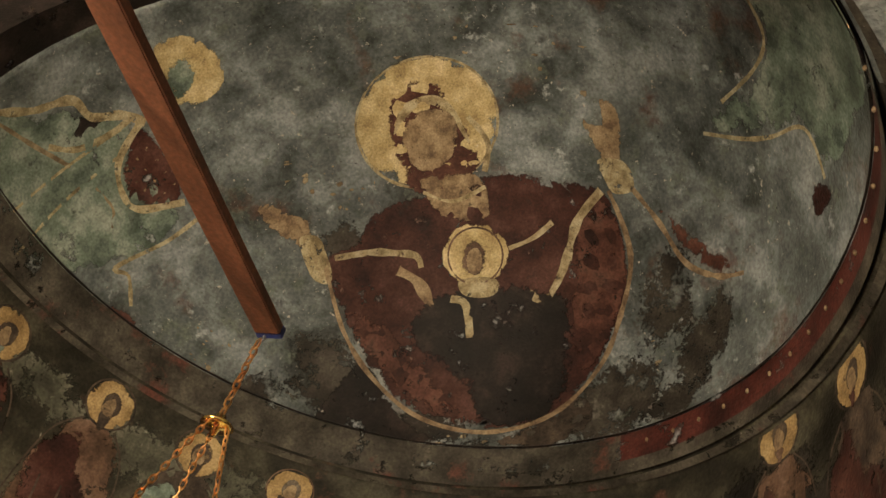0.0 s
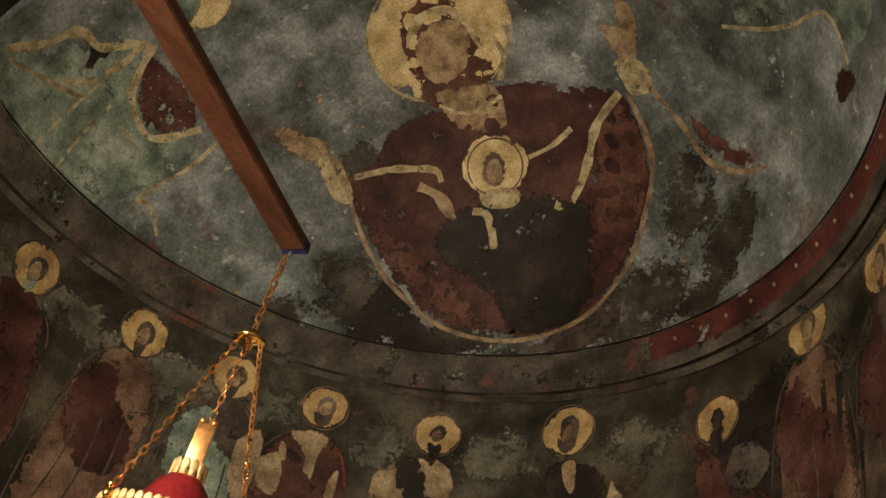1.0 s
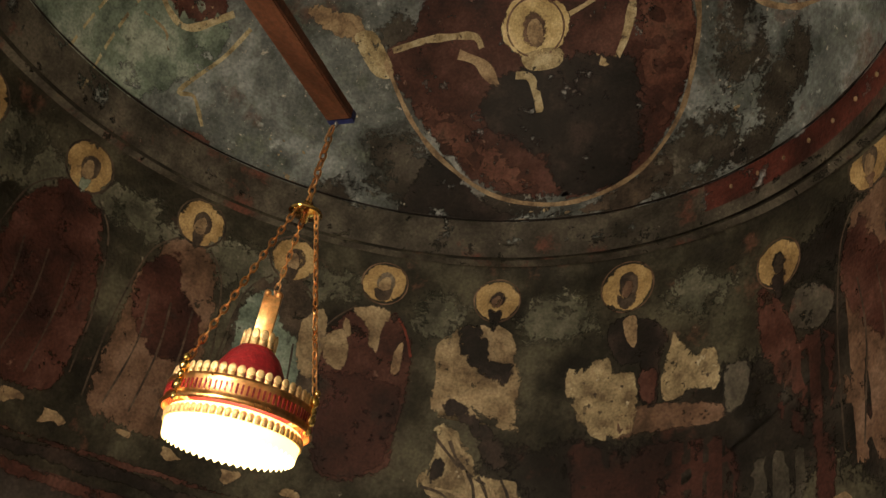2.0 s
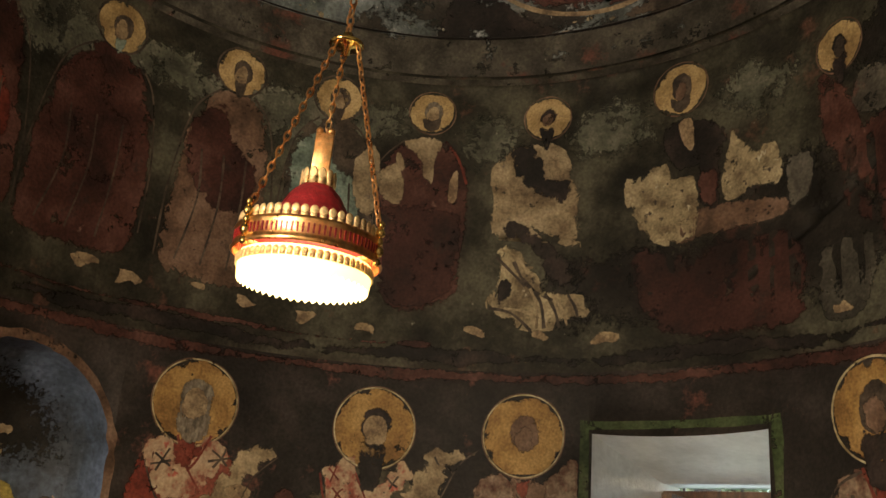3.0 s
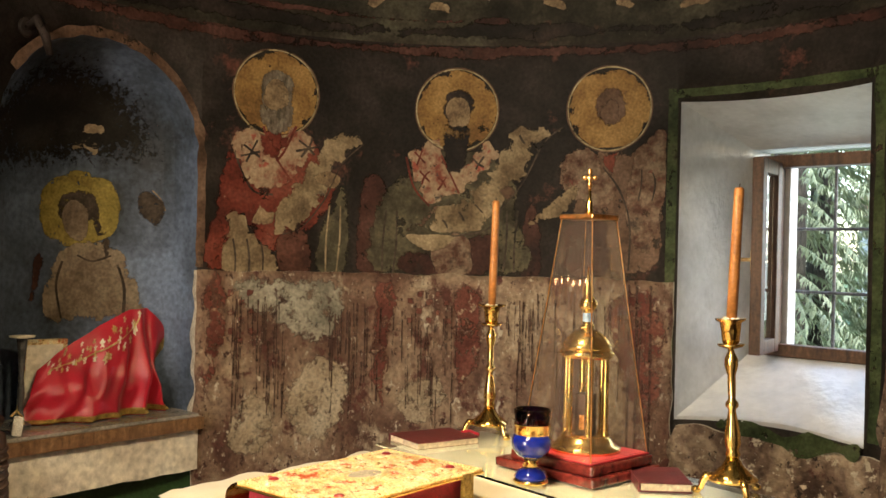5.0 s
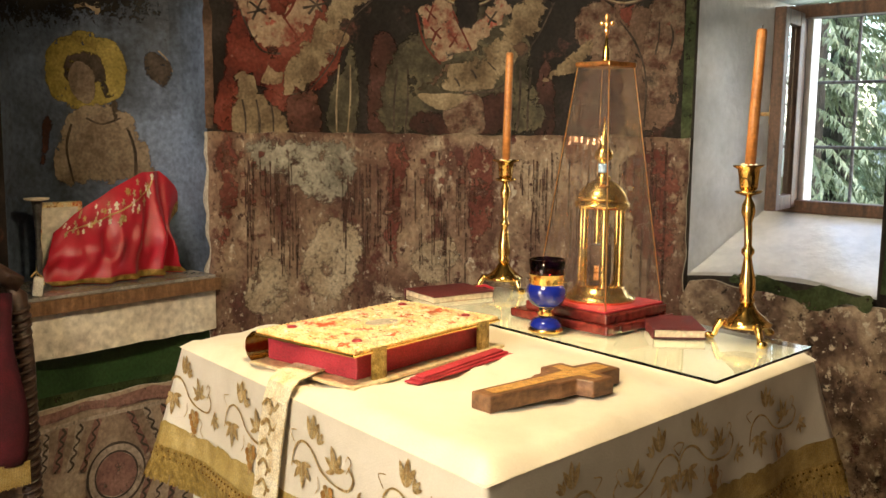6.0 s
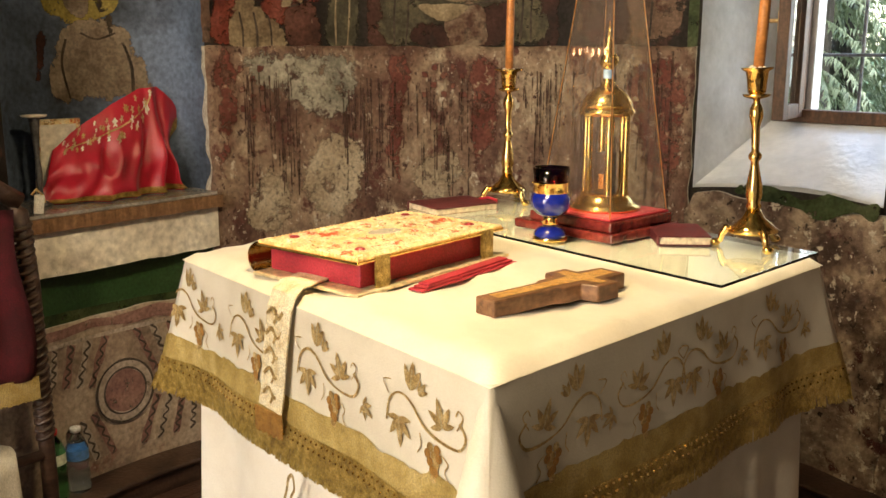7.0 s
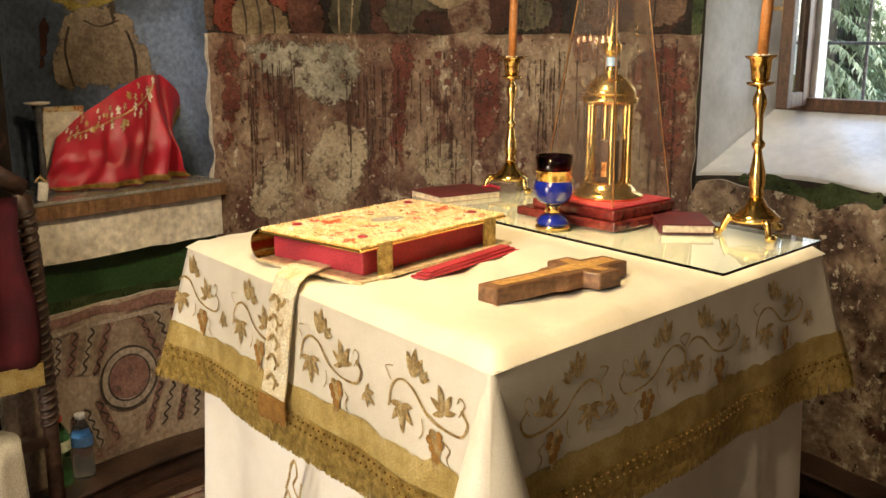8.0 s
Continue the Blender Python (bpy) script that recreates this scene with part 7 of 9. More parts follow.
# glass sheet on the back of the table
sheet = thing("glass_sheet", "thick greenish glass sheet on the altar cloth", "glass")
m = Matrix(((1, 0, 0, 0), (-0.107, 1, 0, 0), (0, 0, 1, 0), (0, 0, 0, 1)))
o = part("pane", box_bm((-0.515, 0.131, 1.0045), (0.520, 0.542, 1.0105), m, 0.0008), M_SHEETGLASS, sheet)
o.visible_shadow = False
ZT = 1.011

# ---------------------------------------------------------------- gospel book
book = thing("gospel_book", "large gospel book with gilt relief cover and red page edges", "book", pose(-0.083, -0.225, 1.001, 0, 0, 5.5))
BW, BL = 0.142, 0.222
part("back_cover", box_bm((-BW, -BL - 0.012, 0.0), (BW + 0.012, BL + 0.004, 0.006), bevel=0.002), M_BOARD, book, "pale gilt back cover")
part("page_block", box_bm((-BW + 0.012, -BL + 0.026, 0.0062), (BW - 0.020, BL - 0.020, 0.056), bevel=0.004), M_REDCLOTH, book, "red velvet page edges")
part("front_cover", box_bm((-BW, -BL, 0.0565), (BW, BL, 0.063), bevel=0.002), M_GOLD, book)
bm = bmesh.new()
add_lathe(bm, [(0.030, -BL), (0.033, -BL + 0.006), (0.033, BL - 0.006), (0.030, BL)], 20, Matrix.Translation((-BW + 0.002, 0, 0.0315)) @ pose(0, 0, 0, -90), a0=200, a1=340)
part("spine", bm, M_GOLD, book, "", True)
bm = bmesh.new()
nx, ny = 56, 88
g = [[None] * (ny + 1) for _ in range(nx + 1)]
for i in range(nx + 1):
    for j in range(ny + 1):
        x, y = -BW + 0.012 + (2 * BW - 0.024) * i / nx, -BL + 0.012 + (2 * BL - 0.024) * j / ny
        h = 0.0070 * abs(noise.noise(Vector((x * 60, y * 60, 0)))) + 0.003 * abs(math.sin(x * 90) * math.sin(y * 90)) + 0.002 * noise.noise(Vector((x * 150, y * 150, 3)))
        if i in (0, nx) or j in (0, ny):
            h = -0.002
        g[i][j] = bm.verts.new((x, y, 0.0645 + h))
for i in range(nx):
    for j in range(ny):
        bm.faces.new((g[i][j], g[i + 1][j], g[i + 1][j + 1], g[i][j + 1]))
part("gilt_relief", bm, M_GILT, book, "gilt filigree relief with reddish stones", True)
bm = bmesh.new()
for k in range(46):
    for sx in (-1, 1):
        add_ball(bm, (sx * (BW - 0.006), -BL + 0.006 + (2 * BL - 0.012) * k / 45, 0.0650), 0.0042, seg=6)
for k in range(1, 29):
    for sy in (-1, 1):
        add_ball(bm, (-BW + 0.006 + (2 * BW - 0.012) * k / 29, sy * (BL - 0.006), 0.0650), 0.0042, seg=6)
part("pearl_border", bm, M_LACEBRASS, book, "beaded gold border", True)
part("centre_medallion", lathe_bm([(0.055, 0.064), (0.052, 0.0705), (0.042, 0.072), (0.038, 0.069), (0.0, 0.0695)], 28, Matrix.Diagonal((0.75, 1.15, 1, 1)), caps=False), M_GILT, book, "oval gilt medallion", True)
part("medallion_enamel", lathe_bm([(0.036, 0.0698), (0.0, 0.0712)], 24, Matrix.Diagonal((0.75, 1.15, 1, 1)), caps=False), M_PLASTER_EDGE, book, "pale enamel plaque", True)
for sx in (-1, 1):
    for sy in (-1, 1):
        part("corner_medallion", lathe_bm([(0.03, 0.064), (0.028, 0.070), (0.02, 0.0715), (0.0, 0.070)], 18, Matrix.Translation((sx * 0.092, sy * 0.165, 0)), caps=False), M_GILT, book, "", True)
        part("stone", lathe_bm([(0.011, 0.0715), (0.008, 0.0745), (0.0, 0.0755)], 10, Matrix.Translation((sx * 0.092, sy * 0.165, 0)), caps=False), M_ENAMELRED, book, "", True)
for y in (-0.155, 0.165):
    part("clasp", box_bm((BW - 0.006, y - 0.018, 0.004), (BW + 0.002, y + 0.018, 0.066), bevel=0.002), M_GOLDLACE, book, "gold brocade clasp strap")
strip = thing("folded_cloth", "narrow folded crimson cloth beside the gospel book", "cloth", pose(0.108, -0.185, 1.001, 0, 0, 7))
bm = bmesh.new()
for k in range(3):
    add_box(bm, (-0.018 + 0.002 * k, -0.15 + 0.01 * k, 0.0045 * k), (0.018 - 0.004 * k, 0.16 - 0.008 * k, 0.0045 * k + 0.0042), pose(0, 0, 0, 0, 0, 1.2 * k), 0.0018)
part("folds", bm, M_REDCLOTH, strip)
ribbon = thing("book_ribbon", "wide gold-embroidered brocade ribbon hanging over the table edge", "ribbon")
# it runs out from under the cover, over the edge and down
RX = -0.075
path = [(-0.40, 1.012), (-0.45, 1.010), (-0.490, 1.008), (-0.514, 0.998), (-0.521, 0.97), (-0.530, 0.90), (-0.540, 0.80), (-0.543, 0.775)]
bm = bmesh.new()
rows = []
for j, (y, z) in enumerate(path):
    x = RX + 0.035 * min(1, j / 3) - 0.02 * max(0, j - 3) / 4
    rows.append([bm.verts.new((x + w, y - 0.105 * (x + w), z + dz)) for w, dz in ((-0.043, 0), (0, 0.001), (0.043, 0), (0.043, 0.003), (0, 0.004), (-0.043, 0.003))])
    if j > 3:
        for a in range(3, 6):
            rows[-1][a].co.z -= 0.003
            rows[-1][a].co.y -= 0.003
for p, q in zip(rows, rows[1:]):
    for k in range(6):
        bm.faces.new((p[k], p[(k + 1) % 6], q[(k + 1) % 6], q[k]))
bm.faces.new(rows[0])
bm.faces.new(rows[-1])
part("band", bm, mat("cream_brocade", [(0.62, 0.48, 0.25), (0.76, 0.66, 0.44), (0.82, 0.75, 0.56)], 40, 0.45, 0.1, bump=0.6, bscale=300), ribbon)
rib_surf = lambda u, z, off=0.0: Vector((RX + 0.02 + u, -0.5245 - 0.105 * (RX + 0.02) - (0.985 - z) * 0.1 - off, z))
for k in range(5):
    z = 0.955 - 0.038 * k
    stroke("gold_scroll", [(-0.026, z), (-0.008, z + 0.014), (0.012, z - 0.002), (0.026, z + 0.012)], 0.007, rib_surf, 0.004, M_GOLDTHREAD, ribbon)
    stroke("gold_scroll", [(0.0, z - 0.014), (0.006, z), (-0.006, z + 0.014)], 0.006, rib_surf, 0.005, M_GOLDTHREAD, ribbon)
bm = bmesh.new()
for k in range(36):
    x = -0.042 + 0.0024 * k
    add_box(bm, (RX + 0.02 + x - 0.001, -0.547, 0.725 + random.uniform(0, 0.008)), (RX + 0.02 + x + 0.001, -0.544, 0.776))
tagged(part("tassel_fringe", bm, M_GRAPE, ribbon, "amber thread fringe"), kind="stuff")

# ---------------------------------------------------------------- hand cross
hcross = thing("hand_cross", "walnut hand cross with inlaid golden relief", "cross", pose(0.343, -0.205, 1.002, 0, 0, -5))
bm = bmesh.new()
outl = [(-0.024, -0.16), (0.024, -0.16), (0.024, -0.02), (0.034, 0.0), (0.034, 0.04), (0.066, 0.05), (0.066, 0.105), (0.034, 0.105), (0.030, 0.165), (-0.030, 0.165), (-0.034, 0.105), (-0.066, 0.105), (-0.066, 0.05), (-0.034, 0.04), (-0.034, 0.0), (-0.024, -0.02)]
f = bm.faces.new([bm.verts.new((x, y, 0)) for x, y in outl])
r = bmesh.ops.extrude_face_region(bm, geom=[f])
for v in [g_ for g_ in r["geom"] if isinstance(g_, bmesh.types.BMVert)]:
    v.co.z = 0.03
bmesh.ops.bevel(bm, geom=[e for e in bm.edges], offset=0.002, segments=1, affect="EDGES")
part("wood", bm, M_CROSSWOOD, hcross)
flat = lambda x, y, off=0.0: Vector((x, y, 0.0305 + off))
patch("inlay", [(-0.014, -0.14), (0.014, -0.14), (0.014, 0.0), (0.02, 0.06), (0.052, 0.068), (0.052, 0.088), (0.018, 0.09), (0.016, 0.15), (-0.016, 0.15), (-0.018, 0.09), (-0.052, 0.088), (-0.052, 0.068), (-0.02, 0.06), (-0.014, 0.0)], flat, 0.001, mat("honey_inlay", [(0.48, 0.26, 0.07), (0.66, 0.40, 0.13)], 40, 0.35, 0.3, bump=0.6), hcross, "golden inlaid relief", smooth_line=False, rough_edge=0.001, step=0.2)


# ---------------------------------------------------------------- small books
def small_book(name, label, at, w, l, h, cover):
    e = thing(name, label, "book", at)
    part("page_block", box_bm((-w + 0.003, -l + 0.003, 0.003), (w - 0.003, l - 0.003, h - 0.003), bevel=0.001), M_PAGES, e)
    part("front_cover", box_bm((-w, -l, h - 0.003), (w, l, h), bevel=0.0012), cover, e)
    part("back_cover", box_bm((-w, -l, 0.0), (w, l, 0.003), bevel=0.0012), cover, e)
    part("spine", box_bm((-w - 0.003, -l, 0.0), (-w + 0.001, l, h), bevel=0.0012), cover, e)
    return e


b1 = small_book("prayer_book", "red clothbound prayer book with a red ribbon", pose(-0.44, 0.335, 1.003, 0, 0, -12), 0.075, 0.10, 0.024, M_BURGUNDY)
part("page_marker", tube_bm([(0.0, 0.09, 0.0245), (0.02, 0.105, 0.03), (0.05, 0.115, 0.024)], 0.004, 6), M_REDSATIN, b1, "red ribbon marker")
small_book("prayer_book", "small dark leather prayer book on the glass sheet", pose(0.232, 0.395, ZT, 0, 0, 42), 0.058, 0.080, 0.022, M_BURGUNDY)

# ---------------------------------------------------------------- candlesticks
def candlestick(label, x, y, tall, lean, dish_r, turn=0):
    e = thing("candlestick", label, "candlestick", pose(x, y, ZT, lean[0], lean[1], turn), group="altar candlesticks")
    s = tall / 0.385
    part("base", lathe_bm([(0.052, 0.034 * s), (0.054, 0.040 * s), (0.040, 0.052 * s), (0.024, 0.066 * s), (0.014, 0.085 * s)], 28), M_GOLD, e, "", True)
    part("stem", lathe_bm([(0.013, 0.083 * s), (0.017, 0.092 * s), (0.013, 0.10 * s), (0.018, 0.115 * s), (0.0165, 0.14 * s), (0.010, 0.175 * s), (0.008, 0.188 * s), (0.014, 0.196 * s), (0.014, 0.203 * s), (0.008, 0.211 * s), (0.009, 0.245 * s), (0.0085, 0.262 * s), (0.015, 0.285 * s), (0.014, 0.300 * s), (0.007, 0.315 * s), (0.007, 0.322 * s)], 20), M_GOLD, e, "", True)
    part("saucer", lathe_bm([(0.007, 0.320 * s), (0.026, 0.326 * s), (0.030, 0.331 * s), (0.027, 0.332 * s), (0.012, 0.328 * s)], 24), M_GOLD, e, "", True)
    part("cup", lathe_bm([(0.012, 0.329 * s), (0.019, 0.336 * s), (0.021, 0.36 * s), (0.0235, 0.378 * s), (dish_r, 0.384 * s), (dish_r, 0.387 * s), (0.02, 0.386 * s), (0.018, 0.37 * s)], 28), M_GOLD, e, "", True)
    for k in range(3):
        a = radians(120 * k + 60)
        c, sn = math.cos(a), math.sin(a)
        leg = part("foot", tube_bm([(0.042 * c, 0.042 * sn, 0.040 * s), (0.058 * c, 0.058 * sn, 0.040 * s), (0.066 * c, 0.066 * sn, 0.028), (0.070 * c, 0.070 * sn, 0.014), (0.080 * c, 0.080 * sn, 0.010)], [0.009, 0.010, 0.008, 0.007, 0.006], 8), M_GOLD, e, "", True)
        bm = bmesh.new()
        add_ball(bm, (0.080 * c, 0.080 * sn, 0.009), (0.012, 0.012, 0.009))
        part("paw", bm, M_GOLD, leg, "", True)
    return e


def candle(label, x, y, z, h, r, lean):
    e = thing("candle", label, "candle", pose(x, y, z, *lean), group="altar candles")
    part("wax", lathe_bm([(r, 0.0), (r * 1.02, h * 0.3), (r * 0.97, h * 0.7), (r * 0.95, h * 0.985), (r * 0.7, h), (0.002, h * 0.995)], 16), M_WAX, e, "", True)
    part("wick", tube_bm([(0, 0, h * 0.99), (0.001, 0, h + 0.008)], 0.0012, 6), M_WICK, e)
    bm = bmesh.new()
    random.seed(int(x * 100))
    for k in range(7):
        a = k * 0.9
        add_ball(bm, (0.014 * math.cos(a), 0.014 * math.sin(a), 0.0), random.uniform(0.004, 0.007), seg=6)
    part("wax_drips", bm, M_WAXWHITE, e, "white wax drips", True)


candlestick("polished brass candlestick on three paw feet near the glass edge", 0.398, 0.428, 0.388, (0, -2.2), 0.033, 20)
candle("plain amber beeswax candle, tilted, in a brass candlestick", 0.3835, 0.428, 1.398, 0.292, 0.0115, (0, 2.2))
candlestick("brass candlestick with a wide drip dish beside the prayer book", -0.392, 0.506, 0.372, (0, 0), 0.040, 50)
candle("plain amber beeswax candle in the brass candlestick with the drip dish", -0.392, 0.506, 1.381, 0.30, 0.011, (0, 1.2))

# ---------------------------------------------------------------- blue oil cup
cup = thing("oil_lamp_cup", "cobalt blue and gold footed oil cup with dark red glass", "lamp", pose(0.028, 0.180, ZT) @ Matrix.Diagonal((1.28, 1.28, 0.94, 1.0)))
part("foot_ring", lathe_bm([(0.030, 0.0), (0.032, 0.003), (0.030, 0.008), (0.028, 0.009)], 28), M_GOLD, cup, "gold foot rim", True)
part("foot", lathe_bm([(0.029, 0.009), (0.030, 0.016), (0.024, 0.028), (0.013, 0.036)], 28), M_BLUEGLASS, cup, "", True)
part("knop", lathe_bm([(0.012, 0.035), (0.016, 0.042), (0.012, 0.050), (0.015, 0.058)], 24), M_GOLD, cup, "gold knop", True)
part("bowl", lathe_bm([(0.015, 0.058), (0.028, 0.068), (0.036, 0.085), (0.036, 0.105), (0.031, 0.118)], 32), M_BLUEGLASS, cup, "", True)
part("rim_band", lathe_bm([(0.0312, 0.117), (0.0318, 0.122), (0.031, 0.134), (0.033, 0.142)], 32, caps=False), M_GOLD, cup, "gold rim band", True)
o = part("red_glass", lathe_bm([(0.029, 0.120), (0.031, 0.145), (0.033, 0.178), (0.030, 0.178), (0.0275, 0.145), (0.026, 0.124)], 28), M_REDGLASS, cup, "dark red glass insert", True)
o.visible_shadow = False

# ---------------------------------------------------------------- tabernacle under a glass pyramid
base = thing("mahogany_stand", "two-tiered mahogany base with a red velvet top", "stand", pose(0.033, 0.366, ZT, 0, 0, -3))
part("lower_tier", box_bm((-0.165, -0.13, 0.0), (0.138, 0.13, 0.022), bevel=0.005), M_MAHOGANY, base)
part("upper_tier", box_bm((-0.125, -0.118, 0.022), (0.125, 0.118, 0.046), bevel=0.006), M_MAHOGANY, base)
part("velvet_top", box_bm((-0.118, -0.111, 0.0465), (0.118, 0.111, 0.0505), bevel=0.002), M_REDCLOTH, base, "red velvet top")
ZB = ZT + 0.051
tab = thing("tabernacle", "gilt brass tabernacle with columns, dome and small cross", "tabernacle", pose(0.036, 0.374, ZB))
part("base_drum", lathe_bm([(0.085, 0.0), (0.086, 0.008), (0.072, 0.016), (0.060, 0.030), (0.058, 0.036)], 32, lobes=0), M_GOLD, tab, "", True)
for k in range(6):
    a = radians(60 * k + 15)
    col = part("column", lathe_bm([(0.0085, 0.034), (0.010, 0.038), (0.0080, 0.044)] + [(0.0074 + 0.0014 * (j % 2), 0.048 + 0.008 * j) for j in range(21)] + [(0.0085, 0.218), (0.0095, 0.224)], 10, Matrix.Translation((0.049 * math.cos(a), 0.049 * math.sin(a), 0))), M_GOLD, tab, "", True)
part("entablature", lathe_bm([(0.056, 0.222), (0.064, 0.226), (0.066, 0.236), (0.060, 0.242)], 32), M_GOLD, tab, "", True)
part("dome", lathe_bm([(0.060, 0.241), (0.057, 0.256), (0.046, 0.274), (0.028, 0.287), (0.015, 0.292)], 32), M_GOLD, tab, "", True)
part("lantern", lathe_bm([(0.015, 0.291), (0.017, 0.297), (0.011, 0.303), (0.011, 0.334), (0.017, 0.338), (0.022, 0.346), (0.020, 0.358), (0.009, 0.372), (0.011, 0.382), (0.004, 0.41), (0.0022, 0.44)], 20), M_GOLD, tab, "", True)
part("lantern_window", lathe_bm([(0.0115, 0.309), (0.0117, 0.330)], 12, caps=False), mat("pale_blue_enamel", [(0.12, 0.2, 0.34), (0.2, 0.3, 0.45)], 12, 0.3), tab, "pale blue enamel")
bm = box_bm((-0.018, -0.018, 0.036), (0.018, 0.018, 0.135), bevel=0.003)
part("inner_box", bm, M_DARKWOOD, tab, "dark inner casket")
part("door_plate", box_bm((-0.014, -0.0205, 0.05), (0.014, -0.0185, 0.085), pose(0, 0, 0, 0, 0, 35), 0.001), M_COPPER, tab, "small coppery plate")
pyr = thing("glass_cover", "tall tapering glass cover with brass edges and cross finial", "cover", pose(0.036, 0.370, ZB, 0, 0, -3))
HB, HT, ZP = 0.107, 0.047, 0.556
for k in range(4):
    a = radians(90 * k)
    rot = Matrix.Rotation(a, 4, "Z")
    bm = bmesh.new()
    vs = [bm.verts.new(rot @ Vector(p)) for p in ((-HB, -HB, 0.0), (HB, -HB, 0.0), (HT, -HT, ZP), (-HT, -HT, ZP), (-HB + 0.002, -HB + 0.003, 0.0), (HB - 0.002, -HB + 0.003, 0.0), (HT - 0.002, -HT + 0.003, ZP), (-HT + 0.002, -HT + 0.003, ZP))]
    for q in ((0, 1, 2, 3), (5, 4, 7, 6), (0, 4, 5, 1), (2, 6, 7, 3), (1, 5, 6, 2), (0, 3, 7, 4)):
        bm.faces.new([vs[i] for i in q])
    o = part("pane", bm, M_FILMGLASS, pyr)
    o.visible_shadow = False
for sx, sy in ((-1, -1), (1, -1), (1, 1), (-1, 1)):
    part("edge_strip", tube_bm([(sx * HB, sy * HB, 0.0), (sx * HT, sy * HT, ZP)], 0.0016, 6), M_COPPER, pyr, "thin brass edge")
part("top_cap", box_bm((-HT - 0.004, -HT - 0.004, ZP), (HT + 0.004, HT + 0.004, ZP + 0.012), bevel=0.003), M_COPPER, pyr, "coppery brass cap")
part("finial_stem", lathe_bm([(0.012, ZP + 0.012), (0.009, ZP + 0.02), (0.0085, ZP + 0.042), (0.005, ZP + 0.048), (0.003, ZP + 0.075)], 14), M_GOLD, pyr, "", True)
bm = bmesh.new()
for dx, dz in ((0, 0.098), (-0.012, 0.102), (0.012, 0.102), (0, 0.116), (0, 0.085)):
    add_ball(bm, (dx, 0, ZP + dz), (0.006, 0.003, 0.009 if dx == 0 else 0.006), seg=8)
add_box(bm, (-0.014, -0.002, ZP + 0.099), (0.014, 0.002, ZP + 0.105))
add_box(bm, (-0.003, -0.002, ZP + 0.07), (0.003, 0.002, ZP + 0.12))
bmesh.ops.transform(bm, matrix=Matrix.Rotation(radians(42), 4, "Z"), verts=bm.verts)
part("cross_finial", bm, M_COPPER, pyr, "budded cross finial", True)
for k, (z, u) in enumerate(((0.36, 0.5), (0.28, 0.7), (0.42, -0.5), (0.2, -0.6))):
    w = HB + (HT - HB) * z / ZP
    bm = bmesh.new()
    add_ball(bm, (w + 0.002, -w, z), 0.004, seg=8)
    part("corner_stud", bm, M_GOLD, pyr, "", True) if k < 2 else bm.free()

# ---------------------------------------------------------------- hanging lamp and its beam
beam = thing("ceiling_beam", "red-brown painted wooden tie beam with a blue end", "beam")
bd = Vector((0.262, -0.965, 0)).normalized()
bs = Vector((bd.y, -bd.x, 0)) * -1
e0 = Vector((0.110, -0.330, 2.914))
bm = bmesh.new()
rows = []
for t in (0.0, 0.02, 1.0, 2.0, 4.03):
    rows.append([bm.verts.new(e0 + bd * t + bs * x + Vector((0, 0, z))) for x, z in ((-0.033, 0.0), (0.033, 0.0), (0.033, 0.03), (-0.033, 0.03))])
for p, q in zip(rows, rows[1:]):
    for k in range(4):
        bm.faces.new((p[k], p[(k + 1) % 4], q[(k + 1) % 4], q[k]))
bm.faces.new(rows[0])
bm.faces.new(rows[-1])
bmesh.ops.recalc_face_normals(bm, faces=bm.faces)
bmesh.ops.bevel(bm, geom=[e for e in bm.edges if e.calc_face_angle(0) > 1], offset=0.003, segments=2, affect="EDGES")
part("timber", bm, M_BEAM, beam)
bm = bmesh.new()
vs = [[bm.verts.new(e0 - bd * (0.001 + 0.016 * j) + bs * x + Vector((0, 0, z))) for x, z in ((-0.0325, 0.001), (0.0325, 0.001), (0.0325, 0.029), (-0.0325, 0.029))] for j in (0, 1)]
for k in range(4):
    bm.faces.new((vs[0][k], vs[0][(k + 1) % 4], vs[1][(k + 1) % 4], vs[1][k]))
bm.faces.new(vs[0])
bm.faces.new(vs[1])
part("end_block", bm, M_BLUEPAINT, beam, "blue painted end")
part("hook", tube_bm([e0 + Vector((-0.01, 0.004, 0.012)), e0 + Vector((-0.013, 0.006, -0.006)), e0 + Vector((-0.012, 0.0, -0.020)), e0 + Vector((-0.004, -0.002, -0.022)), e0 + Vector((0.0, 0.0, -0.012))], 0.0035, 8), M_IRON, beam, "iron hook", True)


def chain(name, p, q, parent, link=0.026, r=0.0021, w=0.0055):
    """Oval links from p to q, each turned a quarter against the last."""
    p, q = Vector(p), Vector(q)
    d = q - p
    k = max(1, int(d.length / (link * 0.74)))
    rot = d.to_track_quat("Z", "Y").to_matrix().to_4x4()
    bm = bmesh.new()
    for i in range(k):
        c = p + d * ((i + 0.5) / k)
        mm = Matrix.Translation(c) @ rot @ Matrix.Rotation(radians(90 * (i % 2) + 20), 4, "Z")
        pts = [mm @ Vector((w * math.cos(a), 0, 0.5 * link * math.sin(a))) for a in [2 * math.pi * j / 10 for j in range(10)]]
        add_tube(bm, pts, r, 5, True)
    return part(name, bm, M_COPPER, parent, "", True)


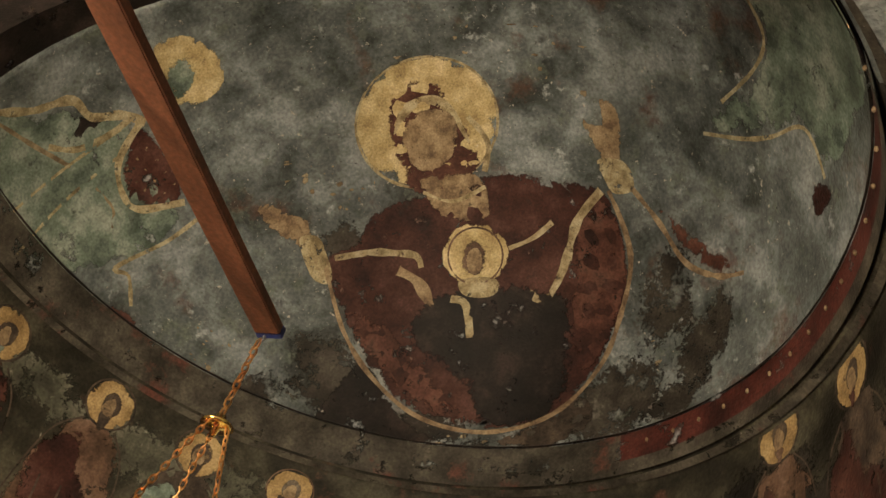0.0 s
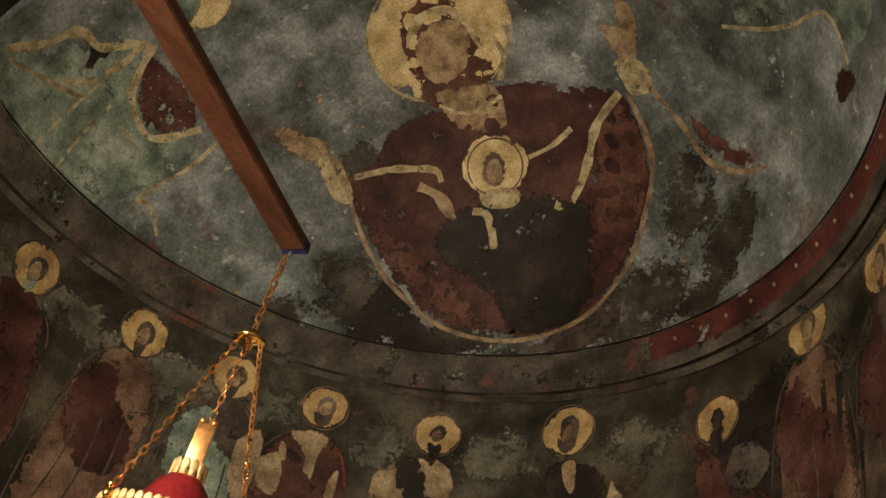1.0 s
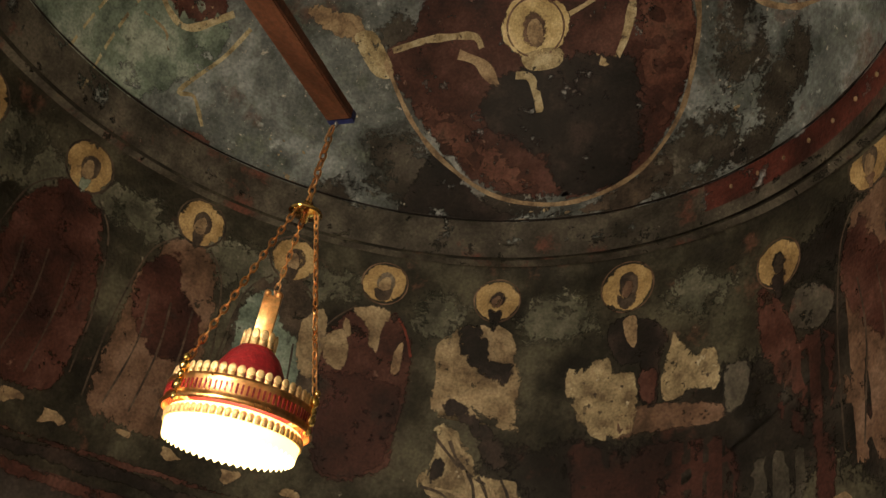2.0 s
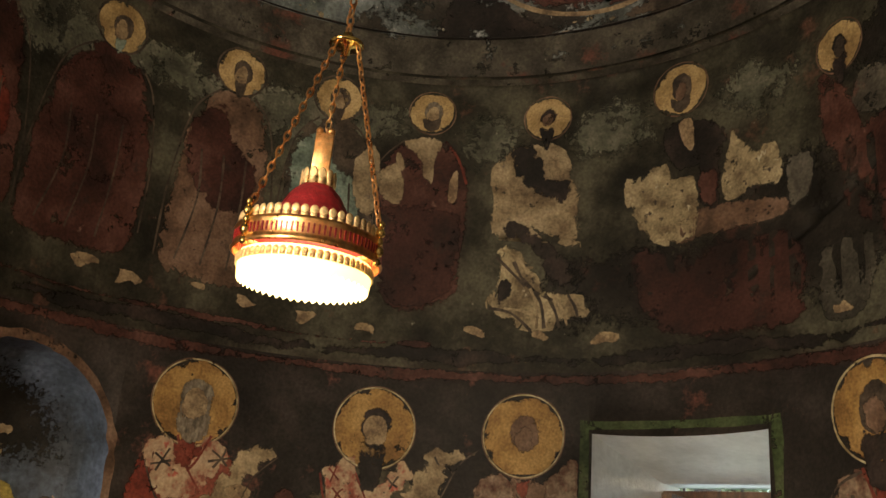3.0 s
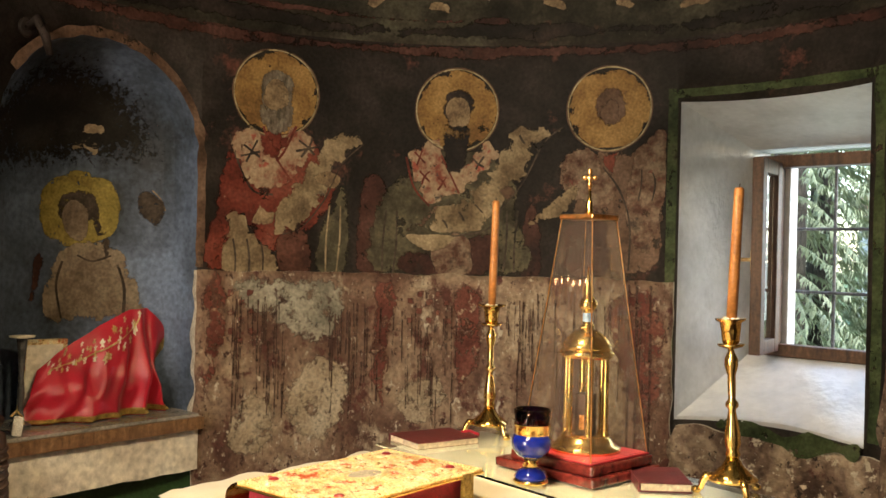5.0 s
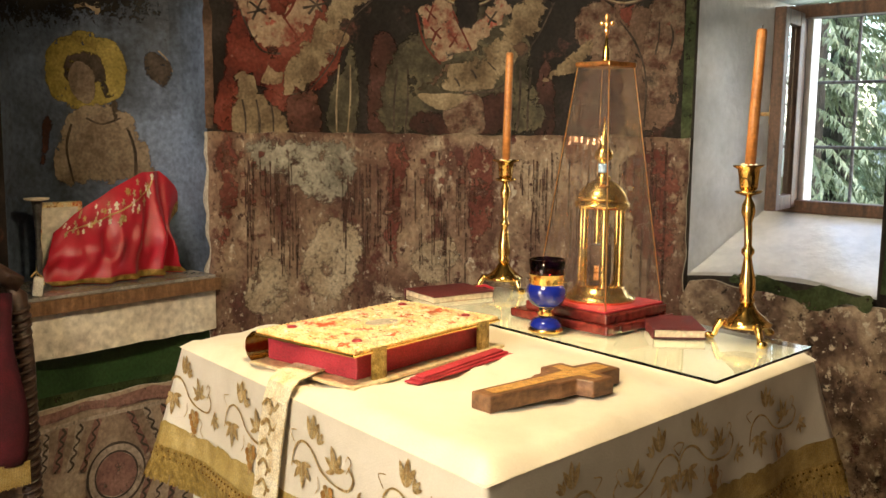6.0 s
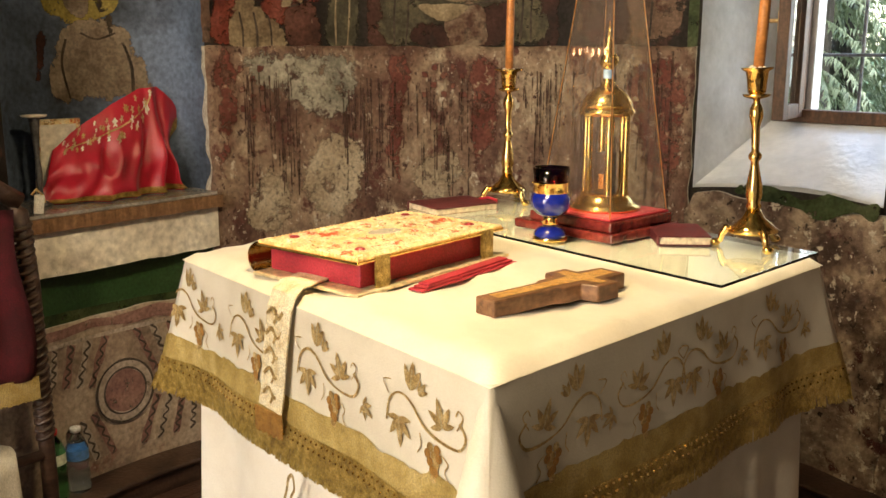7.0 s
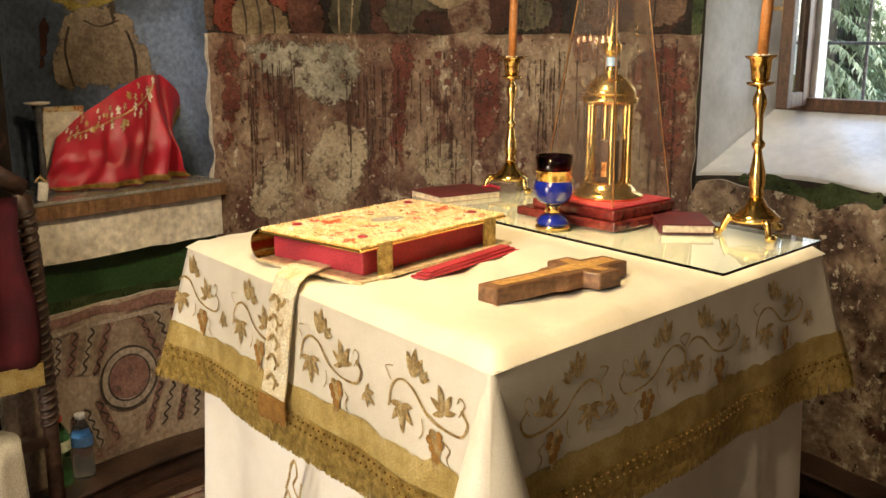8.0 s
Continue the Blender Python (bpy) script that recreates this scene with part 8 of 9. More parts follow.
hang = thing("hanging_lamp", "lit brass and red enamel sanctuary lamp on three chains", "lamp")
LT = Matrix.Translation((LAMP_X - 0.004, LAMP_Y - 0.008, 0.001)) @ Matrix.Translation((0, 0, 2.2)) @ pose(0, 0, 0, 0, 2.5, 0) @ Matrix.Translation((0, 0, -2.2))
HK = Vector((0.099, -0.335, 2.894))
BOSS = Vector((LAMP_X + 0.012, LAMP_Y + 0.016, 2.646))
chain("upper_chain", HK, BOSS + Vector((0, 0, 0.02)), hang, 0.034, 0.0028, 0.0075)
part("boss", lathe_bm([(0.004, 0.026), (0.012, 0.022), (0.012, 0.006), (0.036, 0.0), (0.038, -0.005), (0.030, -0.009), (0.010, -0.012), (0.006, -0.03)], 24, Matrix.Translation(BOSS)), M_GOLD, hang, "", True)
for k in range(3):
    a = radians(120 * k + 25)
    top = BOSS + Vector((0.026 * math.cos(a), 0.026 * math.sin(a), -0.008))
    bot = LT @ Vector((0.143 * math.cos(a), 0.143 * math.sin(a), 2.225))
    chain("side_chain", top, bot, hang)
    bm = bmesh.new()
    for zz, rr in ((2.225, 0.008), (2.208, 0.010), (2.19, 0.008), (2.17, 0.011), (2.148, 0.008)):
        add_ball(bm, (0.148 * math.cos(a), 0.148 * math.sin(a), zz), (rr, rr, rr * 1.1), LT, 8)
    part("chain_bracket", bm, M_GOLD, hang, "", True)
part("outer_band", lathe_bm([(0.146, 2.146), (0.151, 2.150), (0.147, 2.156), (0.146, 2.162), (0.146, 2.184), (0.148, 2.190), (0.146, 2.196), (0.140, 2.198)], 64, LT, caps=False), M_COPPER, hang, "coppery brass band", True)
bm = bmesh.new()
for k in range(90):
    a = 2 * math.pi * k / 90
    add_box(bm, (-0.0018, 0.1455, 2.163), (0.0018, 0.1475, 2.182), LT @ Matrix.Rotation(-a, 4, "Z"))
tagged(part("enamel_band", bm, M_ENAMELRED, hang, "red enamel slots"), kind="stuff")


def gallery(name, r, z, h, count, m):
    w = math.pi * r / count * 0.98
    bm = bmesh.new()
    add_ball(bm, (0, 0, h * 0.62), (w, 0.003, h * 0.40), None, 8)
    add_box(bm, (-w * 0.75, -0.002, 0), (w * 0.75, 0.002, h * 0.45))
    first = part(name, bm, m, hang, "", True)
    for k in range(count):
        o = first if k == 0 else new(name, first.data)
        o.parent = hang
        o.matrix_local = LT @ Matrix.Rotation(-2 * math.pi * k / count, 4, "Z") @ Matrix.Translation((0, r, z))


gallery("scallop", 0.140, 2.194, 0.026, 50, M_LACEBRASS)
gallery("scallop", 0.1345, 2.121, 0.018, 60, M_LACEBRASS)
part("shade_top", lathe_bm([(0.139, 2.197), (0.12, 2.208), (0.078, 2.228), (0.068, 2.255), (0.052, 2.284), (0.036, 2.300), (0.034, 2.306)], 48, LT, caps=False), M_ENAMELRED, hang, "red enamel top", True)
gallery("crown_scallop", 0.034, 2.302, 0.034, 12, M_LACEBRASS)
part("crown_cap", lathe_bm([(0.036, 2.300), (0.034, 2.318), (0.02, 2.326), (0.004, 2.33)], 24, LT), M_GOLD, hang, "", True)
bm = bmesh.new()
add_box(bm, (-0.019, -0.003, 2.322), (0.019, 0.003, 2.425), LT @ pose(0, 0, 0, 0, 0, 40), 0.002)
for x in (-0.012, 0.012):
    add_ball(bm, (x, 0, 2.428), 0.008, LT @ pose(0, 0, 0, 0, 0, 40), 8)
part("top_plate", bm, M_COPPER, hang, "tall brass plate with two knobs", True)
bm = bmesh.new()
add_lathe(bm, [(0.131, 2.144), (0.133, 2.13), (0.131, 2.106), (0.129, 2.099)], 104, LT, scallop=-0.008, lobes=52)
o = part("glass_drum", bm, M_LAMPGLASS, hang, "glowing frosted glass drum with a scalloped edge", True)
o.visible_shadow = False
part("inner_plate", lathe_bm([(0.131, 2.142), (0.06, 2.143), (0.002, 2.144)], 40, LT, caps=False), M_LAMPDISC, hang, "bright white inner reflector", True)
bm = bmesh.new()
add_lathe(bm, [(0.0, 2.111), (0.09, 2.110), (0.127, 2.108)], 48, LT)
part("diffuser", bm, M_LAMPDISC, hang, "glowing diffuser", True)

# added chandelier, never in view, that carries the fill light
chand = thing("chandelier", "brass ring chandelier added unseen as a fill light", "chandelier", pose(*CHAN))
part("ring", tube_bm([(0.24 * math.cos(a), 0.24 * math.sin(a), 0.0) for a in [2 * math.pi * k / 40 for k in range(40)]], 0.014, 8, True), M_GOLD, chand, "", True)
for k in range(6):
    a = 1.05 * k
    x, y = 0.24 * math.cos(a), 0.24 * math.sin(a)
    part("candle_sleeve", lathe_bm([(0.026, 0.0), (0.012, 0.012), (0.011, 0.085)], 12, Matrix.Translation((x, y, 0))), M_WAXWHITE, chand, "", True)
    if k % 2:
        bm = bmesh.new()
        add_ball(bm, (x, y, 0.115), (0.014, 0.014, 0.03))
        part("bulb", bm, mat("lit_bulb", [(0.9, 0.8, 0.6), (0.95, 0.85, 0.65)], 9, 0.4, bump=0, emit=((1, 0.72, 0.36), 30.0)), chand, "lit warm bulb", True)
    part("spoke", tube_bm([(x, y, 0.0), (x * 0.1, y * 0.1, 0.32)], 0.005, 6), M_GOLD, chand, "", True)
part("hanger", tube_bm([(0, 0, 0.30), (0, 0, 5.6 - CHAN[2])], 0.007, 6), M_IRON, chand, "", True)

# lit candle stand beside the lectern; the glass cover mirrors its flames
stand = thing("candle_stand", "brass candle stand with a row of lit candles", "candle stand", pose(-1.055, -0.85, 0.0, 0, 0, -16))
part("foot", lathe_bm([(0.13, 0.012), (0.12, 0.03), (0.03, 0.06), (0.014, 0.10)], 24), M_GOLD, stand, "", True)
part("pole", lathe_bm([(0.014, 0.09), (0.012, 0.7), (0.020, 0.75), (0.012, 0.80), (0.012, 1.50)], 16), M_GOLD, stand, "", True)
part("tray", box_bm((-0.085, -0.022, 1.50), (0.085, 0.022, 1.515), bevel=0.004), M_GOLD, stand)
M_FLAME = mat("candle_flame", [(0.9, 0.6, 0.3), (0.95, 0.7, 0.4)], 9, 0.5, bump=0.0, emit=((1.0, 0.42, 0.16), 60.0))
for k in range(6):
    x = -0.068 + 0.027 * k
    part("candle", lathe_bm([(0.006, 1.515), (0.006, 1.665 + 0.006 * (k % 3)), (0.001, 1.668 + 0.006 * (k % 3))], 10, Matrix.Translation((x, 0, 0))), M_WAX, stand, "", True)
    part("flame", lathe_bm([(0.001, 1.668), (0.0055, 1.677), (0.004, 1.690), (0.0005, 1.702)], 8, Matrix.Translation((x, 0, 0.006 * (k % 3)))), M_FLAME, stand, "small candle flame", True)

# ---------------------------------------------------------------- things in and below the niche
veil = thing("chalice_veil", "red satin veil with embroidered flowers and gold fringe", "cloth")


def veil_point(u, v, off=0.0):
    """u across, v down the drape: a rounded tent over the covered vessels."""
    u, v = max(-1.0, min(1.0, u)), max(0.0, min(1.0, v))
    zt = float(np.interp(u, (-1, -0.75, -0.2, 0.25, 0.6, 0.85, 1), (1.13, 1.185, 1.262, 1.312, 1.314, 1.26, 1.185)))
    x = 0.055 + 0.05 * (1 - v) + 0.235 * u + 0.02 * u * v - 0.085 * max(0.0, (u - 0.55) / 0.45) ** 1.5 * math.sin(math.pi * v) * (1 - 0.3 * v)
    h = zt + (0.969 - zt) * v ** 1.1
    bulge = math.sqrt(max(0.0, 1 - (u * 0.97) ** 2))
    fold = 0.016 * math.sin(u * 6.0 + 1.2 + 2.0 * v) * (0.2 + v) + 0.030 * noise.noise(Vector((u * 2.4, v * 1.8, 3))) + 0.016 * noise.noise(Vector((u * 6, v * 3 + u * 4, 5)))
    fold += 0.03 * math.exp(-((u - 0.42 - 0.12 * v) / 0.07) ** 2) - 0.03 * math.exp(-((u - 0.60 - 0.1 * v) / 0.08) ** 2)
    fold += 0.034 * (0.45 - abs(noise.noise(Vector((u * 2.6 + v, v * 2.2 - u, 9))) * 2)) * v
    r = 1.60 - 0.04 * bulge - 0.07 * min(1.0, v * 1.6) * bulge ** 0.5 - fold * min(1.0, 0.3 + v) - off
    return niche_point(x, r, max(h, 0.969) + off)


def veil_grid(v0, v1, m, name, off=0.0, label="", nu=60, nv=30):
    bm = bmesh.new()
    g = [[bm.verts.new(veil_point(-1 + 2 * i / nu, v0 + (v1 - v0) * j / nv, off)) for j in range(nv + 1)] for i in range(nu + 1)]
    for i in range(nu):
        for j in range(nv):
            bm.faces.new((g[i][j], g[i + 1][j], g[i + 1][j + 1], g[i][j + 1]))
    return part(name, bm, m, veil, label, True)


veil_grid(0.0, 1.0, M_REDSATIN, "drape")
veil_grid(0.945, 1.0, M_GOLDLACE, "gold_hem", 0.003, "gold fringed hem", 60, 2)
bm = bmesh.new()
for k in range(150):
    u = -1 + 2 * k / 149
    p, q = veil_point(u, 0.97, 0.004), veil_point(u, 1.0, 0.008)
    add_tube(bm, [p, q, q + Vector((0.003, 0, -0.002))], 0.0022, 4)
tagged(part("fringe", bm, M_GOLDLACE, veil, "gold fringe"), kind="stuff")
vs = lambda u, v, off=0.0: veil_point(u, v, off)
random.seed(4)
for k in range(46):
    u = -0.85 + 1.25 * k / 45 + random.uniform(-0.03, 0.03)
    v = 0.30 - 0.16 * abs(u + 0.2) + random.choice((-0.14, -0.05, 0.04, 0.10)) + random.uniform(-0.03, 0.03)
    r = random.uniform(0.028, 0.05)
    t0 = random.uniform(0, 3)
    patch("flower", [(u + 0.8 * r * (0.62 + 0.38 * math.cos(5 * a + t0)) * math.cos(a), max(0.01, v + 1.2 * r * (0.62 + 0.38 * math.cos(5 * a + t0)) * math.sin(a))) for a in [2 * math.pi * j / 25 for j in range(25)]], vs, 0.004, random.choice((M_IVORY, M_GOLDSHEER, M_PALETHREAD)), veil, smooth_line=False, rough_edge=0.004, step=0.04)
stroke("flower_stem", [(-0.85, 0.22), (-0.5, 0.30), (-0.1, 0.30), (0.3, 0.22), (0.42, 0.04)], 0.02, vs, 0.0035, M_GOLDTHREAD, veil)
stroke("gold_edge", [(0.965, 0.05), (0.965, 0.3), (0.965, 0.6), (0.965, 0.93)], 0.06, vs, 0.005, M_GOLDLACE, veil, "gold braid edge")

lampst = thing("niche_candlestick", "small tarnished candlestick with a pale drip dish", "candlestick", Matrix.Translation(niche_point(-0.20, 1.55, 0.968)))
part("stem", lathe_bm([(0.03, 0.0), (0.032, 0.006), (0.012, 0.016), (0.007, 0.05), (0.011, 0.10), (0.007, 0.15), (0.012, 0.23), (0.016, 0.27)], 16), M_IRON, lampst, "", True)
part("drip_dish", lathe_bm([(0.012, 0.268), (0.036, 0.272), (0.038, 0.277), (0.010, 0.279)], 20), M_LIMESTONE, lampst, "pale drip dish", True)
icon = thing("icon_frame", "small gilt framed icon leaning in the niche", "icon", Matrix.Translation(niche_point(-0.10, 1.63, 0.968)) @ pose(0, 0, 0, 8, 0, 85))
part("frame", box_bm((-0.07, -0.008, 0.0), (0.07, 0.008, 0.26), bevel=0.004), M_GILT, icon)
part("panel", box_bm((-0.055, -0.010, 0.015), (0.055, -0.0085, 0.245)), M_LIMESTONE, icon, "pale plain panel")
tag = thing("folded_napkin", "small folded napkin with a gold cord", "cloth", Matrix.Translation(niche_point(-0.27, 1.43, 0.968)) @ pose(0, 0, 0, 0, 0, 70))
part("linen", box_bm((-0.014, -0.02, 0.0), (0.014, 0.02, 0.055), pose(0, 0, 0, 0, 8, 0), 0.006), M_EMBLINEN, tag)
part("cord", tube_bm([(-0.014, 0, 0.055), (0, 0, 0.072), (0.014, 0, 0.055), (0.02, 0, 0.03)], 0.004, 6), M_GOLDTHREAD, tag, "gold cord")

hookm = thing("wall_fixture", "dark iron bracket at the top of the niche", "bracket")
c0 = on_wall(-2.70, 2.16, 0.0)
nrm = (Vector((0, YC, 2.16)) - c0).normalized()
part("bracket", tube_bm([c0, c0 + nrm * 0.05 + Vector((0, 0, 0.02)), c0 + nrm * 0.07 + Vector((0, 0.01, -0.03)), c0 + nrm * 0.06 + Vector((0, 0.03, -0.08))], [0.012, 0.016, 0.014, 0.010], 8), M_BLACKENED, hookm, "", True)
part("plate", lathe_bm([(0.03, 0.0), (0.03, 0.006), (0.022, 0.010)], 16, Matrix.Translation(c0) @ nrm.to_track_quat("Z", "Y").to_matrix().to_4x4()), M_BLACKENED, hookm, "", True)


def bottle(name, label, at, body, h, r, capm, labelm):
    e = thing(name, label, "bottle", at, group="bottles by the wall")
    o = part("body", lathe_bm([(r * 0.75, 0.0), (r, 0.006), (r, h * 0.30), (r * 0.90, h * 0.40), (r, h * 0.50), (r * 0.99, h * 0.68), (r * 0.72, h * 0.80), (r * 0.36, h * 0.90), (r * 0.36, h * 0.95)], 24), body, e, "", True)
    o.visible_shadow = False
    part("cap", lathe_bm([(r * 0.46, h * 0.925), (r * 0.47, h * 0.995), (r * 0.40, h)], 18), capm, e, "", True)
    part("label_band", lathe_bm([(r * 1.012, h * 0.52), (r * 1.012, h * 0.67)], 24, caps=False), labelm, e, "", True)


bottle("water_bottle", "small clear water bottle with a blue paper label", Matrix.Translation((-1.375, -0.378, 0.086)), M_BLUEBOTTLE, 0.212, 0.034, M_CAPWHITE, M_LABEL)
bottle("wine_bottle", "green plastic bottle with a red cap", Matrix.Translation((-1.372, -0.452, 0.086)), M_GREENGLASS, 0.225, 0.036, M_CAPRED, M_LABELPALE)

# ---------------------------------------------------------------- carved lectern with a velvet cover
chair = thing("lectern", "dark carved lectern draped with crimson velvet and gold fringe", "lectern", pose(-1.235, -0.52, 0.0, 0, 0, 0))
post = [(0, 0, 0.0), (0, 0, 0.3), (0, 0, 0.5), (-0.01, 0.006, 0.8), (-0.03, 0.0, 1.0), (-0.03, -0.05, 1.06)]
pm = part("back_post", tube_bm(post, [0.024, 0.022, 0.024, 0.022, 0.022, 0.02], 10), M_DARKWOOD, chair, "", True)
bm = bmesh.new()
for k in range(26):
    z = 0.36 + 0.024 * k
    add_tube(bm, [(0.026 * math.cos(a) - (0.03 * max(0, z - 0.6) / 0.4), 0.026 * math.sin(a) * 0.9, z + 0.010 * math.sin(a)) for a in [2 * math.pi * j / 8 for j in range(8)]], 0.006, 5, True)
tagged(part("carving", bm, M_DARKWOOD, pm, "carved rope twist", True), kind="stuff")
part("back_post", tube_bm([(0.02, -0.56, 0.0), (0.02, -0.56, 0.6), (-0.02, -0.56, 1.06)], 0.022, 10), M_DARKWOOD, chair, "", True)
part("crest_rail", tube_bm([(-0.03, -0.0, 1.03), (-0.035, -0.08, 1.085), (-0.035, -0.28, 1.12), (-0.035, -0.48, 1.085), (-0.02, -0.56, 1.03)], [0.026, 0.03, 0.034, 0.03, 0.026], 10), M_DARKWOOD, chair, "", True)
bm = bmesh.new()
ny, nz = 24, 16
g = []
for i in range(ny + 1):
    y = -0.03 - 0.5 * i / ny
    g.append([bm.verts.new((0.03 + 0.014 * math.sin(i * 0.9 + 0.2 * j) + 0.02 * (1 - j / nz), y + 0.012 * math.sin(j * 0.4) - 0.01 * (j / nz), 1.02 - 0.47 * (1 - j / nz) ** 1.0)) for j in range(nz + 1)])
for i in range(ny):
    for j in range(nz):
        bm.faces.new((g[i][j], g[i + 1][j], g[i + 1][j + 1], g[i][j + 1]))
r = bmesh.ops.solidify(bm, geom=bm.faces[:], thickness=0.006)
part("velvet_cover", bm, M_VELVET, chair, "crimson velvet cover", True)
bm = bmesh.new()
for k in range(120):
    y = -0.025 - 0.51 * k / 119
    add_box(bm, (0.052, y - 0.0014, 0.485 + random.uniform(0, 0.006)), (0.056, y + 0.0014, 0.555))
tagged(part("fringe", bm, M_GOLDSHEER, chair, "gold fringe"), kind="stuff")
part("lower_rail", tube_bm([(0.0, 0.0, 0.30), (0.02, -0.56, 0.30)], 0.016, 8), M_DARKWOOD, chair, "", True)
linen = thing("draped_linen", "white linen cloth with green embroidery draped low by the lectern", "cloth")
bm = bmesh.new()
rows = []
for j in range(9):
    z = 0.36 - 0.34 * j / 8
    rows.append([bm.verts.new((-1.20 + (0.10 + 0.02 * j / 8) * math.cos(a) + 0.008 * math.sin(7 * a + j * 0.3), -0.735 + (0.11 + 0.02 * j / 8) * math.sin(a), z)) for a in [2 * math.pi * k / 36 for k in range(36)]])
for p, q in zip(rows, rows[1:]):
    for k in range(36):
        bm.faces.new((p[k], p[(k + 1) % 36], q[(k + 1) % 36], q[k]))
bm.faces.new(rows[0])
part("linen", bm, M_EMBLINEN, linen, "", True)

# ---------------------------------------------------------------- window
win = tagged(new("window_1"), "brown wooden casement window, one sash ajar, behind iron bars", "window", kind="structure")
F0, F1, G0, G1 = -0.27, 0.27, 1.178, 1.918
for a, b in (((F0, 1.83, G0), (F1, 1.89, G0 + 0.045)), ((F0, 1.83, G1 - 0.045), (F1, 1.89, G1)), ((F0, 1.832, G0 + 0.0455), (F0 + 0.10, 1.89, G1 - 0.0455)), ((F1 - 0.05, 1.832, G0 + 0.0455), (F1, 1.89, G1 - 0.0455))):
    part("window_frame", box_bm(a, b, bevel=0.004), M_FRAMEWOOD, win)
bm = bmesh.new()
g = []
for i in range(19):
    col = []
    for j in range(13):
        yf = YC + math.sqrt((R_WALL + 0.012) ** 2 - (0.355 * (i / 9 - 1)) ** 2)
        y = yf + (1.829 - yf) * j / 12
        f = (y - 1.1) / 0.74
        x0, x1 = -0.372 + 0.097 * f + 0.004, 0.337 - 0.062 * f - 0.004
        x = x0 + (x1 - x0) * i / 18
        col.append(bm.verts.new((x, min(y, 1.829), 0.82 + 0.355 * f + 0.006 + 0.003 * noise.noise(Vector((x * 9, y * 9, 0))))))
    g.append(col)
for i in range(18):
    for j in range(12):
        bm.faces.new((g[i][j], g[i + 1][j], g[i + 1][j + 1], g[i][j + 1]))
part("window_sill", bm, M_SILL, win, "sloping sill in glossy white paint", True)
part("outer_jamb", box_bm((F0 + 0.085, 1.895, G0 + 0.03), (F0 + 0.118, 1.96, G1 - 0.03), bevel=0.004), M_WHITEWASH, win, "white painted outer jamb")
hinge = Matrix.Translation((F0 + 0.097, 1.826, 0)) @ pose(0, 0, 0, 0, 0, -80)
sash = part("sash", box_bm((0.0, -0.02, G0 + 0.02), (0.05, 0.02, G1 - 0.03), hinge, 0.004), M_FRAMEWOOD, win)
for a, b in (((0.19, -0.02, G0 + 0.02), (0.24, 0.02, G1 - 0.03)), ((0.0502, -0.019, G0 + 0.02), (0.1898, 0.019, G0 + 0.07)), ((0.0502, -0.019, G1 - 0.08), (0.1898, 0.019, G1 - 0.03))):
    part("sash_rail", box_bm(a, b, hinge, 0.004), M_FRAMEWOOD, sash)
o = part("sash_pane", box_bm((0.051, -0.003, G0 + 0.071), (0.189, 0.003, G1 - 0.081), hinge), M_GLASS, sash)
o.visible_shadow = False
bm = bmesh.new()
hz = 1.53
add_box(bm, (0.208, -0.026, hz - 0.035), (0.222, -0.0205, hz + 0.035), hinge, 0.002)
add_tube(bm, [hinge @ Vector((0.215, -0.024, hz)), hinge @ Vector((0.215, -0.06, hz)), hinge @ Vector((0.255, -0.062, hz + 0.002))], 0.007, 8)
part("sash_handle", bm, M_LACEBRASS, sash, "brass handle", True)
for x in (-0.25, -0.015, 0.22):
    part("bar", tube_bm([(x, 1.975, 1.15), (x, 1.975, 1.95)], 0.0065, 8), M_IRON, win, "iron bar")
for z in (1.415, 1.65, 1.885):
    part("bar", tube_bm([(-0.265, 1.962, z), (0.265, 1.962, z)], 0.006, 8), M_IRON, win, "iron bar")

# ---------------------------------------------------------------- outside
bm = bmesh.new()
for i in range(13):
    for j in range(13):
        bm.verts.new((-60 + 10 * i, 2.3 + 10 * j * (1 + 0.3 * j), -0.35 + 0.05 * noise.noise(Vector((i, j, 0)))))
bm.verts.ensure_lookup_table()
for i in range(12):
    for j in range(12):
        bm.faces.new([bm.verts[k] for k in (i * 13 + j, (i + 1) * 13 + j, (i + 1) * 13 + j + 1, i * 13 + j + 1)])
tagged(obj("ground", bm, M_GRASS, smooth=True), "mown green lawn outside the window", "ground", kind="structure")


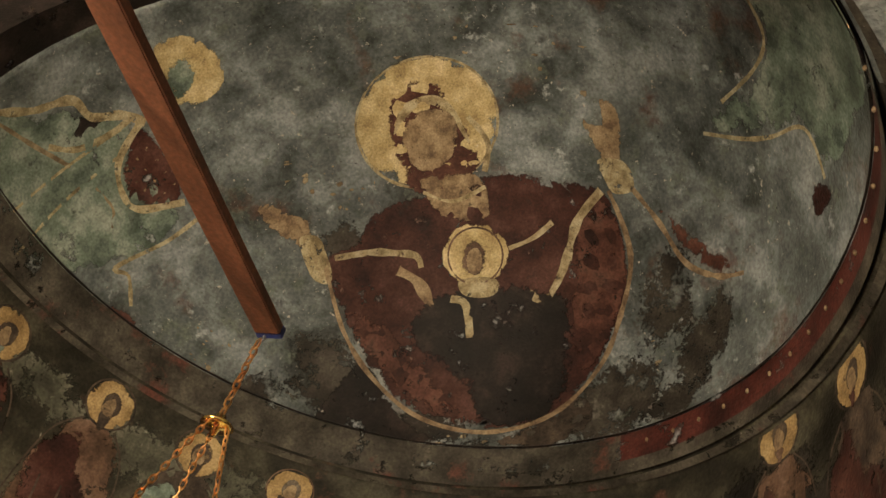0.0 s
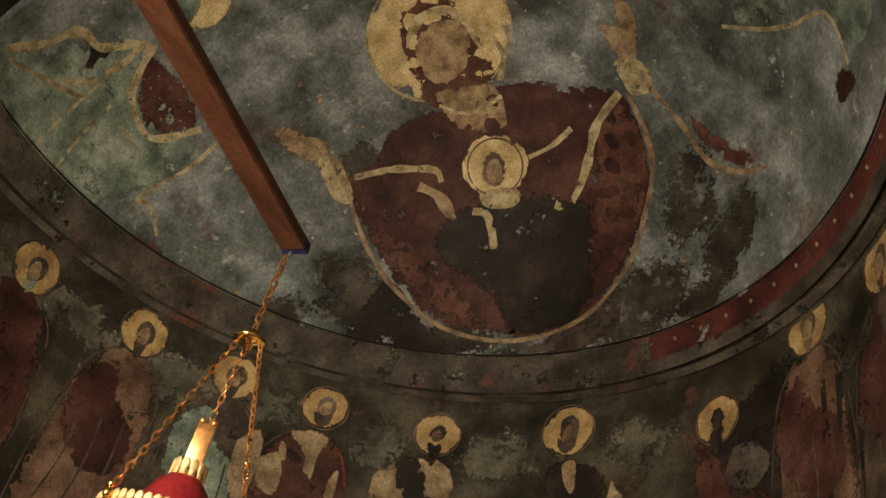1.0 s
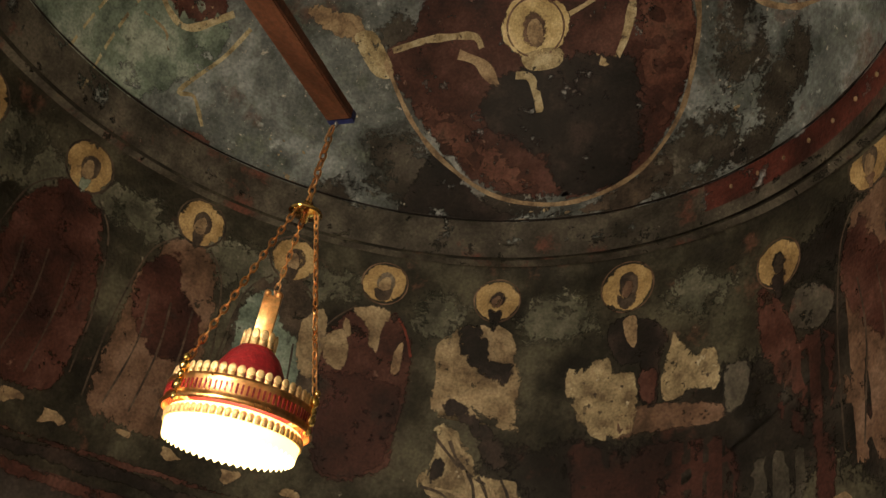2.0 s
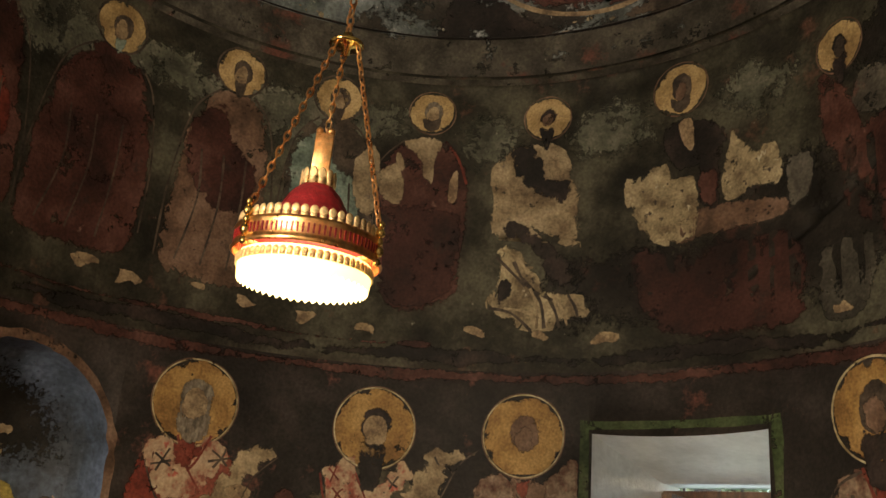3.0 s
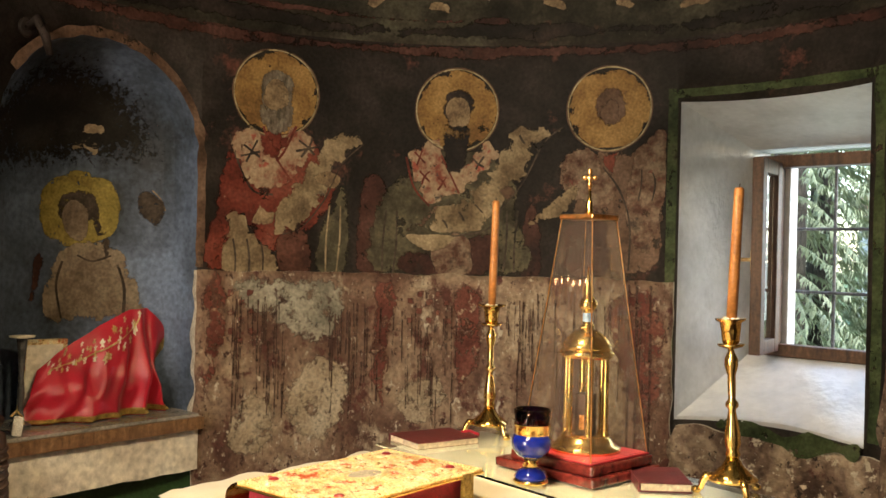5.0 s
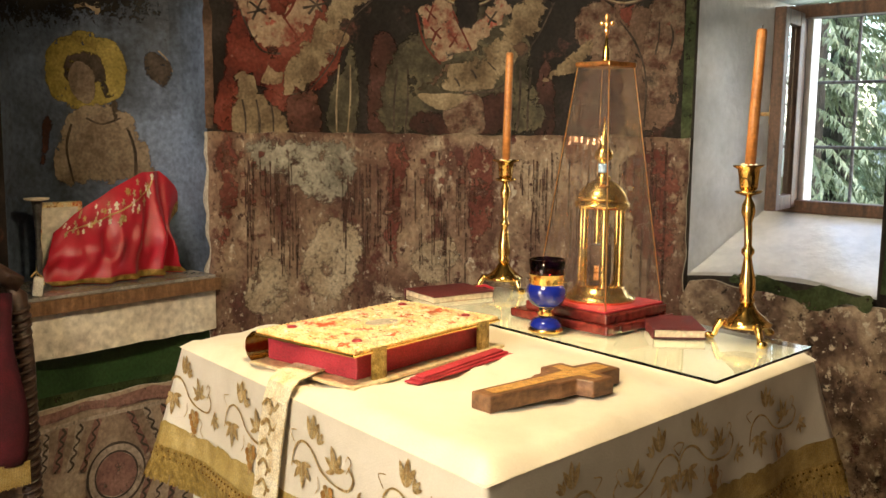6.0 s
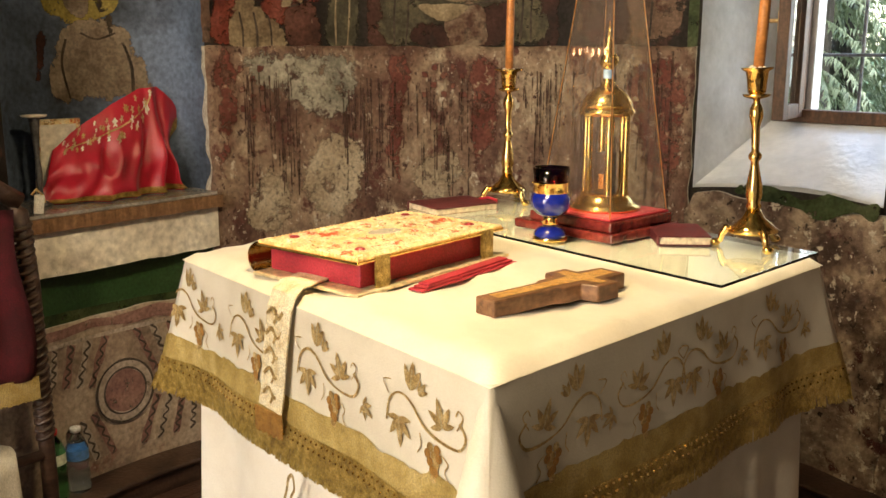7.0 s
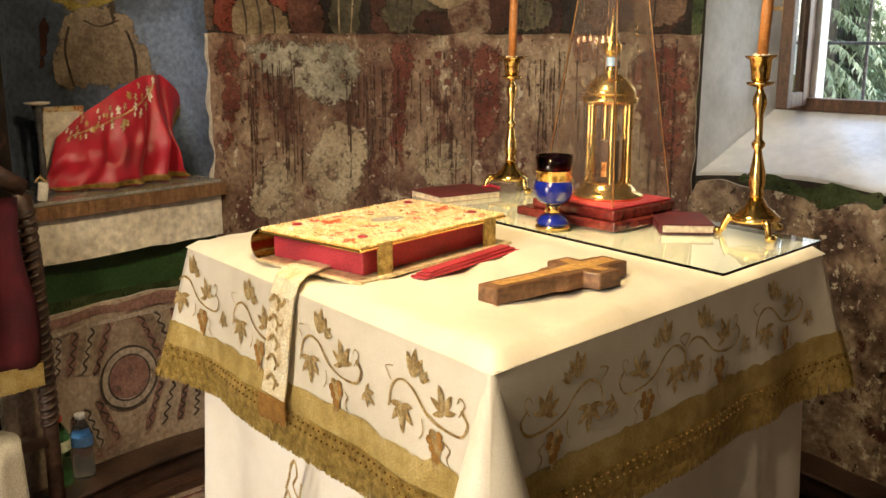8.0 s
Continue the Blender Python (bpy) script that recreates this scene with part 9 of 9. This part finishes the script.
def spruce(x, y, h, r, seed, label):
    e = thing("spruce_tree", label, "tree", pose(x, y, -0.4), group="trees outside")
    part("trunk", tube_bm([(0, 0, 0), (0.05, 0, h * 0.3), (0, 0.04, h * 0.65), (0, 0, h * 0.97)], [0.2, 0.16, 0.09, 0.02], 10), M_BARK, e, "", True)
    rnd = random.Random(seed)
    verts, faces = [], []
    for k in range(560):
        z = h * (0.06 + 0.92 * (k / 560) ** 1.2)
        reach = r * (1 - z / h) ** 0.8 * rnd.uniform(0.6, 1.1) + 0.15
        a = k * 2.399 + rnd.uniform(-0.3, 0.3)
        c, sn = math.cos(a), math.sin(a)
        for t in range(100):
            f = 0.25 + 0.75 * t / 100 + rnd.uniform(-0.02, 0.02)
            px, py, pz = c * reach * f, sn * reach * f, z - 0.28 * reach * f * f
            ln, wd = rnd.uniform(0.04, 0.13), rnd.uniform(0.004, 0.009)
            b = a + rnd.uniform(-1.3, 1.3)
            dx, dy, dz = math.cos(b) * ln * 0.4, math.sin(b) * ln * 0.4, -ln * rnd.uniform(0.5, 1.0)
            sx, sy = -math.sin(b + 0.6) * wd, math.cos(b + 0.6) * wd
            n0 = len(verts)
            verts += [(px - sx, py - sy, pz), (px + sx, py + sy, pz), (px + dx + sx * 1.2, py + dy + sy * 1.2, pz + dz * 0.55), (px + dx * 1.3, py + dy * 1.3, pz + dz), (px + dx - sx * 1.2, py + dy - sy * 1.2, pz + dz * 0.55)]
            faces.append((n0, n0 + 1, n0 + 2, n0 + 3, n0 + 4))
    me = bpy.data.meshes.new("crown")
    me.from_pydata(verts, [], faces)
    me.materials.append(M_NEEDLE)
    o = new("crown", me)
    o.parent = e
    tagged(o, "drooping pale green needle sprays", kind="stuff")


spruce(-2.6, 7.2, 8.5, 2.3, 1, "drooping pale green spruce on the lawn")
spruce(-6.0, 11.5, 9.5, 2.6, 2, "tall drooping spruce behind the first one")
spruce(-0.4, 11.0, 9.0, 2.4, 3, "broad drooping spruce at the lawn's edge")
spruce(-4.6, 8.6, 8.0, 2.2, 4, "slim drooping spruce beside the first one")
spruce(-1.2, 8.8, 7.0, 1.9, 5, "young drooping spruce on the lawn")
spruce(-3.4, 9.9, 9.2, 2.6, 6, "full drooping spruce between the others")
house = thing("house", "far white rendered house with a red roof", "house", pose(-6, 26, -0.35))
part("wall", box_bm((-3, 0, 0), (3, 5, 3.2)), M_FARHOUSE, house)
bm = bmesh.new()
vv = [bm.verts.new(p) for p in ((-3.3, -0.4, 3.2), (3.3, -0.4, 3.2), (3.3, 5.4, 3.2), (-3.3, 5.4, 3.2), (-3.3, 2.5, 5.2), (3.3, 2.5, 5.2))]
for q in ((0, 1, 5, 4), (2, 3, 4, 5), (0, 4, 3), (1, 2, 5), (0, 3, 2, 1)):
    bm.faces.new([vv[i] for i in q])
part("roof", bm, M_ROOFTILE, house)
for x in (-1.8, 0.0, 1.8):
    part("window", box_bm((x - 0.4, -0.04, 1.0), (x + 0.4, 0.0, 2.2)), M_IRON, house)
